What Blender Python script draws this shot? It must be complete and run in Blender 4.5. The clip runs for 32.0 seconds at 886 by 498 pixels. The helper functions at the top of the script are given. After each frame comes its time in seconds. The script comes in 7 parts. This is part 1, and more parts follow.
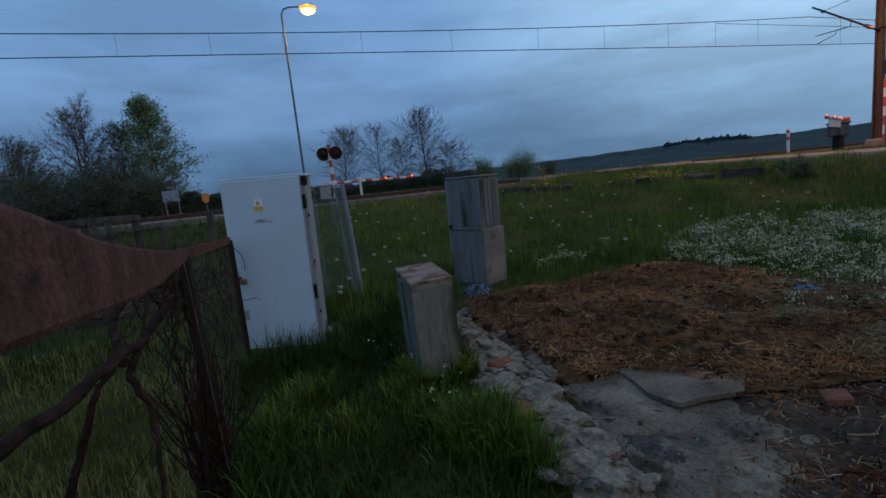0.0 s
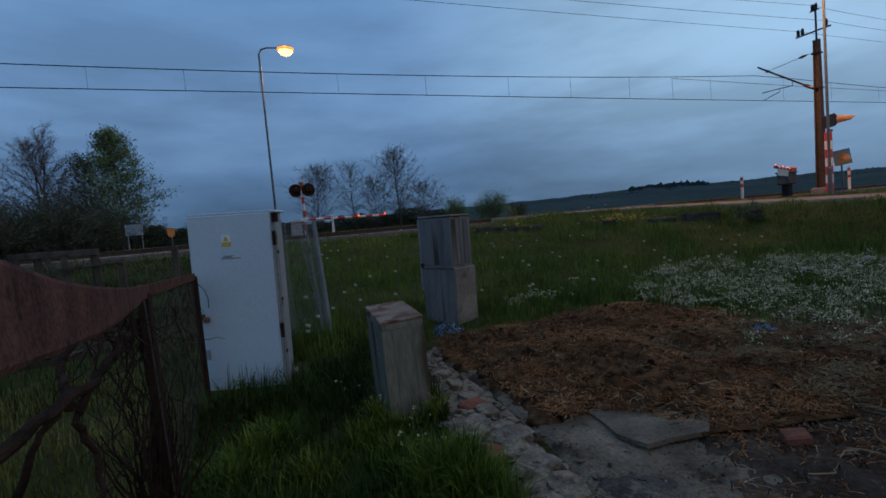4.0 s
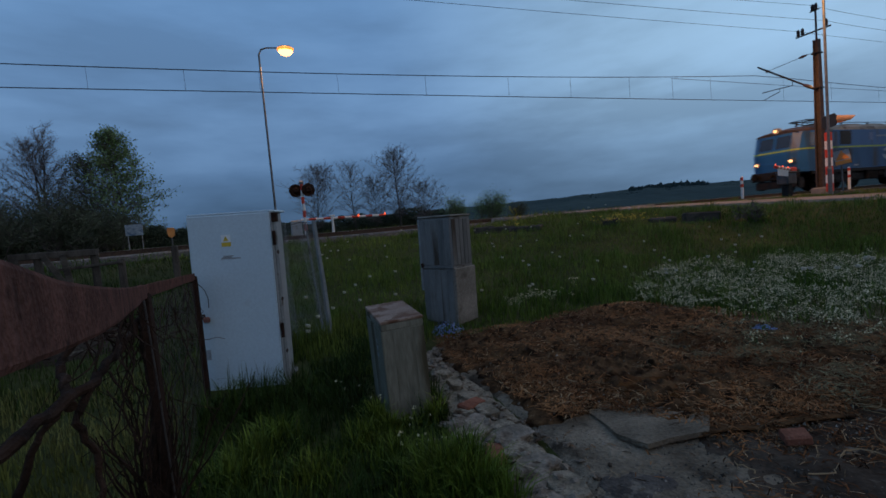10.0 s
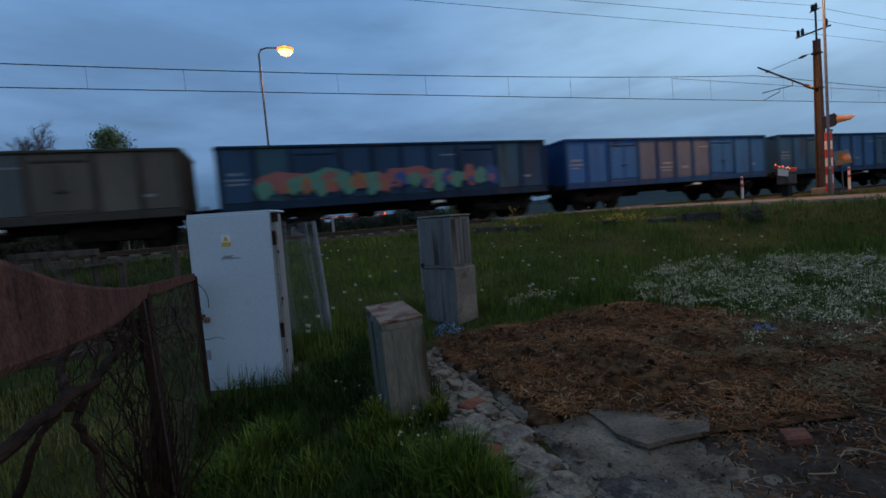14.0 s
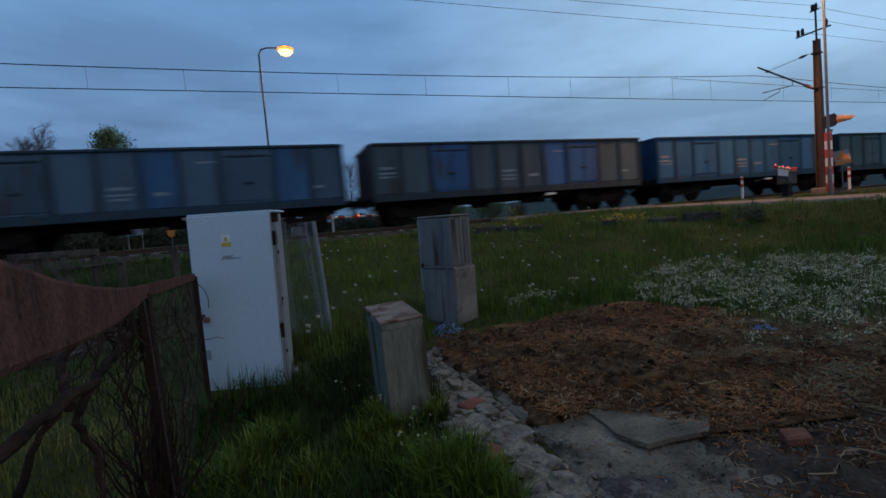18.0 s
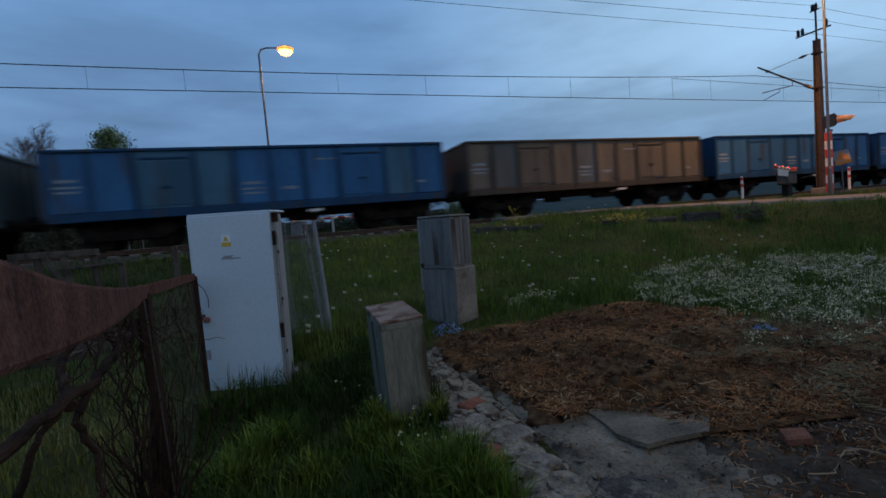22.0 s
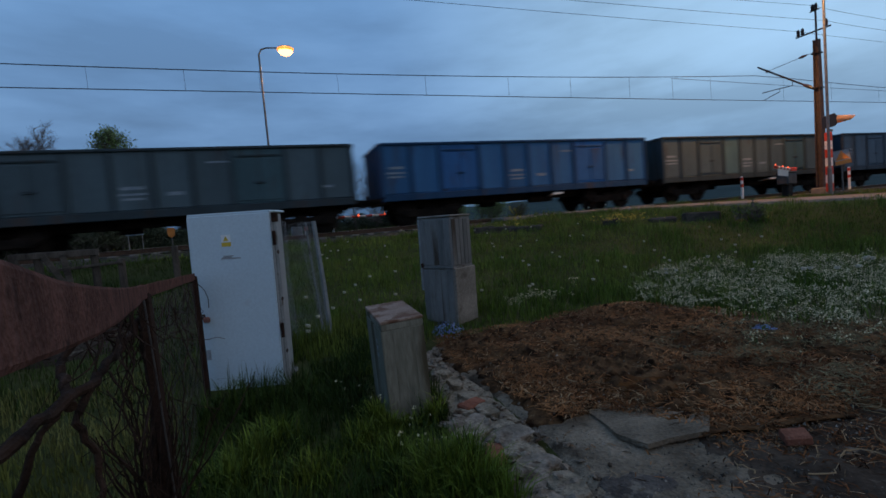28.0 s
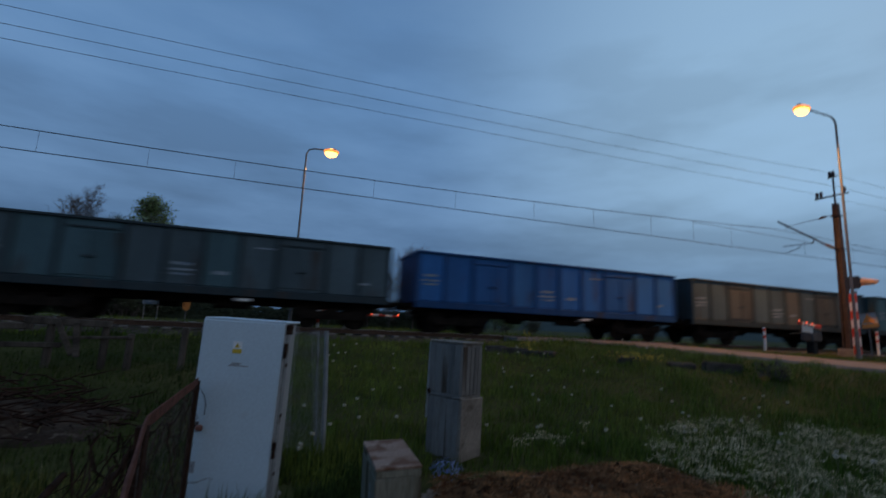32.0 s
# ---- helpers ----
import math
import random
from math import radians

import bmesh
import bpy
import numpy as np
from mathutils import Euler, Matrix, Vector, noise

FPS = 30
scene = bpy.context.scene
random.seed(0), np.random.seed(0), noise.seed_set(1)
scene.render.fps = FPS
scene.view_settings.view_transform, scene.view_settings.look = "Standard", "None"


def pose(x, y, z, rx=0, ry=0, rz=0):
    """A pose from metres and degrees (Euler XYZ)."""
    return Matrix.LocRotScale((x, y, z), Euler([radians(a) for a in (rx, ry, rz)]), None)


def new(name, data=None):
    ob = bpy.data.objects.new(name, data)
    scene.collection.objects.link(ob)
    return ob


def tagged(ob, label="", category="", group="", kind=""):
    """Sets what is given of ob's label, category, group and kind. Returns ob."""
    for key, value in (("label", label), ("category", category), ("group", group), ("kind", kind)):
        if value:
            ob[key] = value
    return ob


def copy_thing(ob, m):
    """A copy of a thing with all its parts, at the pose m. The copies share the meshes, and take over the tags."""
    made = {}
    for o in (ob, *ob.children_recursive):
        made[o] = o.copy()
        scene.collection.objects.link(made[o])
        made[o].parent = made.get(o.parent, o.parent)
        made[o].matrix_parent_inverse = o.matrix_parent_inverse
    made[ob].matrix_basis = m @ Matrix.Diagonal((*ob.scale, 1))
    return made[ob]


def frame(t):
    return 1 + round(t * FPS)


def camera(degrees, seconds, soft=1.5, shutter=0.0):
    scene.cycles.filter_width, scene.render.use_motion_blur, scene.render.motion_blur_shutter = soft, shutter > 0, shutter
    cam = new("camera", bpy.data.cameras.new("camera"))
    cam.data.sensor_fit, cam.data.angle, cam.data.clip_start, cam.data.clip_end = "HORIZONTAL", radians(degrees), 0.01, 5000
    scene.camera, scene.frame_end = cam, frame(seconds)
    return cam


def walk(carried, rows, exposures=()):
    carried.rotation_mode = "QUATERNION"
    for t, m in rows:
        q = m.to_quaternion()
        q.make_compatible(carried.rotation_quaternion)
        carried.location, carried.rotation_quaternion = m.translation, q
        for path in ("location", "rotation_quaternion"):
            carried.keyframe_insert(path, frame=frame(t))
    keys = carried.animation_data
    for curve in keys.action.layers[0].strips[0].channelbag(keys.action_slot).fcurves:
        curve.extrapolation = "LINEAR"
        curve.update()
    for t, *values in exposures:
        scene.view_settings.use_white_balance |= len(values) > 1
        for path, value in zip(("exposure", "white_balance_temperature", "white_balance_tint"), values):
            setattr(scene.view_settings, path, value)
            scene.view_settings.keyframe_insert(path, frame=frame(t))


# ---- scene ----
# Dusk beside a railway: a freight train passes behind a weedy yard with old switch cabinets.
# x runs along the track, y towards it; the rail heads are at z 1.49, the eye at 1.50.
cam = camera(88.3, 32.0, soft=1.6, shutter=0.5)


def path_rows():
    rows = [
        (0.0, -0.004, 0.016, 1.495, -7.82, 5.96, -17.31),
        (1.0, -0.004, 0.016, 1.495, -7.82, 5.96, -17.31),
        (2.1, -0.004, 0.016, 1.495, -7.82, 5.96, -17.31),
        (2.3, -0.010, 0.010, 1.494, -6.35, 5.10, -15.60),
        (2.5, -0.010, 0.012, 1.498, -5.48, 4.60, -15.72),
        (2.7, -0.004, 0.004, 1.497, 1.00, 4.68, -14.70),
        (2.9, -0.004, 0.008, 1.498, -3.30, 3.80, -17.20),
        (3.0, -0.003, 0.010, 1.498, -3.45, 3.78, -17.18),
        (3.2, 0.0, 0.0, 1.5, -3.35, 4.95, -20.63),
        (3.7, 0.0, 0.0, 1.5, -3.35, 4.98, -20.73),
        (29.7, 0.0, 0.0, 1.5, -3.35, 4.98, -20.73),
        (30.0, 0.0, 0.001, 1.503, -3.45, 4.93, -20.83),
        (30.5, 0.004, 0.003, 1.516, -4.47, 4.45, -21.27),
        (31.0, 0.006, -0.002, 1.513, -4.55, 4.20, -21.92),
        (31.2, 0.002, -0.005, 1.525, -3.78, 4.62, -20.39),
        (31.4, 0.000, -0.010, 1.548, 0.34, 5.65, -18.72),
        (31.5, -0.005, -0.012, 1.579, 2.17, 5.35, -17.60),
        (31.7, -0.020, -0.014, 1.680, 6.10, 1.40, -17.27),
        (32.0, -0.036, -0.019, 1.804, 9.51, -2.72, -19.29),
    ]
    return [(t, pose(x, y, z, 90 + tilt, lean, turn)) for t, x, y, z, tilt, lean, turn in rows]


walk(cam, path_rows(), [(0, 0.4), (2.1, 0.4), (3.4, 0.12), (10.5, 0.05), (13, 0.25), (31.3, 0.25), (31.7, 0.05), (32, -0.14)])

# ---- light: an overcast dusk sky, paler towards the sunset, and two sodium street lamps ----
world = bpy.data.worlds.new("dusk_sky")
scene.world = world
world.use_nodes = True
scene.view_settings.exposure = 0.0


def sky_nodes():
    nt = world.node_tree
    nt.nodes.clear()
    N, L = nt.nodes.new, nt.links.new
    out, bg = N("ShaderNodeOutputWorld"), N("ShaderNodeBackground")
    co, sep = N("ShaderNodeTexCoord"), N("ShaderNodeSeparateXYZ")
    L(co.outputs["Generated"], sep.inputs[0])
    ramp = N("ShaderNodeValToRGB")
    e = ramp.color_ramp.elements
    e[0].position, e[0].color = 0.0, (0.058, 0.112, 0.205, 1)
    e[1].position, e[1].color = 1.0, (0.080, 0.175, 0.36, 1)
    for p, c in ((0.06, (0.070, 0.137, 0.248, 1)), (0.13, (0.092, 0.180, 0.330, 1)), (0.22, (0.128, 0.242, 0.432, 1)), (0.45, (0.132, 0.268, 0.500, 1))):
        k = e.new(p)
        k.color = c
    L(sep.outputs["Z"], ramp.inputs[0])
    dot = N("ShaderNodeVectorMath")
    dot.operation = "DOT_PRODUCT"
    dot.inputs[1].default_value = Vector((0.93, 0.22, 0.36)).normalized()
    L(co.outputs["Generated"], dot.inputs[0])
    west = N("ShaderNodeMapRange")
    west.inputs[1].default_value, west.inputs[2].default_value = 0.50, 1.0
    west.inputs[3].default_value, west.inputs[4].default_value = 0.0, 1.0
    west.interpolation_type = "SMOOTHSTEP"
    L(dot.outputs["Value"], west.inputs[0])
    high = N("ShaderNodeMapRange")
    high.inputs[1].default_value, high.inputs[2].default_value = 0.0, 0.30
    high.inputs[3].default_value, high.inputs[4].default_value = 0.24, 1.0
    high.interpolation_type = "SMOOTHSTEP"
    L(sep.outputs["Z"], high.inputs[0])
    lift = N("ShaderNodeMath")
    lift.operation = "MULTIPLY"
    L(west.outputs[0], lift.inputs[0])
    L(high.outputs[0], lift.inputs[1])
    pale = N("ShaderNodeMixRGB")
    pale.inputs[2].default_value = (0.325, 0.52, 0.74, 1)
    L(lift.outputs[0], pale.inputs[0])
    L(ramp.outputs[0], pale.inputs[1])
    dot2 = N("ShaderNodeVectorMath")
    dot2.operation = "DOT_PRODUCT"
    dot2.inputs[1].default_value = Vector((0.55, -0.80, 0.25)).normalized()
    L(co.outputs["Generated"], dot2.inputs[0])
    glowing = N("ShaderNodeMapRange")
    glowing.inputs[1].default_value, glowing.inputs[2].default_value = 0.10, 0.95
    glowing.interpolation_type = "SMOOTHSTEP"
    L(dot2.outputs["Value"], glowing.inputs[0])
    after = N("ShaderNodeMixRGB")
    after.inputs[2].default_value = (0.30, 0.32, 0.385, 1)
    L(glowing.outputs[0], after.inputs[0])
    L(pale.outputs[0], after.inputs[1])
    pale = after
    mp = N("ShaderNodeMapping")
    mp.inputs["Scale"].default_value = (1.5, 1.5, 6.0)
    mp.inputs["Rotation"].default_value = (0.05, 0.06, 0.0)
    L(co.outputs["Generated"], mp.inputs[0])
    n1 = N("ShaderNodeTexNoise")
    n1.inputs["Scale"].default_value, n1.inputs["Detail"].default_value = 1.7, 6
    n1.inputs["Roughness"].default_value = 0.52
    L(mp.outputs[0], n1.inputs["Vector"])
    band = N("ShaderNodeMapRange")
    band.inputs[1].default_value, band.inputs[2].default_value = 0.36, 0.68
    band.inputs[3].default_value, band.inputs[4].default_value = 0.77, 1.22
    L(n1.outputs["Fac"], band.inputs[0])
    mul = N("ShaderNodeMixRGB")
    mul.blend_type = "MULTIPLY"
    calm = N("ShaderNodeMapRange")
    calm.inputs[1].default_value, calm.inputs[2].default_value = 0.25, 0.60
    calm.inputs[3].default_value, calm.inputs[4].default_value = 1.0, 0.30
    L(sep.outputs["Z"], calm.inputs[0])
    L(calm.outputs[0], mul.inputs[0])
    L(pale.outputs[0], mul.inputs[1])
    L(band.outputs[0], mul.inputs[2])
    grey = N("ShaderNodeMixRGB")
    grey.inputs[2].default_value = (0.152, 0.256, 0.41, 1)
    thin = N("ShaderNodeMapRange")
    thin.inputs[1].default_value, thin.inputs[2].default_value = 0.5, 0.75
    thin.inputs[3].default_value, thin.inputs[4].default_value = 0.0, 0.30
    L(n1.outputs["Fac"], thin.inputs[0])
    L(thin.outputs[0], grey.inputs[0])
    L(mul.outputs[0], grey.inputs[1])
    L(grey.outputs[0], bg.inputs["Color"])
    bg.inputs["Strength"].default_value = 1.0
    L(bg.outputs[0], out.inputs[0])


sky_nodes()


def sodium_lamp(x, y, z, watts):
    data = bpy.data.lights.new("sodium_light", "SPOT")
    data.energy, data.color = watts, (1.0, 0.42, 0.10)
    data.shadow_soft_size, data.spot_size, data.spot_blend = 0.12, radians(140), 0.55
    ob = new("sodium_light", data)
    ob.location = (x, y, z)


# ---- materials ----
MATS = {}


def surface(name, c1, c2, scale=6.0, rough=0.8, metal=0.0, bump=0.2, fine=60.0, spots=None, spot_scale=2.5,
            spot_at=0.58, own_colour=False, streak=False, spec=0.35, tone=0.0, grit=0.55):
    """A procedural material: two tones at a broad scale, fine grain, optional stains, relief."""
    m = bpy.data.materials.new(name)
    m.use_nodes = True
    nt = m.node_tree
    N, L = nt.nodes.new, nt.links.new
    bsdf = nt.nodes["Principled BSDF"]
    bsdf.inputs["Roughness"].default_value, bsdf.inputs["Metallic"].default_value = rough, metal
    bsdf.inputs["Specular IOR Level"].default_value = spec
    co, mp = N("ShaderNodeTexCoord"), N("ShaderNodeMapping")
    L(co.outputs["Object"], mp.inputs[0])
    if streak:
        mp.inputs["Scale"].default_value = (1, 1, 0.18)
    info = N("ShaderNodeObjectInfo")
    shift = N("ShaderNodeVectorMath")
    shift.operation = "MULTIPLY_ADD"
    shift.inputs[1].default_value = (37.0, 53.0, 71.0)
    L(info.outputs["Random"], shift.inputs[0])
    L(mp.outputs[0], shift.inputs[2])

    def noise_tex(s, detail=5):
        n = N("ShaderNodeTexNoise")
        n.inputs["Scale"].default_value, n.inputs["Detail"].default_value = s, detail
        L(shift.outputs[0], n.inputs["Vector"])
        return n

    def ramp(src, lo, hi):
        r = N("ShaderNodeMapRange")
        r.inputs[1].default_value, r.inputs[2].default_value = lo, hi
        L(src, r.inputs[0])
        return r.outputs[0]

    broad, grain = noise_tex(scale), noise_tex(fine, 3)
    mix = N("ShaderNodeMixRGB")
    L(ramp(broad.outputs["Fac"], 0.35, 0.65), mix.inputs[0])
    mix.inputs[1].default_value, mix.inputs[2].default_value = (*c1, 1), (*c2, 1)
    col = mix.outputs[0]
    if own_colour:
        tint = N("ShaderNodeMixRGB")
        tint.blend_type = "MULTIPLY"
        tint.inputs[0].default_value = 1.0
        L(col, tint.inputs[1])
        L(info.outputs["Color"], tint.inputs[2])
        col = tint.outputs[0]
    g = N("ShaderNodeMixRGB")
    g.blend_type = "MULTIPLY"
    g.inputs[0].default_value = grit
    L(col, g.inputs[1])
    gr = N("ShaderNodeMapRange")
    gr.inputs[1].default_value, gr.inputs[2].default_value = 0.3, 0.7
    gr.inputs[3].default_value, gr.inputs[4].default_value = 0.55, 1.35
    L(grain.outputs["Fac"], gr.inputs[0])
    L(gr.outputs[0], g.inputs[2])
    col = g.outputs[0]
    if spots:
        st = noise_tex(spot_scale, 8)
        s = N("ShaderNodeMixRGB")
        L(ramp(st.outputs["Fac"], spot_at, spot_at + 0.12), s.inputs[0])
        L(col, s.inputs[1])
        s.inputs[2].default_value = (*spots, 1)
        col = s.outputs[0]
    if tone:
        hv = N("ShaderNodeHueSaturation")
        one = N("ShaderNodeMapRange")
        one.inputs[3].default_value, one.inputs[4].default_value = 1 - tone, 1 + tone
        geo = N("ShaderNodeNewGeometry")
        L(geo.outputs["Random Per Island"], one.inputs[0])
        L(one.outputs[0], hv.inputs["Value"])
        L(col, hv.inputs["Color"])
        col = hv.outputs[0]
    L(col, bsdf.inputs["Base Color"])
    if bump:
        b = N("ShaderNodeBump")
        b.inputs["Strength"].default_value, b.inputs["Distance"].default_value = bump, 0.02
        add = N("ShaderNodeMath")
        L(broad.outputs["Fac"], add.inputs[0])
        L(grain.outputs["Fac"], add.inputs[1])
        L(add.outputs[0], b.inputs["Height"])
        L(b.outputs[0], bsdf.inputs["Normal"])
    MATS[name] = m
    return m


def glow(name, colour, strength):
    m = bpy.data.materials.new(name)
    m.use_nodes = True
    bsdf = m.node_tree.nodes["Principled BSDF"]
    bsdf.inputs["Base Color"].default_value = (*colour, 1)
    bsdf.inputs["Emission Color"].default_value = (*colour, 1)
    bsdf.inputs["Emission Strength"].default_value = strength
    MATS[name] = m
    return m


surface("soil_grass", (0.036, 0.044, 0.013), (0.066, 0.066, 0.022), 0.5, 0.95, bump=0.6, fine=9, spots=(0.06, 0.048, 0.024), spot_scale=0.35, spec=0.06)
# Shade among the tufts is put into this darkened grass colour.
surface("grass_lush", (0.020, 0.038, 0.007), (0.046, 0.072, 0.014), 0.9, 0.6, bump=0, fine=4, tone=0.6, spec=0.06)
surface("grass_tip", (0.062, 0.100, 0.012), (0.160, 0.195, 0.030), 0.9, 0.6, bump=0, fine=4, tone=0.65, spec=0.06)
surface("grass_field", (0.070, 0.120, 0.018), (0.168, 0.208, 0.044), 0.45, 0.7, bump=0, fine=2, tone=0.55, spec=0.06)
surface("grass_yard", (0.115, 0.128, 0.032), (0.250, 0.235, 0.088), 0.6, 0.8, bump=0, fine=3, tone=0.5, spec=0.06)
surface("grass_dry", (0.13, 0.115, 0.06), (0.24, 0.21, 0.12), 0.6, 0.8, bump=0, fine=3, tone=0.5, spec=0.06)
surface("straw", (0.13, 0.082, 0.044), (0.38, 0.255, 0.140), 1.2, 0.9, bump=0, fine=6, tone=0.9, spec=0.06)
surface("moss_strand", (0.075, 0.027, 0.010), (0.30, 0.130, 0.050), 1.2, 0.95, bump=0, fine=5, tone=0.95, spec=0.05)
surface("grit", (0.08, 0.068, 0.056), (0.26, 0.22, 0.18), 3, 0.95, bump=0, fine=9, tone=0.7, spec=0.05)
surface("straw_mat", (0.026, 0.013, 0.007), (0.170, 0.090, 0.042), 7.0, 0.95, bump=1.0, fine=30, spots=(0.016, 0.009, 0.005), spot_scale=5.0, spot_at=0.53, spec=0.05)
surface("moss_red", (0.050, 0.018, 0.006), (0.135, 0.056, 0.018), 6.0, 0.95, bump=1.0, fine=40, spots=(0.03, 0.012, 0.006), spot_scale=8, spot_at=0.55, spec=0.05)
surface("concrete_floor", (0.125, 0.098, 0.070), (0.290, 0.230, 0.165), 2.2, 0.9, bump=1.2, fine=45, spots=(0.062, 0.046, 0.032), spot_scale=3.2, spot_at=0.54, spec=0.06)
surface("litter_soil", (0.045, 0.032, 0.023), (0.090, 0.066, 0.048), 2.4, 0.95, bump=0.9, fine=30, spots=(0.17, 0.14, 0.11), spot_scale=9, spot_at=0.6, spec=0.06)
surface("mortar", (0.17, 0.134, 0.094), (0.40, 0.328, 0.240), 7, 0.95, bump=1.2, fine=40, spots=(0.075, 0.046, 0.028), spot_scale=7, spot_at=0.54, spec=0.05)
surface("hood_paint", (0.50, 0.27, 0.14), (0.58, 0.33, 0.18), 4, 0.6, bump=0.03, spots=(0.3, 0.15, 0.08), spot_scale=5)
# White board: its backlit shade is put into this grey.
surface("board_shaded", (0.27, 0.30, 0.33), (0.34, 0.37, 0.40), 3, 0.6, bump=0.02, spots=(0.18, 0.19, 0.20), spot_scale=4)
surface("machine_grey", (0.050, 0.058, 0.066), (0.080, 0.088, 0.098), 4, 0.6, bump=0.05)
surface("grp_dark", (0.120, 0.122, 0.118), (0.245, 0.242, 0.228), 3, 0.75, bump=0.2, fine=60, spots=(0.065, 0.050, 0.038), spot_scale=3.0, spot_at=0.55, streak=True, grit=0.35, spec=0.15)
surface("weathered_edge", (0.19, 0.205, 0.21), (0.28, 0.30, 0.31), 5, 0.7, bump=0.1, spots=(0.10, 0.085, 0.07), spot_scale=5)
surface("soot", (0.060, 0.050, 0.044), (0.125, 0.104, 0.088), 5, 0.95, bump=1.0, fine=40, spots=(0.20, 0.165, 0.13), spot_scale=16, spot_at=0.54, spec=0.05)
surface("rubble_stone", (0.12, 0.094, 0.070), (0.27, 0.22, 0.172), 3, 0.9, bump=1.4, fine=28, spots=(0.09, 0.062, 0.042), spot_scale=6, tone=0.25, spec=0.06, spot_at=0.52)
surface("brick_red", (0.19, 0.072, 0.045), (0.27, 0.11, 0.07), 5, 0.9, bump=0.4, fine=50, spots=(0.30, 0.22, 0.18), spot_scale=12, spot_at=0.6, spec=0.06)
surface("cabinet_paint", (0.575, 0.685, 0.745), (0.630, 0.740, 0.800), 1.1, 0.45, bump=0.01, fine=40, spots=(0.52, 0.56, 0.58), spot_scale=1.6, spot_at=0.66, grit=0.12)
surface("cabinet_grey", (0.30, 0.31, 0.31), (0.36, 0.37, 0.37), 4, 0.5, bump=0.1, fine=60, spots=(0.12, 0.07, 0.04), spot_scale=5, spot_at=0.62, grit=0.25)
surface("base_concrete", (0.19, 0.17, 0.145), (0.27, 0.245, 0.21), 4, 0.85, bump=0.3, fine=50, spots=(0.11, 0.095, 0.075), spot_scale=3, spot_at=0.58, spec=0.1)
surface("grp_grey", (0.155, 0.148, 0.112), (0.265, 0.250, 0.195), 3, 0.8, bump=0.25, fine=60, spots=(0.085, 0.070, 0.044), spot_scale=3.2, spot_at=0.55, streak=True, grit=0.45, spec=0.08)
surface("lid_rusty", (0.25, 0.155, 0.11), (0.34, 0.24, 0.185), 4, 0.8, bump=0.2, fine=60, spots=(0.15, 0.075, 0.045), spot_scale=6, spot_at=0.5, spec=0.15)
surface("rust_red", (0.098, 0.043, 0.032), (0.178, 0.077, 0.057), 14, 0.9, metal=0.0, bump=0.35, fine=120, spots=(0.050, 0.025, 0.019), spot_scale=26, spot_at=0.60, spec=0.06, grit=0.55)
surface("rust_dark", (0.030, 0.017, 0.013), (0.058, 0.031, 0.021), 8, 0.9, bump=0.3, fine=90, spec=0.06)
surface("wire_grey", (0.055, 0.045, 0.040), (0.10, 0.085, 0.075), 20, 0.6, metal=0.3, bump=0)
surface("vine_bark", (0.026, 0.017, 0.013), (0.062, 0.036, 0.026), 14, 0.95, bump=0.5, fine=80, spec=0.06)
surface("old_wood", (0.055, 0.047, 0.040), (0.125, 0.108, 0.090), 5, 0.95, bump=0.5, fine=60, streak=True, spec=0.06)
surface("old_concrete", (0.050, 0.044, 0.038), (0.095, 0.084, 0.072), 3, 0.95, bump=0.6, fine=30, spots=(0.03, 0.035, 0.018), spot_scale=4, spec=0.06)
surface("ballast", (0.060, 0.050, 0.042), (0.13, 0.112, 0.095), 6, 0.95, bump=1.0, fine=18, spots=(0.04, 0.034, 0.03), spot_scale=9, spec=0.06)
surface("rail_steel", (0.075, 0.045, 0.032), (0.12, 0.075, 0.05), 12, 0.7, metal=0.4, bump=0.1)
surface("rail_top", (0.42, 0.41, 0.40), (0.5, 0.49, 0.48), 9, 0.3, metal=0.9, bump=0)
surface("sleeper_concrete", (0.20, 0.19, 0.18), (0.28, 0.26, 0.24), 4, 0.95, bump=0.3, spec=0.06)
surface("road_pale", (0.21, 0.165, 0.125), (0.28, 0.225, 0.175), 1.2, 0.9, bump=0.3, fine=25, spots=(0.15, 0.12, 0.095), spot_scale=1.2, spec=0.06)
surface("mast_rust", (0.050, 0.040, 0.041), (0.076, 0.060, 0.060), 6, 0.85, bump=0.3, spots=(0.065, 0.042, 0.035), spot_scale=4)
surface("galvanised", (0.13, 0.135, 0.14), (0.19, 0.195, 0.20), 6, 0.5, metal=0.6, bump=0.05, grit=0.12)
# Dark metal, taken darker still for the shade under the locomotive.
surface("dark_metal", (0.015, 0.015, 0.016), (0.028, 0.026, 0.025), 5, 0.65, metal=0.1, bump=0.1, spec=0.2)
surface("insulator", (0.045, 0.030, 0.026), (0.07, 0.045, 0.04), 5, 0.3, bump=0)
surface("white_paint", (0.70, 0.70, 0.68), (0.78, 0.78, 0.76), 4, 0.6, bump=0.05, spots=(0.45, 0.43, 0.4), spot_scale=5, spot_at=0.64, grit=0.12)
surface("red_paint", (0.48, 0.05, 0.03), (0.58, 0.075, 0.04), 4, 0.5, bump=0.05, grit=0.12)
surface("orange_paint", (0.62, 0.24, 0.06), (0.70, 0.30, 0.08), 4, 0.5, bump=0.03, grit=0.12)
surface("yellow_paint", (0.70, 0.48, 0.05), (0.76, 0.54, 0.07), 4, 0.5, bump=0.03, grit=0.12)
surface("black_paint", (0.018, 0.018, 0.018), (0.03, 0.03, 0.03), 6, 0.55, bump=0.03)
surface("ink_grey", (0.28, 0.29, 0.30), (0.34, 0.35, 0.36), 6, 0.7, bump=0)
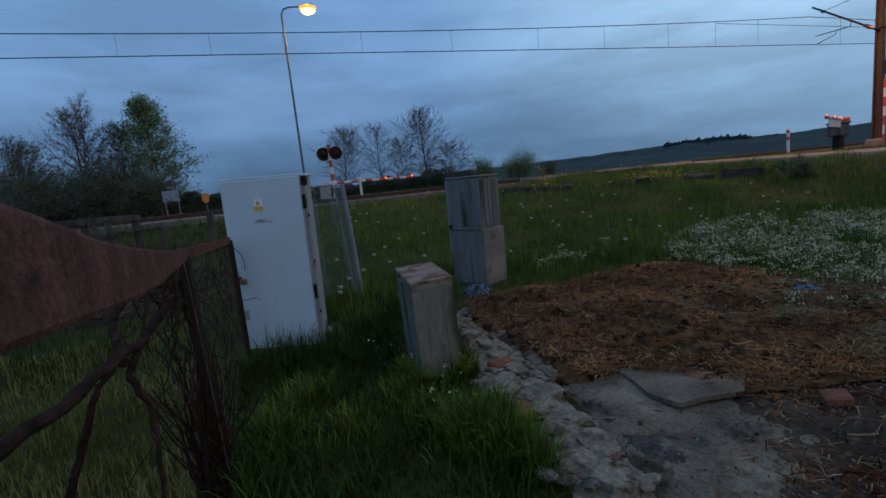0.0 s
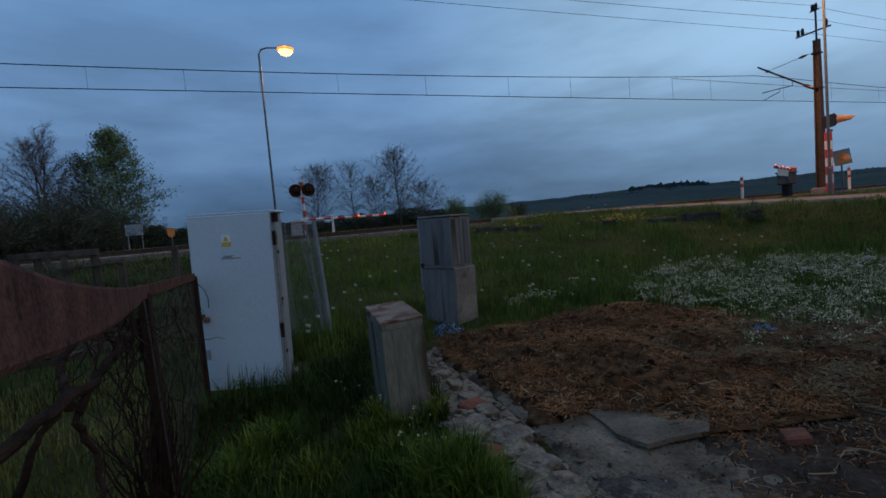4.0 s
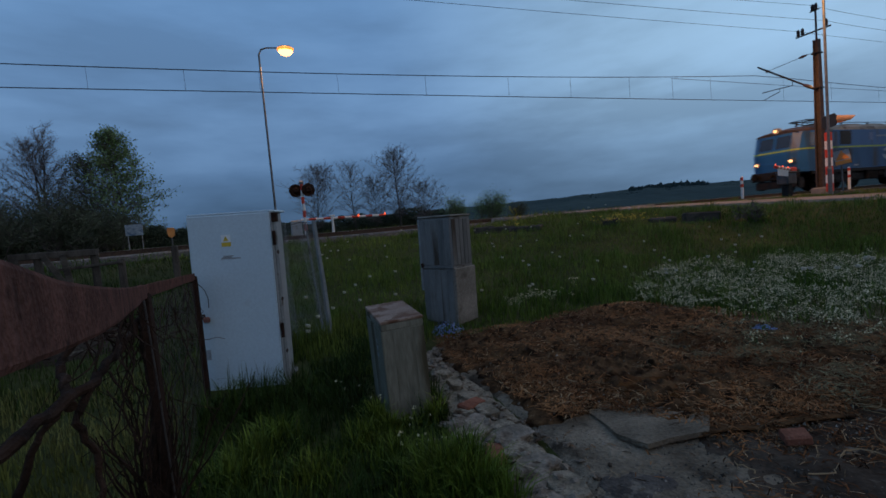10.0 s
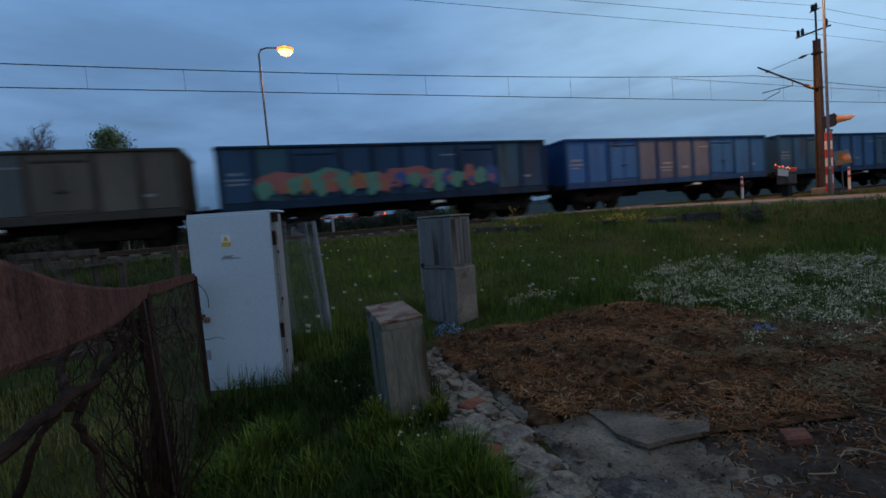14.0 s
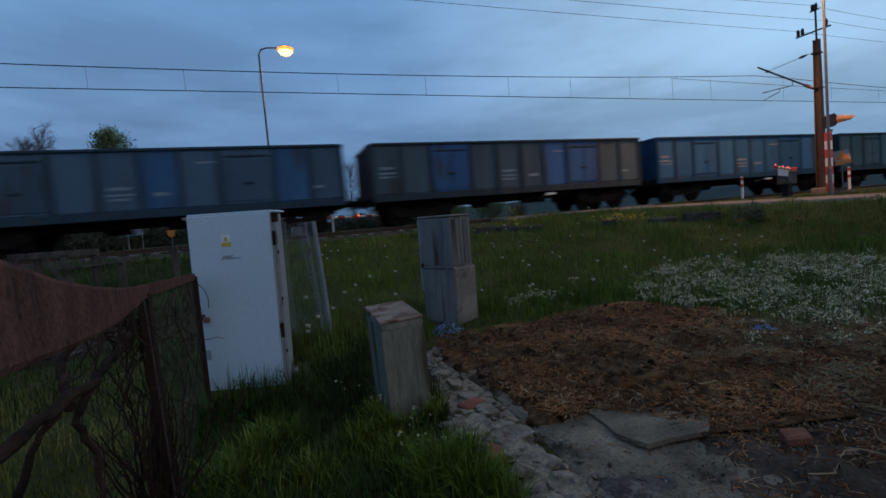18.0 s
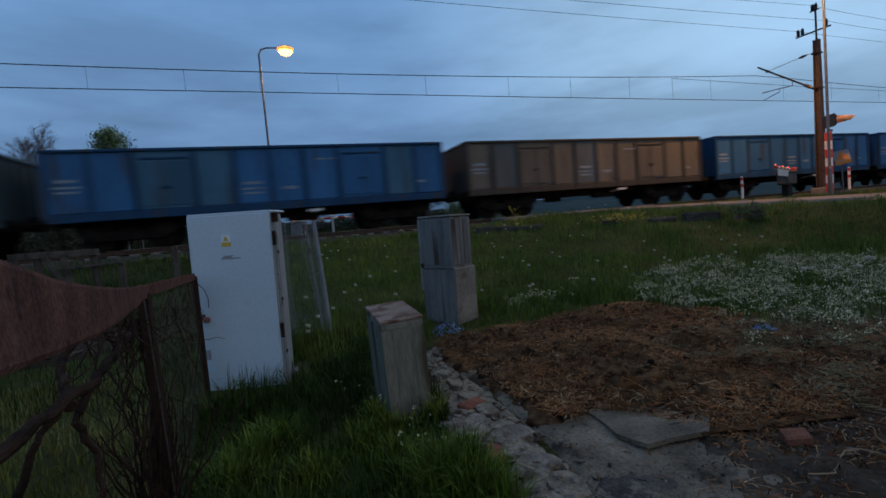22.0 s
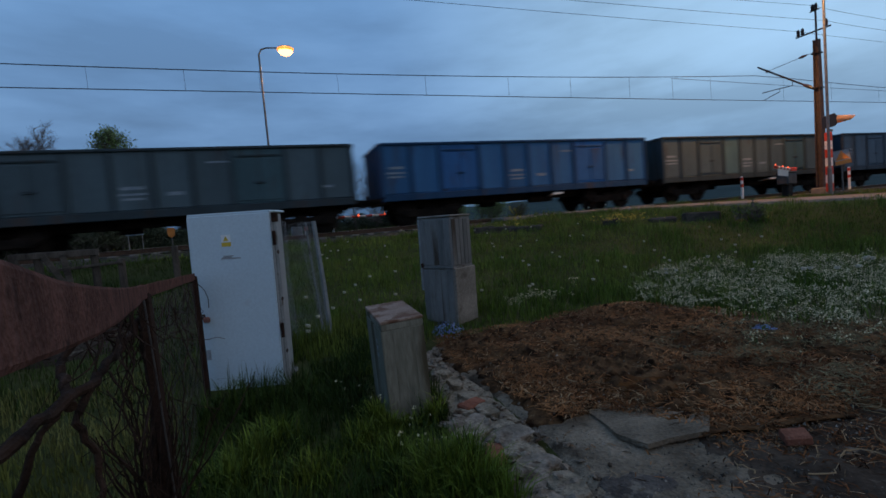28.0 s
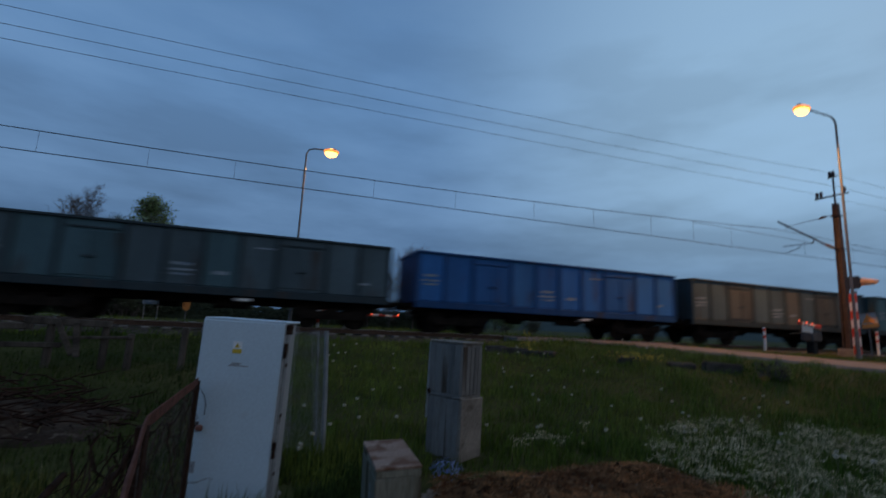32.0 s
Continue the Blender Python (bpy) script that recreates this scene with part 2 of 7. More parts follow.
surface("ink_dark", (0.06, 0.06, 0.065), (0.10, 0.10, 0.10), 6, 0.7, bump=0)
surface("wagon_paint", (0.80, 0.80, 0.80), (1.0, 1.0, 1.0), 1.6, 0.7, bump=0.12, fine=30, spots=(0.062, 0.055, 0.052), spot_scale=1.7, spot_at=0.585, own_colour=True, streak=True, grit=0.3, spec=0.2)
surface("label_white", (0.86, 0.87, 0.88), (0.90, 0.91, 0.92), 9, 0.5, bump=0, grit=0.1)
# The shade under the train is put into this near-black colour.
surface("wagon_under", (0.012, 0.011, 0.010), (0.028, 0.022, 0.018), 3, 0.9, bump=0.3, spec=0.06)
surface("wagon_mark", (0.20, 0.26, 0.31), (0.30, 0.37, 0.42), 8, 0.8, bump=0, spots=(0.10, 0.16, 0.24), spot_scale=5, spot_at=0.52)
surface("spray_paint", (0.9, 0.9, 0.9), (1, 1, 1), 3, 0.7, bump=0, own_colour=True, spots=(0.12, 0.12, 0.13), spot_scale=2.0, spot_at=0.62)
surface("loco_blue", (0.016, 0.098, 0.255), (0.027, 0.138, 0.335), 1.2, 0.42, bump=0.04, spots=(0.035, 0.055, 0.085), spot_scale=1.2, spot_at=0.58, streak=True, spec=0.4, grit=0.12)
surface("loco_grimy", (0.018, 0.080, 0.185), (0.036, 0.118, 0.245), 1.2, 0.55, bump=0.04, spots=(0.045, 0.060, 0.080), spot_scale=1.4, spot_at=0.52, streak=True, spec=0.3, grit=0.2)
surface("loco_light", (0.085, 0.15, 0.29), (0.12, 0.20, 0.35), 1.2, 0.42, bump=0.04, spots=(0.06, 0.085, 0.13), spot_scale=1.5, streak=True, spec=0.5, grit=0.12)
surface("loco_door", (0.060, 0.090, 0.16), (0.11, 0.14, 0.20), 2, 0.6, bump=0.05, spots=(0.07, 0.06, 0.06), spot_scale=2, streak=True, grit=0.2)
surface("loco_brown", (0.055, 0.036, 0.030), (0.085, 0.058, 0.048), 3, 0.8, bump=0.1)
surface("loco_mark", (0.30, 0.36, 0.41), (0.40, 0.47, 0.52), 4, 0.6, bump=0, spots=(0.15, 0.21, 0.30), spot_scale=3, grit=0.2)
surface("loco_roof", (0.27, 0.235, 0.19), (0.38, 0.34, 0.28), 1.5, 0.7, bump=0.1, spots=(0.08, 0.06, 0.05), spot_scale=1.4, spot_at=0.56)
surface("loco_stripe", (0.26, 0.40, 0.075), (0.34, 0.48, 0.09), 3, 0.5, bump=0, grit=0.2)
surface("tree_bark", (0.055, 0.045, 0.040), (0.10, 0.085, 0.075), 3, 0.95, bump=0.4, spec=0.06)
surface("twig_brown", (0.120, 0.100, 0.096), (0.190, 0.160, 0.150), 3, 0.95, bump=0, spec=0.06)
surface("spring_leaf", (0.105, 0.165, 0.062), (0.200, 0.265, 0.110), 0.6, 0.7, bump=0, tone=0.4, spec=0.06)
surface("dull_leaf", (0.072, 0.086, 0.056), (0.138, 0.152, 0.096), 0.5, 0.8, bump=0, tone=0.4, spec=0.06)
surface("hedge_dark", (0.040, 0.052, 0.034), (0.070, 0.084, 0.052), 0.3, 0.9, bump=0, tone=0.4, spec=0.06)
# Distance haze over the ridge is put into these bluer base colours.
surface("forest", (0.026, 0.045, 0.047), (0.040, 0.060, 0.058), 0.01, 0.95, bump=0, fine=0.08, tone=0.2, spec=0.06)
surface("hill_land_hazed", (0.028, 0.047, 0.047), (0.048, 0.068, 0.060), 0.006, 0.95, bump=0, fine=0.04, spec=0.06)
surface("petal_white", (0.40, 0.345, 0.19), (0.64, 0.555, 0.34), 6, 0.8, bump=0, tone=0.5, spec=0.06)
surface("petal_blue", (0.13, 0.18, 0.36), (0.24, 0.30, 0.50), 9, 0.7, bump=0, tone=0.3, spec=0.06)
surface("petal_yellow", (0.40, 0.29, 0.04), (0.52, 0.39, 0.07), 9, 0.7, bump=0, tone=0.2, spec=0.06)
surface("seed_puff", (0.44, 0.41, 0.30), (0.56, 0.53, 0.41), 20, 0.9, bump=0, spec=0.06)
surface("stem_green", (0.06, 0.10, 0.03), (0.10, 0.14, 0.05), 5, 0.8, bump=0, spec=0.06)
surface("glass_dark", (0.012, 0.014, 0.016), (0.02, 0.022, 0.026), 2, 0.08, bump=0, spec=0.8)
# The pale base colour stands for the reflection in the cab glass.
surface("glass_cab_reflecting", (0.10, 0.13, 0.17), (0.16, 0.19, 0.23), 2, 0.12, bump=0, spec=0.8)
surface("rope_white", (0.42, 0.42, 0.40), (0.5, 0.5, 0.48), 5, 0.8, bump=0)
surface("padlock_red", (0.20, 0.085, 0.065), (0.28, 0.12, 0.09), 9, 0.6, bump=0.1)
glow("sodium_glow", (1.0, 0.43, 0.085), 8.0)
glow("sodium_halo", (1.0, 0.32, 0.06), 1.3)
glow("lamp_warm", (1.0, 0.50, 0.20), 2.6)
glow("lamp_red", (1.0, 0.13, 0.05), 1.5)
glow("lamp_orange", (1.0, 0.20, 0.05), 1.6)


# ---- mesh helpers ----
class Geo:
    """Collects vertices and faces of one mesh."""

    def __init__(self):
        self.v, self.f, self.smooth = [], [], False

    def add(self, verts, faces):
        k = len(self.v)
        self.v += [tuple(p) for p in verts]
        self.f += [tuple(i + k for i in f) for f in faces]
        return self

    def box(self, c, s, ch=0.0, m=None):
        """A box with centre c and size s, its edges chamfered by ch."""
        hx, hy, hz = s[0] / 2, s[1] / 2, s[2] / 2
        if ch <= 0:
            vs = [(x, y, z) for z in (-hz, hz) for y in (-hy, hy) for x in (-hx, hx)]
            fs = [(0, 2, 3, 1), (4, 5, 7, 6), (0, 1, 5, 4), (2, 6, 7, 3), (0, 4, 6, 2), (1, 3, 7, 5)]
        else:
            ch = min(ch, hx * 0.9, hy * 0.9, hz * 0.9)
            vs, fs, idx = [], [], {}
            for sx in (-1, 1):
                for sy in (-1, 1):
                    for sz in (-1, 1):
                        for ax in range(3):
                            d = [hx - ch, hy - ch, hz - ch]
                            d[ax] += ch
                            idx[sx, sy, sz, ax] = len(vs)
                            vs.append((sx * d[0], sy * d[1], sz * d[2]))
            for s3 in (-1, 1):
                q = [(-1, -1), (1, -1), (1, 1), (-1, 1)]
                q = q if s3 > 0 else q[::-1]
                fs.append(tuple(idx[s3, a, b, 0] for a, b in q))
                fs.append(tuple(idx[b, s3, a, 1] for a, b in q))
                fs.append(tuple(idx[a, b, s3, 2] for a, b in q))
            for a in (-1, 1):
                for b in (-1, 1):
                    p = a * b > 0
                    e = [(idx[-1, a, b, 1], idx[1, a, b, 1], idx[1, a, b, 2], idx[-1, a, b, 2]),
                         (idx[b, -1, a, 2], idx[b, 1, a, 2], idx[b, 1, a, 0], idx[b, -1, a, 0]),
                         (idx[a, b, -1, 0], idx[a, b, 1, 0], idx[a, b, 1, 1], idx[a, b, -1, 1])]
                    fs += [g[::-1] if not p else g for g in e]
            for sx in (-1, 1):
                for sy in (-1, 1):
                    for sz in (-1, 1):
                        g = tuple(idx[sx, sy, sz, ax] for ax in range(3))
                        fs.append(g if sx * sy * sz > 0 else g[::-1])
        out = []
        for p in vs:
            p = Vector(p)
            if m is not None:
                p = m @ p
            out.append((p[0] + c[0], p[1] + c[1], p[2] + c[2]))
        return self.add(out, fs)

    def tube(self, pts, r, n=6, cap=True):
        """A tube along pts; r is one radius or one for each point."""
        pts = [Vector(p) for p in pts]
        rs = r if isinstance(r, (list, tuple)) else [r] * len(pts)
        vs, fs = [], []
        up = Vector((0.13, 0.27, 0.95))
        for i, p in enumerate(pts):
            d = (pts[min(i + 1, len(pts) - 1)] - pts[max(i - 1, 0)])
            d = d.normalized() if d.length > 1e-9 else Vector((0, 0, 1))
            a = d.cross(up)
            if a.length < 0.2:
                a = d.cross(Vector((1, 0, 0)))
            a.normalize()
            b = d.cross(a)
            for k in range(n):
                t = 2 * math.pi * k / n
                vs.append(p + (a * math.cos(t) + b * math.sin(t)) * rs[i])
        for i in range(len(pts) - 1):
            for k in range(n):
                j = (k + 1) % n
                fs.append((i * n + k, i * n + j, i * n + n + j, i * n + n + k))
        if cap:
            fs.append(tuple(range(n - 1, -1, -1)))
            fs.append(tuple(range((len(pts) - 1) * n, len(pts) * n)))
        return self.add(vs, fs)

    def prism(self, outline, thick, m=None):
        """A flat outline in x and z, centred thickness along y."""
        n = len(outline)
        vs = [Vector((x, -thick / 2, z)) for x, z in outline] + [Vector((x, thick / 2, z)) for x, z in outline]
        if m is not None:
            vs = [m @ p for p in vs]
        fs = [tuple(range(n)), tuple(range(2 * n - 1, n - 1, -1))]
        fs += [((i + 1) % n, i, i + n, (i + 1) % n + n) for i in range(n)]
        return self.add(vs, fs)

    def disc(self, c, axis, r, thick, n=16):
        a = Vector(axis).normalized() * thick / 2
        return self.tube([Vector(c) - a, Vector(c) + a], r, n)

    def mesh(self, name):
        me = bpy.data.meshes.new(name)
        me.from_pydata(self.v, [], self.f)
        if self.smooth:
            me.polygons.foreach_set("use_smooth", [True] * len(me.polygons))
        me.update()
        return me


def thing(name, label, category, m=None, group="", kind=""):
    """An Empty at the base of a thing, which parents its parts."""
    ob = new(name)
    ob.empty_display_size = 0.2
    ob.matrix_basis = m or Matrix()
    return tagged(ob, label, category, group, kind)


def part(name, geo, material, parent=None, label="", m=None, colour=None):
    me = geo if isinstance(geo, bpy.types.Mesh) else geo.mesh(name)
    if not me.materials:
        me.materials.append(MATS[material])
    ob = new(name, me)
    ob.parent = parent
    if m is not None:
        ob.matrix_basis = m
    if colour:
        ob.color = (*colour, 1)
    return tagged(ob, label)


def solid(name, geo, material, label, category, group="", kind="", m=None):
    """A thing of one mesh."""
    ob = part(name, geo, material, None, label, m)
    return tagged(ob, label, category, group, kind)


def G():
    return Geo()


def smooth_step(t):
    t = min(1.0, max(0.0, t))
    return t * t * (3 - 2 * t)


# ---- the ground ----
RAIL_Z, TRACK_Y = 1.49, 18.6
ROAD = [(36, -26, 0.8), (19.5, 4, 1.02), (16.8, 11, 1.27), (14.5, 16, 1.45), (12.3, 20.5, 1.46), (8, 25, 1.32), (2, 31, 1.18), (-34, 62, 1.1)]


def road_near(x, y):
    """Distance from the road's middle line and the road's height there."""
    best = (1e9, 0)
    for (ax, ay, az), (bx, by, bz) in zip(ROAD, ROAD[1:]):
        dx, dy = bx - ax, by - ay
        t = min(1, max(0, ((x - ax) * dx + (y - ay) * dy) / (dx * dx + dy * dy)))
        d = math.hypot(x - ax - t * dx, y - ay - t * dy)
        if d < best[0]:
            best = (d, az + t * (bz - az))
    return best


def height(x, y):
    h = 0.03 + 1.12 * smooth_step((y - 4.2) / 13.0)
    if y > 21.5:
        h = 1.15 - 0.12 * smooth_step((y - 21.5) / 6)
    r = math.hypot(x, y)
    if r < 60:
        n = noise.noise(Vector((x * 0.35, y * 0.35, 0.3))) * 0.09 + noise.noise(Vector((x * 1.1, y * 1.1, 4.0))) * 0.035
        n *= min(1.0, max(0.12, (math.hypot(x - 2.5, y - 3) - 2.0) / 4))
        h += n * (0.3 if 15 < y < 22 else 1.0)
    if y < 15:
        h += 0.36 * smooth_step((x - 5.5) / 5) * smooth_step((y - 6.5) / 3.5) * smooth_step((15 - y) / 3)
    d, z = road_near(x, y)
    if d < 8:
        w = 1 - smooth_step((d - 2.5) / 4.5)
        h = h + (z - 0.07 - h) * w
    return h


def spread(lo, hi, a, b, step):
    """Grid lines: fine between a and b, ever wider out to lo and hi."""
    out = list(np.arange(a, b + 1e-6, step))
    s = step
    while out[-1] < hi:
        s *= 1.35
        out.append(min(hi, out[-1] + s))
    s = step
    while out[0] > lo:
        s *= 1.35
        out.insert(0, max(lo, out[0] - s))
    return out


def build_ground():
    xs, ys = spread(-4500, 4500, -10, 34, 0.45), spread(-4500, 4500, -5, 30, 0.45)
    g = G()
    g.v = [(x, y, height(x, y)) for y in ys for x in xs]
    n = len(xs)
    g.f = [(j * n + i, j * n + i + 1, j * n + n + i + 1, j * n + n + i) for j in range(len(ys) - 1) for i in range(n - 1)]
    g.smooth = True
    solid("ground", g, "soil_grass", "uneven weedy meadow ground rising to the railway", "ground", kind="structure")


build_ground()


def build_hill():
    """The long wooded ridge beyond the fields."""
    def crest(a):
        return float(np.interp(a, [10, 24, 33, 38, 42, 45, 48, 51.5, 55, 60, 65, 80, 110], [36, 43, 44, 47, 49, 52, 51, 44, 43, 42, 39, 36, 34])) + 0.8 * math.sin(a * 1.7)
    g = G()
    az, rr = np.arange(10, 110, 1.0), [(650, 0.0), (800, 0.10), (1000, 0.30), (1250, 0.72), (1450, 1.0), (1700, 0.9), (2300, 0.0)]
    for a in az:
        for r, k in rr:
            z = crest(a) * k + (noise.noise(Vector((a * 0.5, r * 0.004, 2))) * 3 if 0 < k else -3)
            g.v.append((r * math.sin(radians(a)), r * math.cos(radians(a)), z))
    m = len(rr)
    g.f = [(i * m + j, i * m + j + 1, i * m + m + j + 1, i * m + m + j) for i in range(len(az) - 1) for j in range(m - 1)]
    g.smooth = True
    solid("hill", g, "hill_land_hazed", "long low ridge of fields on the horizon", "hill", kind="structure")
    rng = random.Random(5)
    t = G()

    def conifer(a, r, hgt):
        k = 0.72 + 0.28 * smooth_step((r - 1250) / 200) if r > 1250 else 0.3 + 0.42 * (r - 1000) / 250
        x, y, z = r * math.sin(radians(a)), r * math.cos(radians(a)), crest(a) * k - 2
        w = hgt * rng.uniform(0.25, 0.5)
        n = 5
        vs = [(x + w * math.cos(q * 2 * math.pi / n), y + w * math.sin(q * 2 * math.pi / n), z + hgt * 0.1) for q in range(n)]
        vs += [(x + 0.6 * w * math.cos(q * 2 * math.pi / n), y + 0.6 * w * math.sin(q * 2 * math.pi / n), z + hgt * rng.uniform(0.55, 0.75)) for q in range(n)]
        vs.append((x, y, z + hgt))
        t.add(vs, [(q, (q + 1) % n, n + (q + 1) % n, n + q) for q in range(n)] + [(n + q, n + (q + 1) % n, 2 * n) for q in range(n)])
    for _ in range(3400):
        a = rng.uniform(20, 106)
        conifer(a, rng.uniform(1180, 1500), rng.uniform(2.2, 4.2))
    for _ in range(420):
        a = rng.uniform(43.0, 51.0)
        conifer(a, rng.uniform(1300, 1460), rng.uniform(4, 9) * (1.0 if rng.random() < 0.93 else 1.5))
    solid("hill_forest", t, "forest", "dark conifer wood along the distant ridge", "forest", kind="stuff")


build_hill()


def strip(line, half, lift, jitter=0.0, seed=1):
    """A road-like strip along a line of x, y, z, with a little camber."""
    rng = random.Random(seed)
    pts = []
    for (ax, ay, az), (bx, by, bz) in zip(line, line[1:]):
        n = max(2, int(math.hypot(bx - ax, by - ay) / 0.9))
        pts += [(ax + (bx - ax) * k / n, ay + (by - ay) * k / n, az + (bz - az) * k / n) for k in range(n)]
    pts.append(line[-1])
    for _ in range(6):
        pts = [pts[0]] + [tuple((a[c] + 2 * b[c] + d[c]) / 4 for c in range(3)) for a, b, d in zip(pts, pts[1:], pts[2:])] + [pts[-1]]
    g = G()
    for i, p in enumerate(pts):
        q, o = pts[min(i + 1, len(pts) - 1)], pts[max(i - 1, 0)]
        d = Vector((q[0] - o[0], q[1] - o[1], 0)).normalized()
        nrm = Vector((-d.y, d.x, 0))
        for k, drop in ((-1.0, -0.14), (-0.96, 0.0), (0.0, 0.03), (0.96, 0.0), (1.0, -0.14)):
            e = half * k + (rng.uniform(-jitter, jitter) if abs(k) > 0.9 else 0)
            g.v.append((p[0] + nrm.x * e, p[1] + nrm.y * e, p[2] + lift + drop))
    g.f = [(i * 5 + j, i * 5 + 5 + j, i * 5 + 6 + j, i * 5 + 1 + j) for i in range(len(pts) - 1) for j in range(4)]
    g.smooth = False
    return g


solid("road", strip(ROAD, 2.75, 0.0, 0.08), "road_pale", "pale worn asphalt road over the level crossing", "road", kind="structure")


def build_track():
    bed = G()
    xs = list(np.arange(-40, 62, 0.5))
    prof = [(-3.0, -0.5), (-2.2, -0.25), (-1.75, -0.20), (-0.8, -0.23), (0.0, -0.22), (0.8, -0.23), (1.75, -0.20), (2.2, -0.25), (3.0, -0.5)]
    xs = [-420, -200, -90] + xs + [90, 200, 400, 720]
    for x in xs:
        for y, z in prof:
            w = 0.06 if abs(y) > 1 else 0.02
            bed.v.append((x + random.uniform(-0.1, 0.1), TRACK_Y + y + random.uniform(-w, w), RAIL_Z + z + random.uniform(-w, w) * 0.6))
    n = len(prof)
    bed.f = [(i * n + j, i * n + n + j, i * n + n + j + 1, i * n + j + 1) for i in range(len(xs) - 1) for j in range(n - 1)]
    solid("ballast_bed", bed, "ballast", "grey-brown crushed stone ballast of the railway", "ballast", kind="structure")
    tr = thing("railway_track", "single railway track with rusty rails on concrete sleepers", "railway track")
    for s in (-1, 1):
        y = TRACK_Y + s * 0.755
        r = G()
        for a, b, w in ((-0.155, -0.14, 0.145), (-0.14, -0.04, 0.022), (-0.04, -0.004, 0.066)):
            r.box((150, y, RAIL_Z + (a + b) / 2), (1140, w, b - a))
        rail = part("rail", r, "rail_steel", tr)
        part("rail_head", G().box((150, y, RAIL_Z - 0.002), (1140, 0.05, 0.005)), "rail_top", rail, "polished running surface")
    me = G().box((0, 0, 0), (0.26, 2.5, 0.14), 0.02).mesh("sleeper")
    for i in range(130):
        part("sleeper", me, "sleeper_concrete", tr, m=pose(-24 + i * 0.6, TRACK_Y, RAIL_Z - 0.235))
    for s in (-1, 1):
        part("crossing_deck", G().box((12.9, TRACK_Y + s * 1.5, RAIL_Z - 0.09), (8, 1.15, 0.14), 0.02), "sleeper_concrete", tr, "concrete crossing slab beside the rail")
    part("crossing_deck", G().box((12.9, TRACK_Y, RAIL_Z - 0.09), (8, 1.28, 0.14), 0.02), "sleeper_concrete", tr, "concrete crossing slab between the rails")


build_track()


# ---- the train ----
WAGON_PITCH, BODY = 14.04, 13.0


def bogie(parent, x, axles, radius, material, wheel_name="wheelset"):
    """A bogie frame with its wheelsets; the wheels are keyed to roll."""
    fr = G()
    reach = axles[-1] + 0.55
    for s in (-1, 1):
        fr.prism([(-reach, 0.62), (-reach + 0.15, 0.80), (-0.5, 0.62), (0.5, 0.62), (reach - 0.15, 0.80), (reach, 0.62), (reach - 0.3, 0.42), (0.45, 0.34), (-0.45, 0.34), (-reach + 0.3, 0.42)], 0.14, Matrix.Translation((0, s * 1.02, 0)))
        for a in axles:
            fr.box((a, s * 1.10, radius), (0.30, 0.16, 0.30), 0.03)
        for k in (-0.16, 0.16):
            fr.tube([(k, s * 1.04, 0.40), (k, s * 1.04, 0.72)], 0.085, 8)
    fr.box((0, 0, 0.62), (0.5, 2.0, 0.24), 0.03)
    b = part("bogie", fr, material, parent, m=Matrix.Translation((x, 0, 0)))
    for a in axles:
        w = G()
        for s in (-1, 1):
            w.tube([(0, s * 0.70, 0), (0, s * 0.72, 0), (0, s * 0.74, 0), (0, s * 0.84, 0)], [radius + 0.03, radius + 0.03, radius, radius], 22)
            w.tube([(0, s * 0.84, 0), (0, s * 0.90, 0)], [radius * 0.42, radius * 0.25], 12)
        w.tube([(0, -1.05, 0), (0, 1.05, 0)], 0.08, 8)
        part(wheel_name, w, "wagon_under", b, "dark steel wheelset", m=Matrix.Translation((a, 0, radius)))
    return b


BAYS = (1.2, 1.2, 1.75, 1.2, 1.15, 1.15, 1.2, 1.75, 1.2, 1.2)


def buffers(parent, ends, z=1.05):
    for x, d in ends:
        for s in (-1, 1):
            g = G().tube([(x, s * 0.875, z), (x + d * 0.28, s * 0.875, z)], 0.10, 10)
            g.tube([(x + d * 0.25, s * 0.875, z), (x + d * 0.48, s * 0.875, z)], 0.07, 10)
            g.tube([(x + d * 0.46, s * 0.875, z), (x + d * 0.50, s * 0.875, z)], [0.23, 0.20], 16)
            part("buffer", g, "wagon_under", parent)
        part("coupling", G().box((x + d * 0.18, 0, z - 0.03), (0.36, 0.08, 0.14), 0.02).tube([(x + d * 0.3, 0, z), (x + d * 0.5, 0, z - 0.18)], 0.04, 6), "wagon_under", parent)


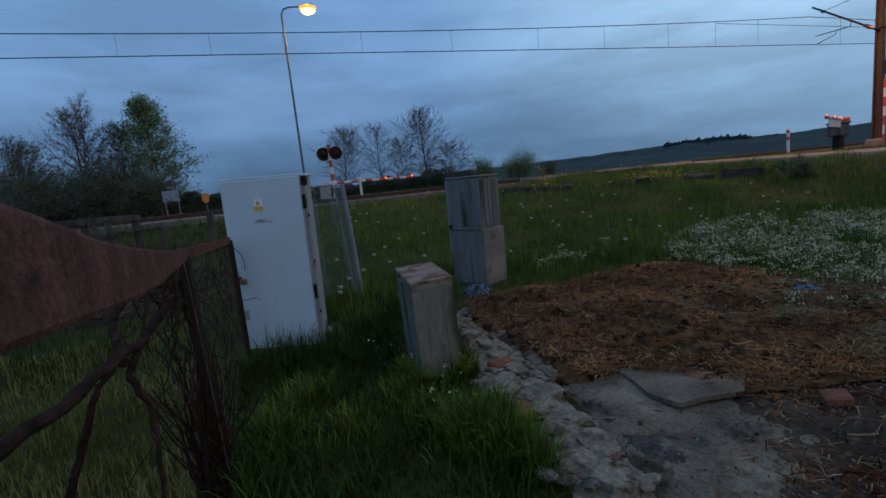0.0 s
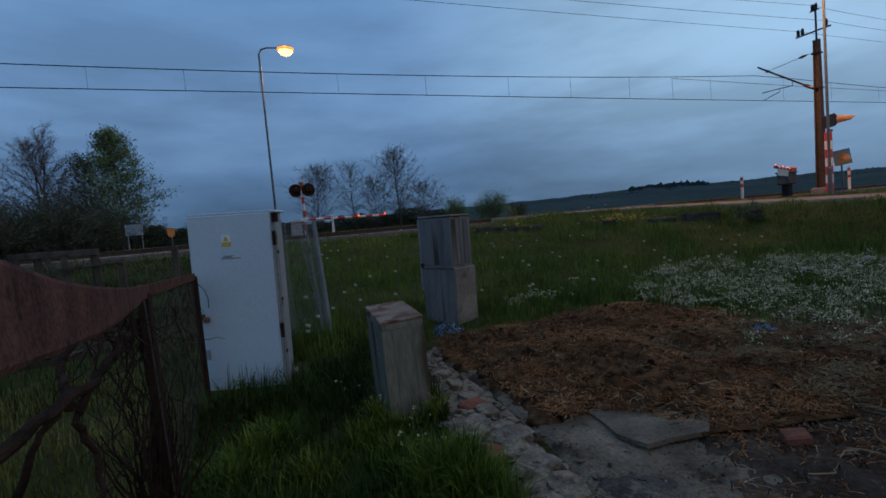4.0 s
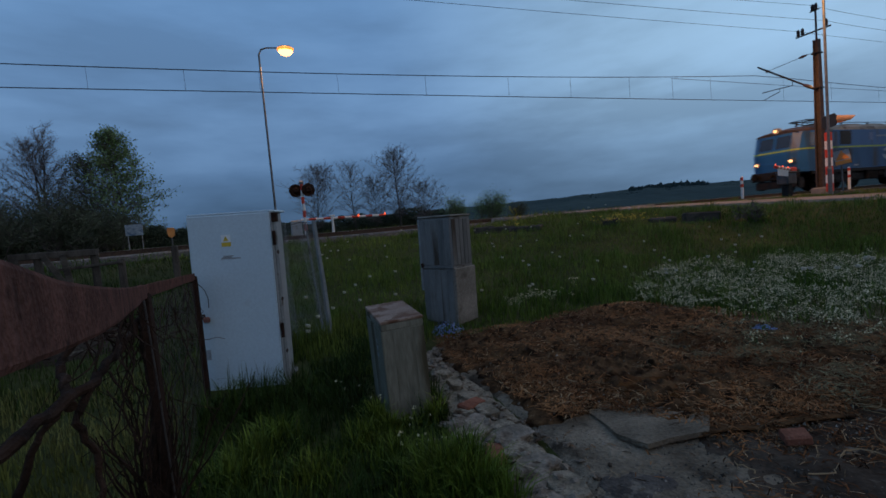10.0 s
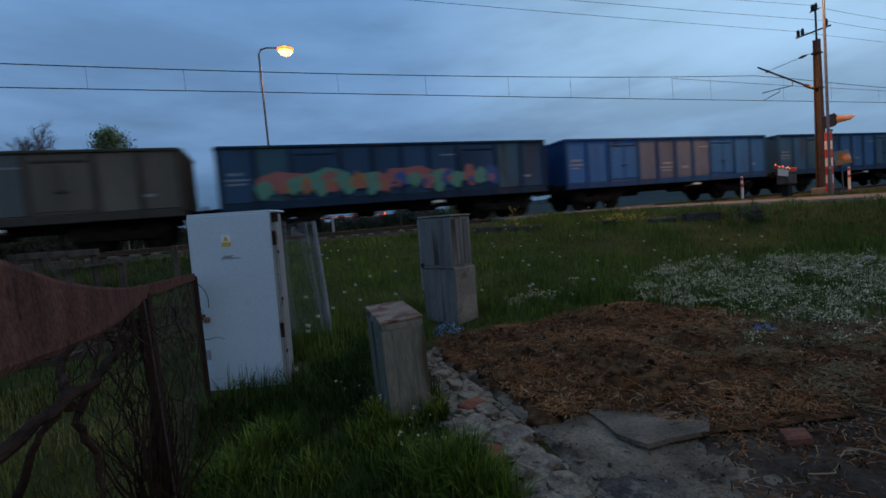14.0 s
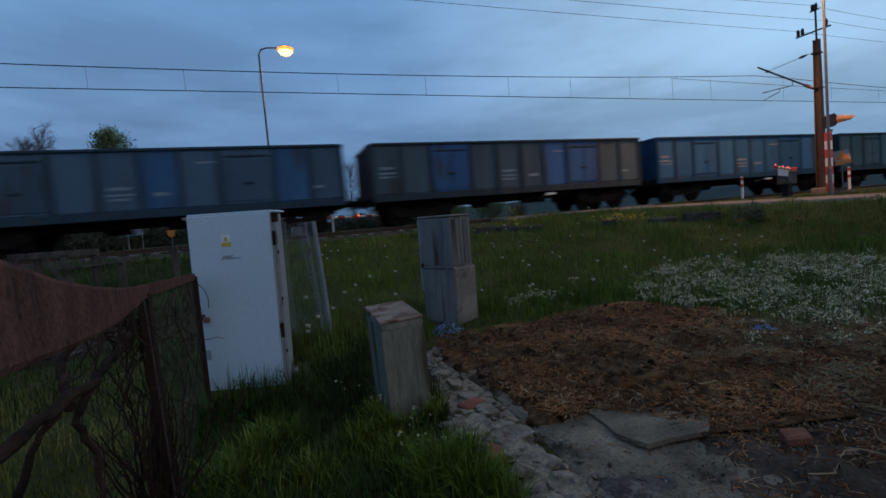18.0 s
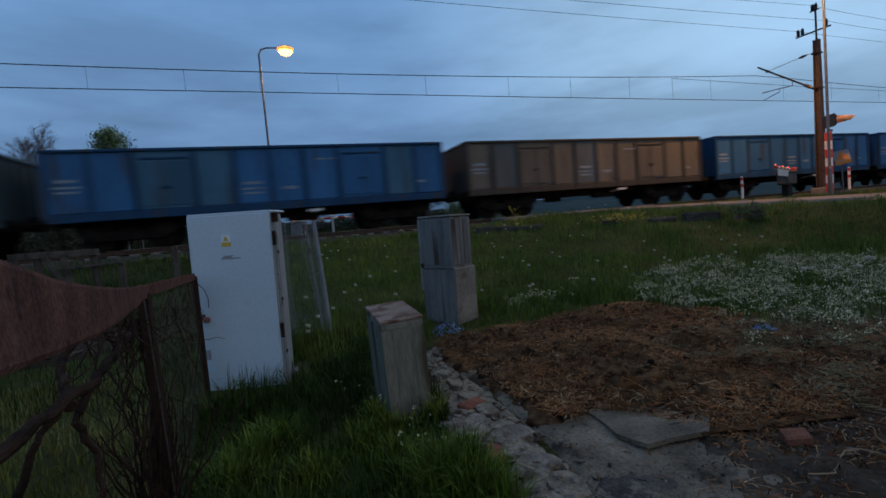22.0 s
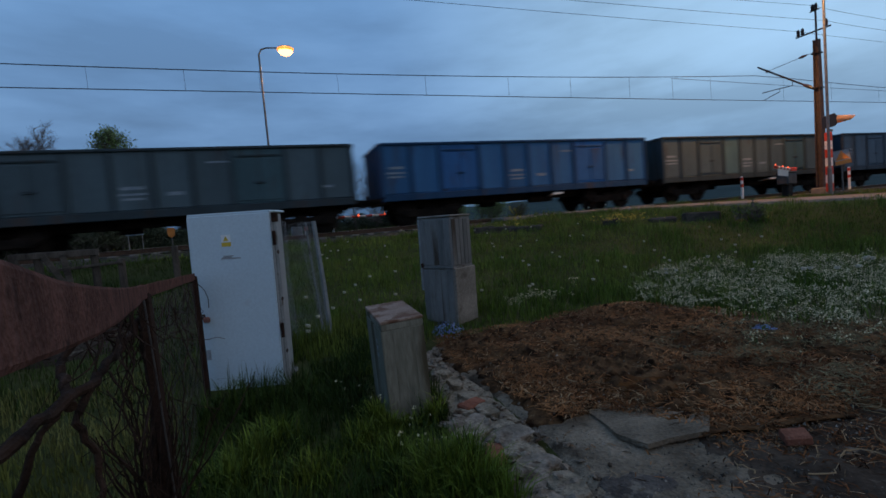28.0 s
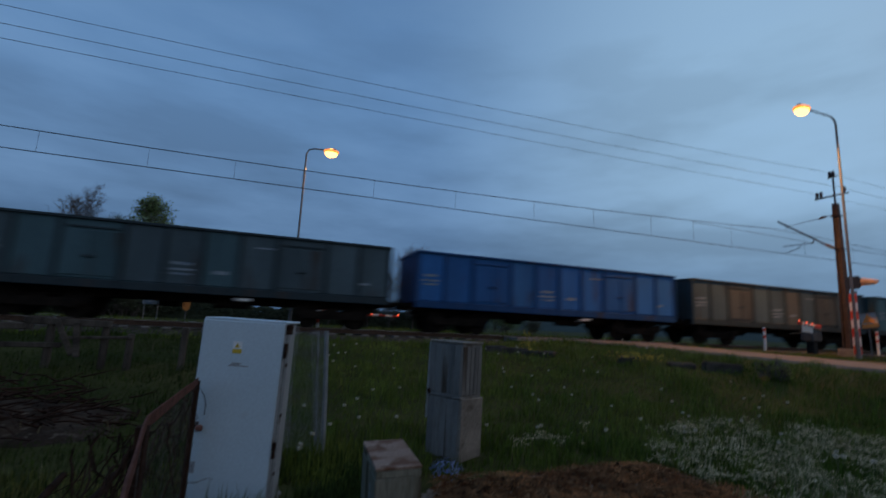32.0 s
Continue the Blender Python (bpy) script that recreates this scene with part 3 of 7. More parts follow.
def build_wagon():
    w = thing("coal_wagon", "open high-sided freight wagon", "freight wagon")
    for s in (-1, 1):
        part("side_sill", G().box((0, s * 1.37, 1.10), (BODY, 0.14, 0.26), 0.015), "wagon_paint", w, "grimy side sill in the body colour")
        part("centre_sill", G().box((0, s * 0.35, 0.92), (BODY - 0.6, 0.14, 0.42), 0.015), "wagon_under", w)
    part("floor_plate", G().box((0, 0, 1.17), (BODY, 2.6, 0.08)), "wagon_under", w)
    for e in (-1, 1):
        part("headstock", G().box((e * (BODY / 2 - 0.09), 0, 1.05), (0.18, 2.74, 0.34), 0.015), "wagon_under", w)
    meshes = {}
    x0 = -BODY / 2
    for wide in set(BAYS):
        p = G().box((0, 0, 2.19), (wide - 0.09, 0.06, 1.86), 0.01)
        meshes[wide] = p.mesh("panel")
    door_meshes = [G().box((k * 0.40, -0.04, 2.06), (0.74, 0.05, 1.44), 0.012).mesh("door_leaf") for k in (-1, 1)]
    door_meshes += [G().box((0, -0.05, 2.88), (1.4, 0.05, 0.07), 0.01).mesh("door_bar"), G().box((0, -0.085, 1.95), (0.30, 0.05, 0.09), 0.015).mesh("door_bar")]
    rib = G().prism([(-0.075, 1.0), (0.075, 1.0), (0.06, 3.05), (-0.06, 3.05)], 0.10).mesh("rib")
    for s in (-1, 1):
        x = x0
        flip = Matrix.Rotation(math.pi, 4, "Z") if s > 0 else Matrix()
        for i, wide in enumerate(BAYS):
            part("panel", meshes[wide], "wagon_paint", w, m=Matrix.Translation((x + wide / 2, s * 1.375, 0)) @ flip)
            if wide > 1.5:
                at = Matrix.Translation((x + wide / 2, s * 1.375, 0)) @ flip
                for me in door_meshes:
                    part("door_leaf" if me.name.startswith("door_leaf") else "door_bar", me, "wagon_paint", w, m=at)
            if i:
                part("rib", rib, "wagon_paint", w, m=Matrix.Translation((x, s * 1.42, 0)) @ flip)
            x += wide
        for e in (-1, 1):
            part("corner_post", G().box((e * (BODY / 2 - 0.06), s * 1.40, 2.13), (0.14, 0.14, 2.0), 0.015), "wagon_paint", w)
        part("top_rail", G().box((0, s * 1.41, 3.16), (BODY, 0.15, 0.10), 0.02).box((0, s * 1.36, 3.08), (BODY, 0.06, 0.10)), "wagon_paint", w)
        for bx, bz, bw, bh in ((-5.9, 2.25, 0.55, 0.10), (-5.9, 2.05, 0.75, 0.07), (-5.9, 1.9, 0.6, 0.07), (-0.6, 1.95, 0.62, 0.10), (-0.6, 1.75, 0.75, 0.07), (-0.6, 1.6, 0.6, 0.07), (0.6, 1.72, 0.45, 0.12), (2.0, 2.70, 0.75, 0.06), (5.5, 1.7, 0.42, 0.09)):
            part("stencil", G().box((bx, s * 1.412, bz), (bw, 0.008, bh)), "wagon_mark", w, "worn pale lettering bar")
        part("step", G().tube([(-6.2, s * 1.38, 1.0), (-6.2, s * 1.38, 0.5), (-5.8, s * 1.38, 0.5), (-5.8, s * 1.38, 1.0)], 0.02, 5), "wagon_under", w)
        part("brake_lever", G().box((1.4, s * 1.38, 0.86), (0.5, 0.04, 0.10), 0.01).tube([(1.4, s * 1.38, 0.86), (1.4, s * 0.6, 0.8)], 0.03, 5), "white_paint", w)
    for e in (-1, 1):
        ew = G().box((e * (BODY / 2 - 0.03), 0, 2.15), (0.06, 2.72, 1.94))
        for k in (-0.9, -0.3, 0.3, 0.9):
            ew.box((e * (BODY / 2 + 0.02), k, 2.1), (0.08, 0.12, 1.9), 0.01)
        ew.box((e * (BODY / 2 + 0.0), 0, 3.14), (0.14, 2.7, 0.12), 0.02)
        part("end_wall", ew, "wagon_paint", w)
        bogie(w, e * 4.5, (-0.9, 0.9), 0.46, "wagon_under")
    part("brake_cylinder", G().tube([(-1.6, 0.5, 0.72), (-0.8, 0.5, 0.72)], 0.19, 12), "wagon_under", w)
    part("air_tank", G().tube([(0.4, -0.5, 0.72), (1.6, -0.5, 0.72)], 0.17, 12), "wagon_under", w)
    buffers(w, ((-BODY / 2, -1), (BODY / 2, 1)))
    return w


BLUE, BRIGHT, TEAL, SLATE, BROWN, GREEN, GREYB, NAVY = ((0.034, 0.125, 0.27), (0.030, 0.135, 0.37), (0.058, 0.130, 0.155), (0.072, 0.110, 0.130),
    (0.128, 0.118, 0.098), (0.066, 0.112, 0.075), (0.070, 0.122, 0.178), (0.032, 0.080, 0.150))
# main colour, second colour and the bays that wear it
LIVERY = [
    (BROWN, SLATE, (3, 6)), (NAVY, TEAL, (1, 8)), (BRIGHT, BROWN, (3, 4, 5, 6)), (BLUE, TEAL, (2, 3, 7)), (BRIGHT, BRIGHT, ()), (GREYB, BLUE, (0, 5, 8)),
    (SLATE, BRIGHT, (2, 6, 7)), (BLUE, BLUE, ()), (TEAL, SLATE, (2, 7)), (SLATE, GREYB, (1, 3, 5, 6)), (BLUE, TEAL, (2, 3, 8)), (BROWN, SLATE, (1, 4)),
    (BLUE, BLUE, ()), (BLUE, NAVY, (4,)), (BLUE, GREYB, (1, 5, 7)), (GREEN, TEAL, (4,)), (BLUE, NAVY, (2,)), (SLATE, TEAL, (7,)),
    (BLUE, BRIGHT, (2, 7)), (SLATE, TEAL, (3, 7)), (GREYB, SLATE, (3,)), (BLUE, GREYB, (2, 5)), (SLATE, TEAL, (1, 2, 5)), (BRIGHT, BLUE, (3,)),
    (SLATE, BROWN, (2, 5, 7)), (TEAL, TEAL, ()), (BLUE, SLATE, (4,)), (SLATE, BROWN, (6,)), (BLUE, BLUE, ()),
]
NAMES = {BLUE: "blue", BRIGHT: "bright blue", TEAL: "grey-teal", SLATE: "slate grey", BROWN: "brown-grey", GREEN: "dark green", GREYB: "grey-blue", NAVY: "dark blue"}
WAGONS = []


def paint_wagon(w, k):
    main, second, bays = LIVERY[k]
    rng = random.Random(100 + k)
    extra = " with repainted %s panels" % NAMES[second] if bays and second != main else ""
    tagged(w, "%s open high-sided freight wagon%s" % (NAMES[main], extra), "freight wagon", "wagons of the freight train")
    edges = np.cumsum((0,) + BAYS) - BODY / 2
    faded = tuple(0.62 * b + 0.38 * a for a, b in zip(main, second))
    for o in w.children:
        kind = o.name.split(".")[0]
        f = 1.0
        c = main
        if kind == "panel":
            bay = int(np.searchsorted(edges, o.matrix_basis.translation.x)) - 1
            if bay in bays:
                c = faded
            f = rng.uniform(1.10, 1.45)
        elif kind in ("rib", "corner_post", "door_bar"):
            # Shadow lines along ribs and posts are put into a darker body colour.
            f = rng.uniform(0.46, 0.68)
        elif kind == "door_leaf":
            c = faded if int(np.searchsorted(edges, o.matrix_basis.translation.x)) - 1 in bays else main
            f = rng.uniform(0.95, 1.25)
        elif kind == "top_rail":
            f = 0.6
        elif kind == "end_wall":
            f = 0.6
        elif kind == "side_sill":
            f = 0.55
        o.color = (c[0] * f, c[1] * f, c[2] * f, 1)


def blob(rng, w, h, n=11):
    return [(w / 2 * math.cos(a) * rng.uniform(0.55, 1.25), h / 2 * math.sin(a) * rng.uniform(0.55, 1.25)) for a in (2 * math.pi * i / n for i in range(n))]


def graffiti(w, seed, colours, x0, x1, z0, z1, n):
    rng = random.Random(seed)
    for i in range(n):
        x = x0 + (x1 - x0) * (i + 0.5) / n + rng.uniform(-0.1, 0.1)
        c = colours[i % len(colours)]
        g = G().prism(blob(rng, (x1 - x0) / n * 1.35, (z1 - z0) * rng.uniform(0.7, 1.0)), 0.012)
        part("graffiti", g, "spray_paint", w, "sprayed graffiti letter", m=Matrix.Translation((x, -1.478 - 0.003 * (i % 3) - (0.018 if seed != 5 else 0), (z0 + z1) / 2 + rng.uniform(-0.1, 0.1))), colour=c)
        g = G().prism(blob(rng, (x1 - x0) / n * 0.5, (z1 - z0) * 0.4), 0.012)
        part("graffiti", g, "spray_paint", w, "sprayed graffiti letter", m=Matrix.Translation((x + rng.uniform(-0.1, 0.1), -1.492 - (0.018 if seed != 5 else 0), (z0 + z1) / 2 + rng.uniform(-0.15, 0.15))), colour=colours[(i + 2) % len(colours)])


def build_train():
    first = build_wagon()
    for k in range(len(LIVERY)):
        w = first if k == 0 else copy_thing(first, Matrix())
        WAGONS.append(w)
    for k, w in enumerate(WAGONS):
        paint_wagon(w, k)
    pink, mint, blue, orange = (0.42, 0.16, 0.15), (0.13, 0.34, 0.25), (0.05, 0.12, 0.36), (0.45, 0.20, 0.07)
    graffiti(WAGONS[1], 5, [pink, mint, pink], -5.2, 2.6, 1.5, 2.3, 5)
    graffiti(WAGONS[1], 3, [mint, pink, mint, orange], -5.2, -0.6, 1.3, 2.1, 10)
    graffiti(WAGONS[1], 4, [blue, mint, pink, mint], -0.3, 4.0, 1.35, 2.2, 9)


build_train()


def build_loco():
    lo = thing("electric_locomotive", "blue six-axle electric freight locomotive with a yellow stripe", "locomotive")
    zs = [1.12, 1.7, 2.25, 2.42, 3.42]

    def lean(z):
        return max(0.0, z - 2.3) * 0.30 + max(0.0, 1.5 - z) * 0.15

    # body shell: rings of height, each an outline in plan with slanted cab fronts
    g = G()
    rings = []
    for z in zs:
        xe = 9.30 - lean(z)
        half = 1.46
        rings.append([(-xe, -0.95), (-xe + 0.22, -1.30), (-xe + 0.75, -half), (xe - 0.75, -half), (xe - 0.22, -1.30), (xe, -0.95),
                      (xe, 0.95), (xe - 0.22, 1.30), (xe - 0.75, half), (-xe + 0.75, half), (-xe + 0.22, 1.30), (-xe, 0.95)])
    n = 12
    for z, r in zip(zs, rings):
        g.v += [(x, y, z) for x, y in r]
    g.f = [(i * n + k, i * n + (k + 1) % n, i * n + n + (k + 1) % n, i * n + n + k) for i in range(len(zs) - 1) for k in range(n)]
    g.f += [tuple(range(n - 1, -1, -1)), tuple((len(zs) - 1) * n + k for k in range(n))]
    body = part("body", g, "loco_blue", lo)
    s = G()
    for dz in (2.365, 2.455):
        xe = 9.30 - lean(dz) + 0.006
        s.v += [(x * (xe + 0.006) / xe, y, dz) for x, y in [(-xe, -0.955), (-xe + 0.22, -1.309), (-xe + 0.75, -1.482), (xe - 0.75, -1.482), (xe - 0.22, -1.306), (xe, -0.955),
                (xe, 0.955), (xe - 0.22, 1.309), (xe - 0.75, 1.482), (-xe + 0.75, 1.482), (-xe + 0.22, 1.309), (-xe, 0.955)]]
    s.f = [(k, (k + 1) % n, n + (k + 1) % n, n + k) for k in range(n)]
    part("stripe", s, "loco_stripe", body, "yellow-green stripe around the body")
    # roof: curved, pale, with rounded ends
    r = G()
    prof = [(-1.46, 3.42), (-1.40, 3.60), (-1.15, 3.78), (-0.6, 3.90), (0, 3.94), (0.6, 3.90), (1.15, 3.78), (1.40, 3.60), (1.46, 3.42)]
    st = [(-8.95, 0.30), (-8.6, 0.50), (-7.7, 0.78), (-6.4, 1.0), (6.4, 1.0), (7.7, 0.78), (8.6, 0.50), (8.95, 0.30)]
    for x, k in st:
        r.v += [(x, y * (0.7 + 0.3 * k) if abs(x) > 8.5 else y, 3.42 + (z - 3.42) * k) for y, z in prof]
    m = len(prof)
    r.f = [(i * m + j, i * m + m + j, i * m + m + j + 1, i * m + j + 1) for i in range(len(st) - 1) for j in range(m - 1)]
    r.f += [tuple(range(m)), tuple(range(len(st) * m - 1, (len(st) - 1) * m - 1, -1))]
    roof = part("roof", r, "loco_roof", lo, "weathered pale grey roof")
    for e in (-1, 1):
        c = G()
        ends = [(6.7, 0.955), (7.7, 0.785), (8.6, 0.51), (8.97, 0.32)]
        for x, k in ends:
            c.v += [(e * x, y * 1.008 * (0.7 + 0.3 * k if x > 8.5 else 1.0), 3.425 + (z - 3.42) * k * 1.02 + 0.004) for y, z in prof]
        c.f = [(i * m + j, i * m + m + j, i * m + m + j + 1, i * m + j + 1) for i in range(3) for j in range(m - 1)] + [tuple(range(3 * m, 4 * m))]
        part("cab_roof", c, "loco_brown", roof, "dark brown sheet over the cab")
    for x in (-2.6, -0.2, 2.2):
        part("roof_hatch", G().box((x, 0, 3.935), (1.6, 1.1, 0.07), 0.02), "loco_roof", roof)
    for x in (-6.6, -3.4, -2.2, 0.6, 2.9, 3.8):
        part("roof_insulator", G().tube([(x, 0.3, 3.92), (x, 0.3, 4.0), (x, 0.3, 4.03), (x, 0.3, 4.12), (x, 0.3, 4.25)], [0.07, 0.05, 0.09, 0.05, 0.08], 8), "insulator", roof)
    part("roof_bar", G().tube([(-7.0, 0.3, 4.24), (7.0, 0.3, 4.24)], 0.022, 6), "dark_metal", roof, "bare roof conductor bar")
    # windows, doors, grilles
    for e in (-1, 1):
        for sy in (-1, 1):
            xa, xb = 9.30 - lean(2.58) + 0.01, 9.30 - lean(3.28) + 0.01
            q = G()
            q.add([(e * xa, sy * 0.08, 2.58), (e * xa, sy * 0.90, 2.58), (e * xb, sy * 0.86, 3.28), (e * xb, sy * 0.08, 3.28),
                   (e * (xa - 0.03), sy * 0.08, 2.58), (e * (xa - 0.03), sy * 0.90, 2.58), (e * (xb - 0.03), sy * 0.86, 3.28), (e * (xb - 0.03), sy * 0.08, 3.28)],
                  [(0, 1, 2, 3), (7, 6, 5, 4), (0, 4, 5, 1), (1, 5, 6, 2), (2, 6, 7, 3), (3, 7, 4, 0)])
            part("windscreen", q, "glass_dark", body, "dark windscreen pane")
            part("cab_window", G().box((e * 7.85, sy * 1.462, 2.93), (0.84, 0.03, 0.64), 0.01), "glass_cab_reflecting", body, "cab side window with its reflection painted pale")
            part("window_frame", G().box((e * 7.85, sy * 1.468, 3.27), (0.92, 0.03, 0.05)).box((e * 7.85, sy * 1.468, 2.59), (0.92, 0.03, 0.05)).box((e * 7.85 + 0.44, sy * 1.468, 2.93), (0.04, 0.03, 0.64)).box((e * 7.85 - 0.44, sy * 1.468, 2.93), (0.04, 0.03, 0.64)).box((e * 7.85, sy * 1.468, 2.93), (0.03, 0.03, 0.64)), "galvanised", body)
            d = part("cab_door", G().box((e * 6.45, sy * 1.455, 2.30), (0.62, 0.04, 2.0), 0.015), "loco_door", body, "narrow weathered blue cab door")
            part("door_window", G().box((e * 6.45, sy * 1.478, 2.98), (0.36, 0.016, 0.5), 0.005), "loco_light", d)
            part("handrail", G().tube([(e * 6.05, sy * 1.51, 1.2), (e * 6.05, sy * 1.51, 2.5)], 0.018, 6), "galvanised", d)
            part("handrail", G().tube([(e * 6.85, sy * 1.51, 1.2), (e * 6.85, sy * 1.51, 2.5)], 0.018, 6), "galvanised", d)
            part("door_surround", G().box((e * 5.98, sy * 1.466, 2.28), (0.30, 0.012, 2.1)).box((e * 6.92, sy * 1.466, 2.28), (0.28, 0.012, 2.1)), "loco_door", body, "grimy grey-blue door surround")
            for z0, z1 in ((1.42, 2.22), (2.56, 3.36)):
                gr = G().box((e * 5.1, sy * 1.455, (z0 + z1) / 2), (1.05, 0.03, z1 - z0))
                for k in range(8):
                    gr.box((e * 5.1, sy * 1.474, z0 + 0.06 + k * (z1 - z0 - 0.12) / 7), (1.0, 0.02, 0.03))
                part("air_grille", gr, "black_paint", body, "black louvred air grille")
            hl = part("headlight", G().tube([(e * 9.20, sy * 0.98, 1.78), (e * 9.34, sy * 0.98, 1.78)], [0.19, 0.17], 14), "galvanised", body)
            part("lens", G().tube([(e * 9.34, sy * 0.98, 1.78), (e * 9.355, sy * 0.98, 1.78)], 0.085, 14), "lamp_warm" if e < 0 else "glass_dark", hl, "lit headlight" if e < 0 else "unlit lamp glass")
            part("cab_step", G().tube([(e * 6.15, sy * 1.40, 1.0), (e * 6.15, sy * 1.40, 0.35), (e * 6.75, sy * 1.40, 0.35), (e * 6.75, sy * 1.40, 1.0)], 0.025, 6), "dark_metal", lo)
        hl = part("headlight", G().tube([(e * 8.7, 0, 3.66), (e * 9.02, 0, 3.66)], [0.2, 0.17], 14), "loco_roof", body)
        part("lens", G().tube([(e * 9.02, 0, 3.66), (e * 9.035, 0, 3.66)], 0.085, 14), "lamp_warm" if e < 0 else "glass_dark", hl, "lit headlight" if e < 0 else "unlit lamp glass")
        bogie(lo, e * 5.05, (-1.75, 0.0, 1.75), 0.625, "dark_metal", "driving_wheelset")
        part("buffer_beam", G().box((e * 9.25, 0, 1.02), (0.16, 2.7, 0.5), 0.03), "dark_metal", lo)
        part("snow_plough", G().box((e * 9.2, 0, 0.5), (0.08, 2.3, 0.45), 0.02), "dark_metal", lo)
        part("dashboard_light", G().box((e * 8.7, 0.4, 3.2), (0.03, 0.5, 0.05)), "white_paint", body)
    for sy in (-1, 1):
        for x in (-2.6, 0.1, 2.6):
            part("side_window", G().box((x, sy * 1.462, 3.0), (0.42, 0.03, 0.46), 0.01), "loco_light", body, "small pale engine room window")
        sw = G()
        for a0, rr in ((0.3, 0.45), (3.4, 0.45)):
            arc = [(rr * math.cos(a0 + k * 0.28), rr * 0.8 * math.sin(a0 + k * 0.28)) for k in range(9)]
            inn = [(x * 0.55, z * 0.55) for x, z in arc[::-1]]
            sw.prism(arc + inn, 0.01)
        part("emblem", sw, "loco_mark", body, "pale curled emblem", m=Matrix.Translation((-1.0, sy * 1.472, 1.92)))
        for k in range(8):
            part("letter_block", G().box((0.05 + k * 0.42, sy * 1.47, 1.90), (0.34, 0.012, 0.44 if k in (0, 3, 5) else 0.36), 0.004), "loco_mark", body, "pale block of large lettering")
        for x, wd in ((-1.3, 1.5), (1.35, 1.1)):
            part("letter_block", G().box((x, sy * 1.47, 3.02), (wd, 0.012, 0.11), 0.004), "wagon_mark", body, "small pale lettering bar")
        for x in (-7.4, -4.2, 1.6, 7.4):
            part("letter_block", G().box((x, sy * 1.47, 1.30), (0.4, 0.012, 0.09), 0.004), "wagon_mark", body, "small pale lettering bar")
        part("lower_panel", G().box((0, sy * 1.460, 1.74), (17.0, 0.014, 1.16), 0.003), "loco_grimy", body, "grimy lower side panel in duller blue")
        part("side_sill", G().box((0, sy * 1.38, 1.03), (16.6, 0.12, 0.20), 0.02), "dark_metal", lo)
        for x, w, h in ((-2.35, 1.1, 0.50), (-1.5, 0.5, 0.34), (1.65, 0.8, 0.46), (2.6, 0.9, 0.40)):
            part("equipment_box", G().box((x, sy * 1.18, 0.92 - h / 2), (w, 0.42, h), 0.03), "wagon_under", lo, "equipment box under the floor, darkened as in shade")
        for e in (-1, 1):
            for x in (-2.45, -0.88, 0.88, 2.45):
                part("sand_box", G().box((e * 5.05 + x, sy * 1.22, 0.74), (0.46, 0.20, 0.46), 0.03), "dark_metal", lo)
            # Dark sheet added to fill the gaps in the shaded mass round the bogie.
            part("bogie_skirt", G().box((e * 5.05, sy * 1.16, 0.66), (5.0, 0.06, 0.42), 0.02), "dark_metal", lo)
            part("rail_guard", G().box((e * 8.75, sy * 1.12, 0.52), (0.5, 0.10, 0.62), 0.02), "dark_metal", lo)
        part("battery_box", G().box((0, sy * 1.05, 0.72), (2.2, 0.6, 0.55), 0.03), "dark_metal", lo)
    buffers(lo, ((-9.25, -1), (9.25, 1)), 1.06)
    # pantographs
    for x, top in ((-5.0, 4.42), (5.3, 5.45)):
        p = part("pantograph", G().box((x, 0, 4.06), (1.9, 0.08, 0.06)).box((x - 0.7, 0, 4.06), (0.07, 1.1, 0.06)).box((x + 0.7, 0, 4.06), (0.07, 1.1, 0.06)), "dark_metal", roof)
        kn = (4.10 + top) / 2 if top > 5 else 4.25
        out = 1.55 if top > 5 else 2.0
        for sx in (-1, 1):
            for sy in (-0.5, 0.5):
                part("arm", G().tube([(x + sx * 0.55, sy, 4.12), (x + sx * out, sy * 0.9, kn)], 0.032, 6), "dark_metal", p)
                part("arm", G().tube([(x + sx * out, sy * 0.9, kn), (x + sx * 0.2, sy * 0.7, top - 0.06)], 0.022, 6), "dark_metal", p)
            part("cross_bar", G().tube([(x + sx * out, -0.5, kn), (x + sx * out, 0.5, kn)], 0.025, 6), "dark_metal", p)
            part("collector", G().tube([(x + sx * 0.2, -0.8, top - 0.15), (x + sx * 0.2, -0.55, top - 0.03), (x + sx * 0.2, 0.55, top - 0.03), (x + sx * 0.2, 0.8, top - 0.15)], 0.03, 6), "dark_metal", p)
        for sx in (-0.7, 0.7):
            for sy in (-0.5, 0.5):
                part("foot_insulator", G().tube([(x + sx, sy, 3.8), (x + sx, sy, 3.95), (x + sx, sy, 4.04)], [0.09, 0.06, 0.08], 8), "insulator", p)
    return lo


LOCO = build_loco()


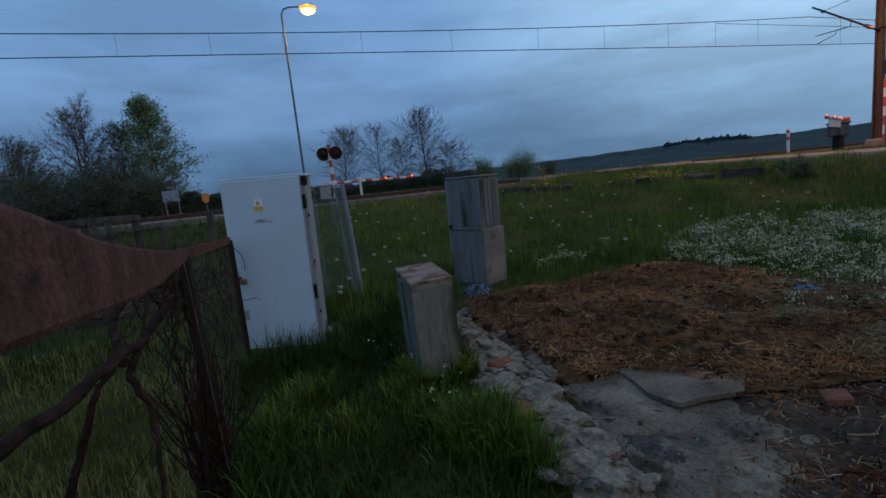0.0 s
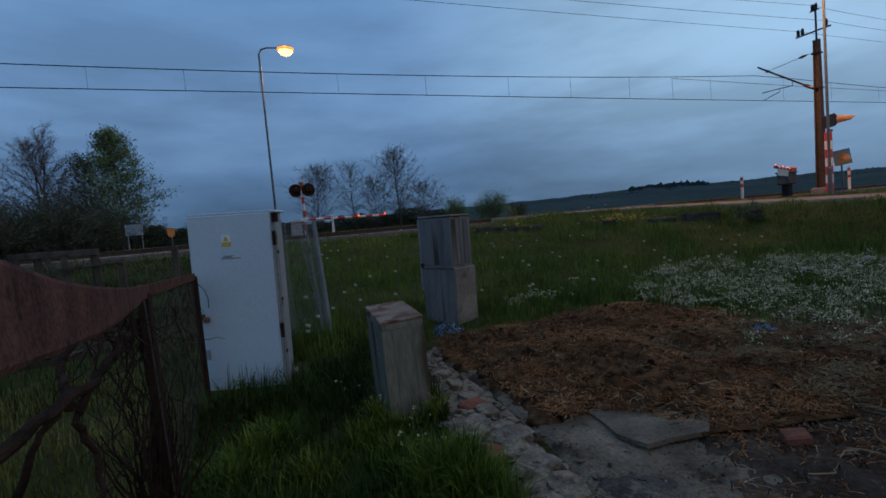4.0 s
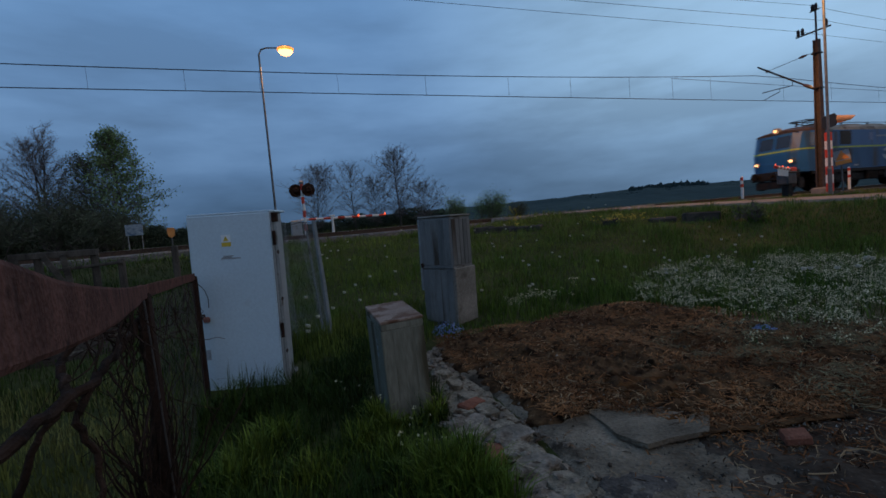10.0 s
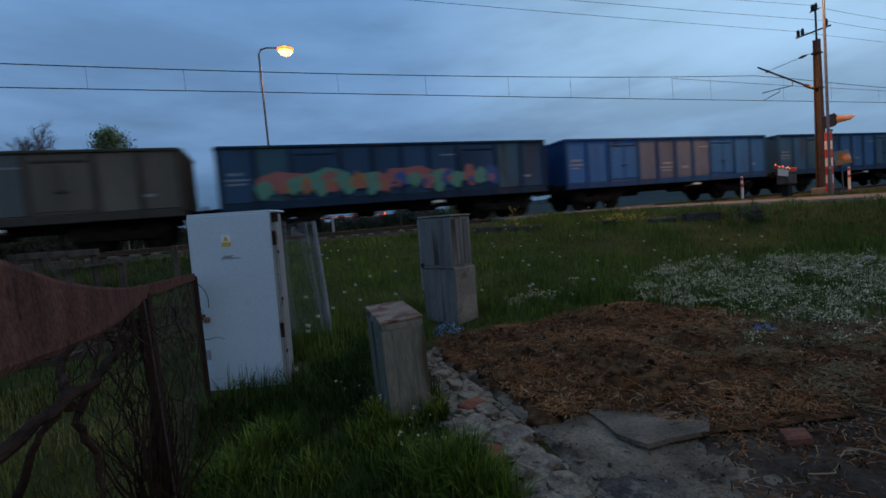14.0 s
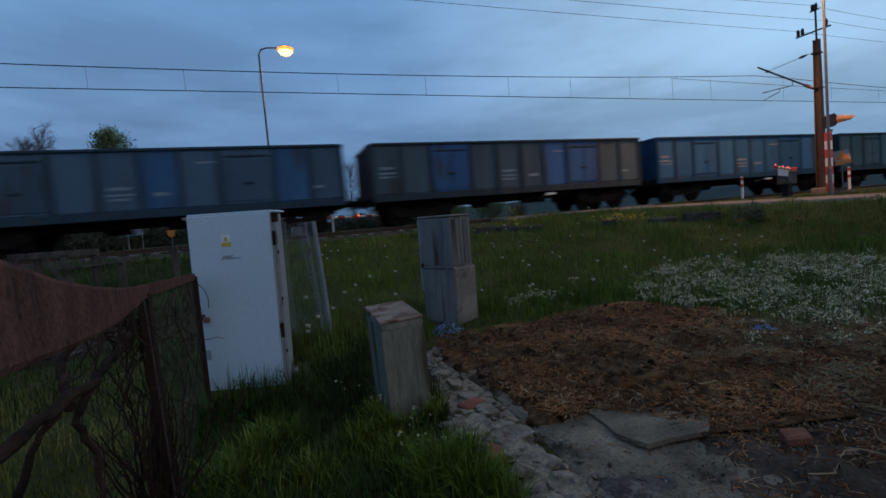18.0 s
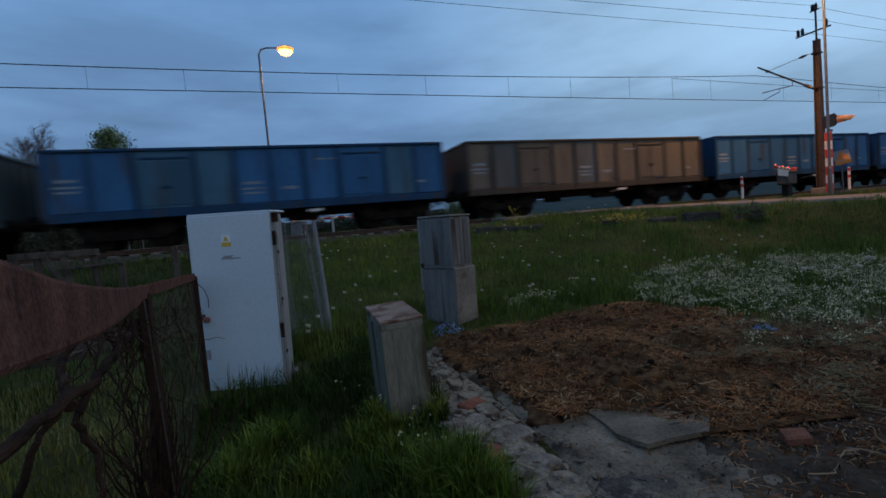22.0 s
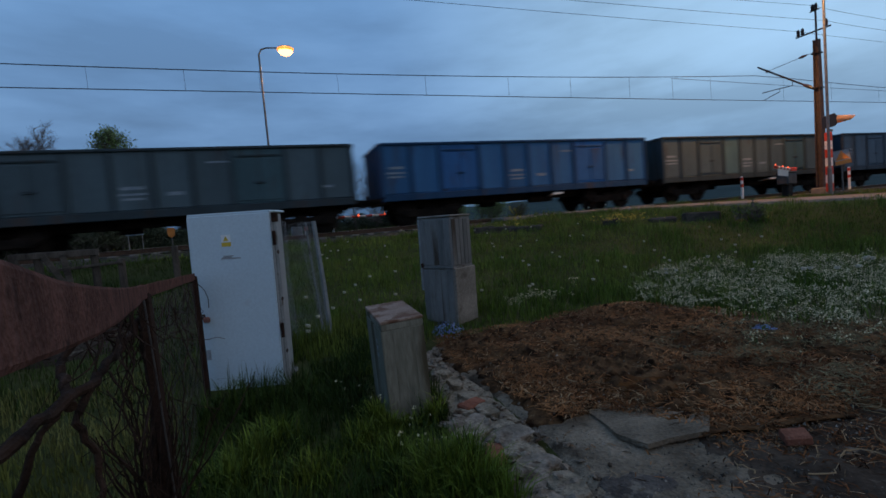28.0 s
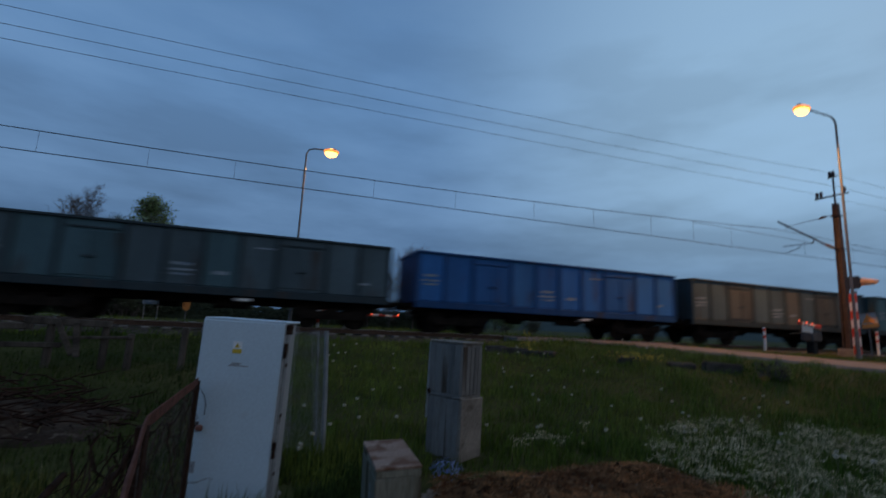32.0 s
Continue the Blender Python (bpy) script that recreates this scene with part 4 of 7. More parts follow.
# ---- the level crossing and the overhead line ----
def lamp_post(x, y, z0, top, reach, radius, watts):
    """A thin steel street lamp with a bent arm and a lit sodium head."""
    p = thing("street_lamp", "tall thin steel street lamp with a lit orange head", "street lamp", group="street lamps")
    s = 1 if reach > 0 else -1
    part("pole", G().tube([(x, y, z0), (x, y, z0 + 1.2), (x, y, z0 + 1.22), (x, y, top - 0.35), (x + s * 0.12, y, top - 0.1), (x + s * 0.38, y, top)], [radius * 1.5, radius * 1.4, radius, radius * 0.8, radius * 0.7, radius * 0.6], 10), "galvanised", p)
    part("arm", G().tube([(x + s * 0.36, y, top), (x + reach * 0.75, y, top + 0.03)], radius * 0.6, 8), "galvanised", p)
    hx = x + reach
    part("head", G().tube([(hx - s * 0.36, y, top + 0.03), (hx - s * 0.2, y, top + 0.05), (hx + s * 0.2, y, top + 0.06), (hx + s * 0.32, y, top + 0.02)], [0.06, 0.12, 0.13, 0.05], 10), "cabinet_grey", p)
    def bowl(cx, cz, a, b, flat):
        """A rounded glass bowl, long along x."""
        ring = [math.pi * k / 8 for k in range(1, 8)]
        g = G().tube([(cx - s * a * math.cos(q), y, cz) for q in ring], [b * math.sin(q) for q in ring], 16)
        g.v = [(px, py, cz + (pz - cz) * flat) for px, py, pz in g.v]
        g.smooth = True
        return g
    # Bulb oversized and a glowing rim added: the lamp's halo as shape.
    part("bulb", bowl(hx, top - 0.10, 0.36, 0.25, 1.0), "sodium_glow", p, "glowing orange lamp glass")
    part("refractor", bowl(hx, top - 0.02, 0.44, 0.31, 0.42), "sodium_halo", p, "glowing orange rim added as the lamp halo")
    sodium_lamp(hx, y, top - 0.48, watts)


lamp_post(0.36, 25.0, 1.0, 11.05, 1.3, 0.06, 800)
lamp_post(24.35, 13.5, 1.25, 12.65, -2.35, 0.06, 3200)


def wire(name, pts, r, label):
    g = G()
    g.tube(pts, r, 4)
    return solid(name, g, "dark_metal", label, "wire")


def mess_z(x):
    d = (x + 3) if x < 27.7 else (x - 58.4)
    return 7.70 + d * d * 0.00075


def build_line():
    xs = [-33 + i * 2.0 for i in range(31)] + [30 + i * 4.0 for i in range(14)]
    ln = thing("overhead_line", "thin black contact and carrier wires over the track", "overhead line")
    part("contact_wire", G().tube([(x, TRACK_Y + 0.05 * math.sin(x / 9), 6.96) for x in xs], 0.017, 5), "dark_metal", ln)
    part("carrier_wire", G().tube([(x, TRACK_Y, mess_z(x)) for x in xs], 0.017, 5), "dark_metal", ln)
    part("branch_wire", G().tube([(20.7, TRACK_Y + 0.02, 8.05), (30.2, TRACK_Y + 0.02, 7.877), (39.8, TRACK_Y + 0.02, 7.757), (60, TRACK_Y, 7.75)], 0.012, 5), "dark_metal", ln)
    for x in (-12, -8.5, -5.2, -2.3, 0.2, 3.1, 6.8, 10.8, 14.2, 17.8, 20.7, 23.5, 29.5, 34, 39):
        part("dropper", G().tube([(x, TRACK_Y, 6.96), (x, TRACK_Y, mess_z(x))], 0.006, 4), "dark_metal", ln)
    for y, z, sag in ((15.93, 11.16, 0.60), (16.66, 10.12, 0.25), (15.36, 10.14, 0.45)):
        pts = [(x, y, z - sag + ((x + 5) / 32.7) ** 2 * sag) for x in xs if x <= 26] + [(27.7, y, z)] + [(x, y, z - sag + ((x - 58) / 31.6) ** 2 * sag) for x in xs if x > 28]
        part("feeder_wire", G().tube(pts, 0.011, 4), "dark_metal", ln)


build_line()


def build_mast():
    m = thing("overhead_line_mast", "rust-brown tapered mast carrying the overhead line", "line mast")
    m.matrix_basis = Matrix.Translation((0, 0, 1.5 - 1.5 * 1.041)) @ Matrix.Scale(1.041, 4)
    x, y = 26.75, 15.2
    sides = [(3, 2, 1, 0), (4, 5, 6, 7), (0, 1, 5, 4), (1, 2, 6, 5), (2, 3, 7, 6), (3, 0, 4, 7)]

    def taper(dy, w0, t0, w1, t1, top):
        """A tapering upright plate: half widths and half thicknesses at foot and head."""
        low = [(x - w0, y + dy[0] - t0, 1.2), (x + w0, y + dy[0] - t0, 1.2), (x + w0, y + dy[0] + t0, 1.2), (x - w0, y + dy[0] + t0, 1.2)]
        return G().add(low + [(x - w1, y + dy[1] - t1, top), (x + w1, y + dy[1] - t1, top), (x + w1, y + dy[1] + t1, top), (x - w1, y + dy[1] + t1, top)], sides)

    for k in (-1, 1):
        part("mast_channel", taper((k * 0.15, k * 0.10), 0.19, 0.03, 0.11, 0.02, 9.06), "mast_rust", m)
    part("mast_web", taper((0, 0), 0.03, 0.12, 0.02, 0.08, 9.04), "mast_rust", m)
    part("foundation", G().box((x, y, 1.35), (0.7, 0.7, 0.5), 0.05), "sleeper_concrete", m)
    part("top_tube", G().tube([(x, y, 8.7), (x, y, 10.6)], 0.045, 8), "mast_rust", m)
    part("cross_arm", G().box((x, y + 0.15, 9.5), (0.07, 1.6, 0.07), 0.01), "mast_rust", m)
    for yy, zz in ((15.3, 10.5), (16.0, 9.52), (15.8, 9.52), (14.72, 9.55), (15.15, 10.5)):
        part("line_insulator", G().tube([(x - 0.05, yy, zz), (x - 0.05, yy, zz + 0.06), (x - 0.05, yy, zz + 0.12), (x - 0.05, yy, zz + 0.2), (x - 0.05, yy, zz + 0.28), (x - 0.05, yy, zz + 0.33)], [0.04, 0.085, 0.06, 0.085, 0.06, 0.04], 10), "insulator", m)
    part("cap_arm", G().box((x - 0.03, 15.22, 10.5), (0.06, 0.45, 0.05), 0.01), "mast_rust", m)
    part("bracket_tube", G().tube([(x - 0.1, 15.36, 6.67), (x - 0.1, 18.12, 8.66)], 0.045, 8), "dark_metal", m)
    part("bracket_insulator", G().tube([(x - 0.1, 15.40, 6.70), (x - 0.1, 15.52, 6.79), (x - 0.1, 15.68, 6.90), (x - 0.1, 15.82, 7.00)], [0.05, 0.09, 0.09, 0.05], 10), "insulator", m)
    part("stay_rod", G().tube([(x - 0.1, 15.3, 8.46), (x - 0.1, 17.61, 8.27)], 0.014, 5), "dark_metal", m)
    part("stay_insulator", G().tube([(x - 0.1, 15.60, 8.44), (x - 0.1, 15.80, 8.42), (x - 0.1, 16.0, 8.40)], [0.03, 0.08, 0.03], 8), "insulator", m)
    part("registration_arm", G().tube([(x - 0.1, 16.35, 7.38), (x - 0.1, 16.35, 7.12), (x - 0.1, 17.95, 7.18)], 0.022, 6), "dark_metal", m)
    part("steady_arm", G().tube([(x - 0.1, 17.0, 7.15), (x - 0.1, 17.0, 6.98), (x - 0.1, 17.88, 6.76)], 0.018, 6), "dark_metal", m)
    part("clamp", G().box((x - 0.1, 17.61, 8.27), (0.12, 0.14, 0.14), 0.02), "dark_metal", m)
    for z in (6.64, 8.38):
        part("band", G().box((x, 15.2, z), (0.34, 0.38, 0.07), 0.01), "dark_metal", m)


build_mast()


def striped_post(parent, x, y, z0, z1, r, bands, first_red=True):
    """A post in red and white bands, each band a part."""
    h = (z1 - z0) / bands
    for i in range(bands):
        part("band", G().tube([(x, y, z0 + i * h), (x, y, z0 + (i + 1) * h)], r, 10), "red_paint" if (i % 2 == 0) == first_red else "white_paint", parent)


def build_crossing():
    # near side: lamp signal on a striped post
    s = thing("crossing_signal", "striped crossing signal post with two hooded red lamps", "crossing signal", group="crossing signals")
    x, y = 27.15, 15.0
    striped_post(s, x - 0.12, y, 1.35, 4.35, 0.16, 7)
    part("signal_board", G().prism([(-0.52, -0.20), (-0.4, -0.32), (0.4, -0.32), (0.52, -0.20), (0.52, 0.20), (0.4, 0.32), (-0.4, 0.32), (-0.52, 0.20)], 0.04, Matrix.Translation((x, y, 4.92)) @ Matrix.Rotation(radians(62), 4, "Z")), "black_paint", s)
    d = Vector((0.85, -0.5, -0.05)).normalized()
    for k in (-0.3, 0.3):
        c = Vector((x, y, 4.92)) + Vector((math.cos(radians(62)) * k, math.sin(radians(62)) * k, 0))
        hood = G()
        n = 12
        ring0 = [c + Vector((0, 0, 1)) * 0.23 * math.sin(a) + Vector((0.5, 0.86, 0)) * 0.23 * math.cos(a) for a in (math.pi * (i / n * 1.3 - 0.15) for i in range(n + 1))]
        ring1 = [c + (p - c) * 0.75 + d * (0.74 + 0.22 * ((p.z - c.z) / 0.23)) for p in ring0]
        hood.v = [tuple(p) for p in ring0 + ring1] + [tuple(p * 1.0 + Vector((0, 0, 0.012))) for p in ring0 + ring1]
        q = n + 1
        hood.f = [(i, i + 1, q + i + 1, q + i) for i in range(n)] + [(2 * q + i + 1, 2 * q + i, 3 * q + i, 3 * q + i + 1) for i in range(n)]
        part("hood", hood, "hood_paint", s, "faded orange lamp hood")
        part("signal_lens", G().disc(c + d * 0.05, d, 0.19, 0.03, 14), "lamp_orange", s, "lit red lens")
    part("cross_mount", G().box((x, y, 4.45), (0.3, 0.16, 0.12), 0.02), "galvanised", s)
    # warning board behind it
    w = thing("warning_board", "white board with an orange warning triangle on a post", "warning sign")
    part("post", G().tube([(28.85, 15.4, 1.3), (28.75, 15.4, 3.4)], 0.04, 8), "galvanised", w)
    turn = Matrix.Translation((28.7, 15.32, 3.1)) @ Matrix.Rotation(radians(-42), 4, "Z") @ Matrix.Rotation(radians(-9), 4, "Y")
    part("board", G().box((0, 0, 0), (0.74, 0.03, 0.80), 0.01, None), "board_shaded", w, m=turn)
    part("triangle", G().prism([(-0.30, -0.18), (0.30, -0.18), (0.0, 0.30)], 0.012), "orange_paint", w, m=turn @ Matrix.Translation((0, -0.024, 0.06)))
    part("band", G().box((0, 0, 0), (0.68, 0.012, 0.20)), "orange_paint", w, m=turn @ Matrix.Translation((0, -0.024, -0.27)))
    for k in (-1, 1):
        part("edge_strip", G().box((k * 0.36, -0.018, 0), (0.022, 0.008, 0.80)).box((0, -0.019, k * 0.389), (0.74, 0.008, 0.022)), "ink_dark", w, m=turn)
    # posts at the road's edge
    for bx, by, z0, z1 in ((20.9, 15.2, 1.38, 2.42), (28.45, 14.9, 1.38, 2.55)):
        b = thing("marker_post", "white marker post with red bands beside the road", "marker post", group="marker posts")
        part("shaft", G().tube([(bx, by, z0), (bx, by, z1 - 0.05), (bx, by, z1)], [0.06, 0.06, 0.045], 10), "white_paint", b)
        for k in (0.52, 0.82):
            zz = z0 + (z1 - z0) * k
            part("red_band", G().tube([(bx, by, zz), (bx, by, zz + 0.14)], 0.064, 10), "red_paint", b)
    # near barrier: the lowered boom points at the viewer
    m = thing("barrier_machine", "grey barrier drive with a lowered striped boom and red lights", "level crossing barrier", group="crossing barriers")
    c = Vector((24.05, 15.2, 0))
    part("housing", G().box((24.05, 15.2, 2.16), (0.70, 0.55, 0.56), 0.05), "machine_grey", m)
    part("housing_lid", G().box((24.05, 15.2, 2.47), (0.80, 0.60, 0.08), 0.03), "machine_grey", m)
    part("pedestal", G().box((24.05, 15.2, 1.62), (0.34, 0.34, 0.66), 0.04), "dark_metal", m)
    d = Vector((-0.90, -0.43, 0)).normalized()
    a = Vector((24.0, 15.05, 2.62))
    for i in range(9):
        p, q = a + d * (-0.5 + i * 0.5), a + d * (i * 0.5)
        part("boom_band", G().tube([p, q], 0.065, 8), "white_paint" if i % 2 else "red_paint", m)
    part("counterweight", G().box((24.7, 15.4, 2.62), (0.5, 0.3, 0.2), 0.03), "red_paint", m)
    for i in range(8):
        f = a + d * (0.15 + i * 0.42)
        part("boom_fringe", G().box((f.x, f.y, f.z - 0.2), (0.10, 0.05, 0.32), 0.01), "white_paint", m)
    for k in (0.2, 1.9, 3.9):
        f = a + d * k + Vector((0, 0, 0.07))
        part("boom_light", G().tube([f, f + Vector((0, 0, 0.05))], [0.030, 0.026], 10), "lamp_red", m, "lit red boom light")
    # far side
    s = thing("crossing_signal", "back of a twin-lamp crossing signal on a striped post", "crossing signal", group="crossing signals")
    striped_post(s, 1.62, 23.0, 1.0, 3.95, 0.075, 9)
    for k in (-0.30, 0.30):
        part("lamp_shield", G().disc((1.62 + k * 0.95, 23.0 - k * 0.3, 3.62), (0.25, -0.97, 0), 0.32, 0.05, 20), "rust_dark", s, "round brown lamp shield seen from behind")
        part("lamp_back", G().tube([(1.62 + k * 0.95, 22.98 - k * 0.3, 3.62), (1.62 + k * 0.95, 22.82 - k * 0.3, 3.62)], [0.16, 0.10], 12), "rust_dark", s)
    part("cap", G().box((1.62, 22.97, 3.98), (0.22, 0.12, 0.14), 0.02), "galvanised", s)
    m = thing("barrier_boom", "lowered red and white barrier boom with red lights", "level crossing barrier", group="crossing barriers")
    for i in range(12):
        xa, xb = 1.45 + i * 0.345, 1.45 + (i + 1) * 0.345
        za, zb = 2.20 - 0.005 * i, 2.20 - 0.005 * (i + 1)
        part("boom_band", G().tube([(xa, 23.0, za), (xb, 23.0, zb)], 0.055, 8), "white_paint" if i % 2 == 0 else "red_paint", m)
    for xx in (4.2, 5.55):
        part("boom_light", G().tube([(xx, 22.93, 2.17), (xx, 22.93, 2.26)], [0.045, 0.04], 10), "lamp_red", m, "lit red boom light")
    part("boom_rest", G().tube([(2.9, 22.9, 1.0), (2.9, 22.9, 2.28)], [0.075, 0.06], 8), "white_paint", m, "white boom rest post")
    part("boom_fork", G().box((2.9, 22.9, 2.30), (0.26, 0.1, 0.07), 0.02), "white_paint", m)
    part("drive_housing", G().box((1.2, 23.1, 1.6), (0.5, 0.5, 1.2), 0.04), "cabinet_grey", m)
    # boards beyond the track
    b = thing("notice_board", "plain grey-white board on two thin legs", "sign")
    part("board", G().box((-6.15, 26, 2.42), (0.74, 0.03, 0.54), 0.01), "wagon_mark", b)
    for k in (-0.28, 0.30):
        part("leg", G().tube([(-6.15 + k, 26.03, 1.0), (-6.15 + k, 26.03, 2.6)], 0.022, 6), "weathered_edge", b)
    o = thing("track_sign", "small orange track sign on a short post", "sign")
    part("plate", G().prism([(-0.14, -0.16), (0.0, -0.26), (0.14, -0.16), (0.18, 0.12), (0.13, 0.24), (-0.13, 0.24), (-0.18, 0.12)], 0.03, Matrix.Translation((-4.6, 26, 2.16))), "orange_paint", o)
    part("post", G().tube([(-4.6, 26.04, 1.0), (-4.6, 26.04, 2.2)], 0.03, 6), "galvanised", o)


build_crossing()


def build_kerb_blocks():
    """Dark old concrete edge blocks between the meadow and the road."""
    k = thing("edge_wall", "low row of dark broken concrete edging blocks in grass", "edging")
    rng = random.Random(8)
    line = [(6.7, 14.6, 1.24), (7.7, 13.9, 1.22), (8.3, 12.7, 1.22), (9.4, 11.3, 1.19), (10.3, 10.5, 1.16), (11.2, 10.0, 1.16), (12.1, 9.5, 1.14)]
    me = [G().box((0, 0, -0.26), (w, 0.34, 0.58), 0.04).mesh("block") for w in (0.50, 0.72, 0.95)]
    for (ax, ay, az), (bx, by, bz) in zip(line, line[1:]):
        n = max(1, round(math.hypot(bx - ax, by - ay) / 0.72))
        for i in range(n):
            u = (i + 0.5) / n
            if rng.random() < 0.16:
                continue
            part("block", rng.choice(me), "old_concrete", k, m=pose(ax + (bx - ax) * u, ay + (by - ay) * u + rng.uniform(-0.06, 0.06), az + (bz - az) * u - 0.05 + rng.uniform(-0.07, 0.03),
                 rng.uniform(-5, 5), rng.uniform(-4, 4), math.degrees(math.atan2(by - ay, bx - ax)) + rng.uniform(-7, 7)))


build_kerb_blocks()


def build_rail_fence():
    """The old wooden post-and-rail fence below the track."""
    f = thing("wooden_fence", "weathered broken post-and-rail wooden fence in long grass", "fence")
    y = 11.0

    def plank(name, a, b, w, t=0.05, out=0.0, label=""):
        """A board from a to b, each x and z."""
        d = Vector((b[0] - a[0], 0, b[1] - a[1]))
        m = Matrix.Translation(((a[0] + b[0]) / 2, y - out, (a[1] + b[1]) / 2)) @ Matrix.Rotation(-math.atan2(d.z, d.x), 4, "Y")
        part(name, G().box((0, 0, 0), (d.length, t, w), 0.012), "old_wood", f, label, m=m)

    for x, top in ((-4.24, 1.60), (-3.33, 1.57), (-2.89, 1.34), (-1.92, 1.50), (-5.6, 1.50), (-7.0, 1.42), (-8.6, 1.40)):
        z0 = height(x, y) - 0.15
        part("post", G().box((x, y, (z0 + top) / 2), (0.12, 0.11, top - z0), 0.018), "old_wood", f)
    plank("rail", (-9.2, 1.34), (-4.5, 1.42), 0.12, out=0.08)
    plank("rail", (-4.66, 1.535), (-3.22, 1.51), 0.13, out=0.085, label="thick pale weathered top rail")
    plank("rail", (-9.2, 1.02), (-4.0, 1.08), 0.10, out=0.08)
    plank("rail", (-4.06, 1.22), (-2.83, 1.265), 0.06, out=0.09)
    plank("brace", (-4.12, 1.55), (-3.80, 0.90), 0.10, out=0.13)
    plank("brace", (-3.80, 1.52), (-3.72, 0.86), 0.11, out=0.135)
    plank("brace", (-5.5, 1.42), (-5.1, 0.80), 0.09, out=0.13)
    c = thing("concrete_trough", "grey concrete trough end standing in grass", "trough")
    part("block", G().box((-5.75, 9.0, 1.02), (1.5, 0.5, 0.60), 0.03), "sleeper_concrete", c)


build_rail_fence()


# ---- trees ----
TWIG = [0.011]


def grow(rng, g, p, d, length, r, depth, spread_, lean_up, tips, droop=0.0):
    """A branch of a few bent pieces, with side branches."""
    n = 4 if depth > 1 else 3
    pts, rs = [p.copy()], [r]
    q, dd = p.copy(), d.copy()
    for i in range(n):
        dd = (dd + Vector((rng.gauss(0, 0.10), rng.gauss(0, 0.10), rng.gauss(0, 0.06) + lean_up - droop))).normalized()
        q = q + dd * length / n
        pts.append(q.copy())
        rs.append(r * (1 - 0.62 * (i + 1) / n))
        if depth > 0:
            k = 3
            for _ in range(k if i else k - 1):
                a = rng.uniform(0, 2 * math.pi)
                side = dd.orthogonal().normalized()
                side.rotate(Matrix.Rotation(a, 3, dd))
                nd = (dd * rng.uniform(0.5, 0.9) + side * spread_ * rng.uniform(0.6, 1.2)).normalized()
                grow(rng, g, q, nd, length * rng.uniform(0.42, 0.66), max(TWIG[0], rs[-1] * 0.6), depth - 1, spread_, lean_up, tips, droop)
    g.tube(pts, rs, 6 if depth > 2 else (4 if depth > 1 else 3), cap=False)
    if depth <= 1:
        tips.append((q.copy(), dd.copy()))


def leaf_quads(rng, g, tips, n, size, spread_):
    for q, d in tips:
        for _ in range(n):
            c = q + Vector((rng.gauss(0, spread_), rng.gauss(0, spread_), rng.gauss(0, spread_ * 0.8)))
            a = Vector((rng.gauss(0, 1), rng.gauss(0, 1), rng.gauss(0, 1))).normalized() * size * rng.uniform(0.6, 1.3)
            b = a.orthogonal().normalized() * size * rng.uniform(0.4, 0.8)
            g.add([c - a, c + b, c + a, c - b], [(0, 1, 2, 3)])


def twig(rng, g, p, d, length, r, bend, up, n=3):
    """One bent tapering twig; gives the points along it."""
    pts, rs, q = [p.copy()], [r], p.copy()
    for i in range(n):
        d = (d + Vector((rng.gauss(0, bend), rng.gauss(0, bend), rng.gauss(0, bend * 0.6) + up))).normalized()
        q = q + d * length / n
        pts.append(q.copy())
        rs.append(max(r * (1 - 0.6 * (i + 1) / n), 0.006))
    g.tube(pts, rs, 3 if r < 0.04 else 5, cap=False)
    return pts, d


def crown_width(f, wide_at):
    """How far a crown reaches at the height f of its own span."""
    k = f / wide_at if f < wide_at else (1 - f) / (1 - wide_at)
    return max(0.0, k) ** (0.6 if f < wide_at else 0.72)


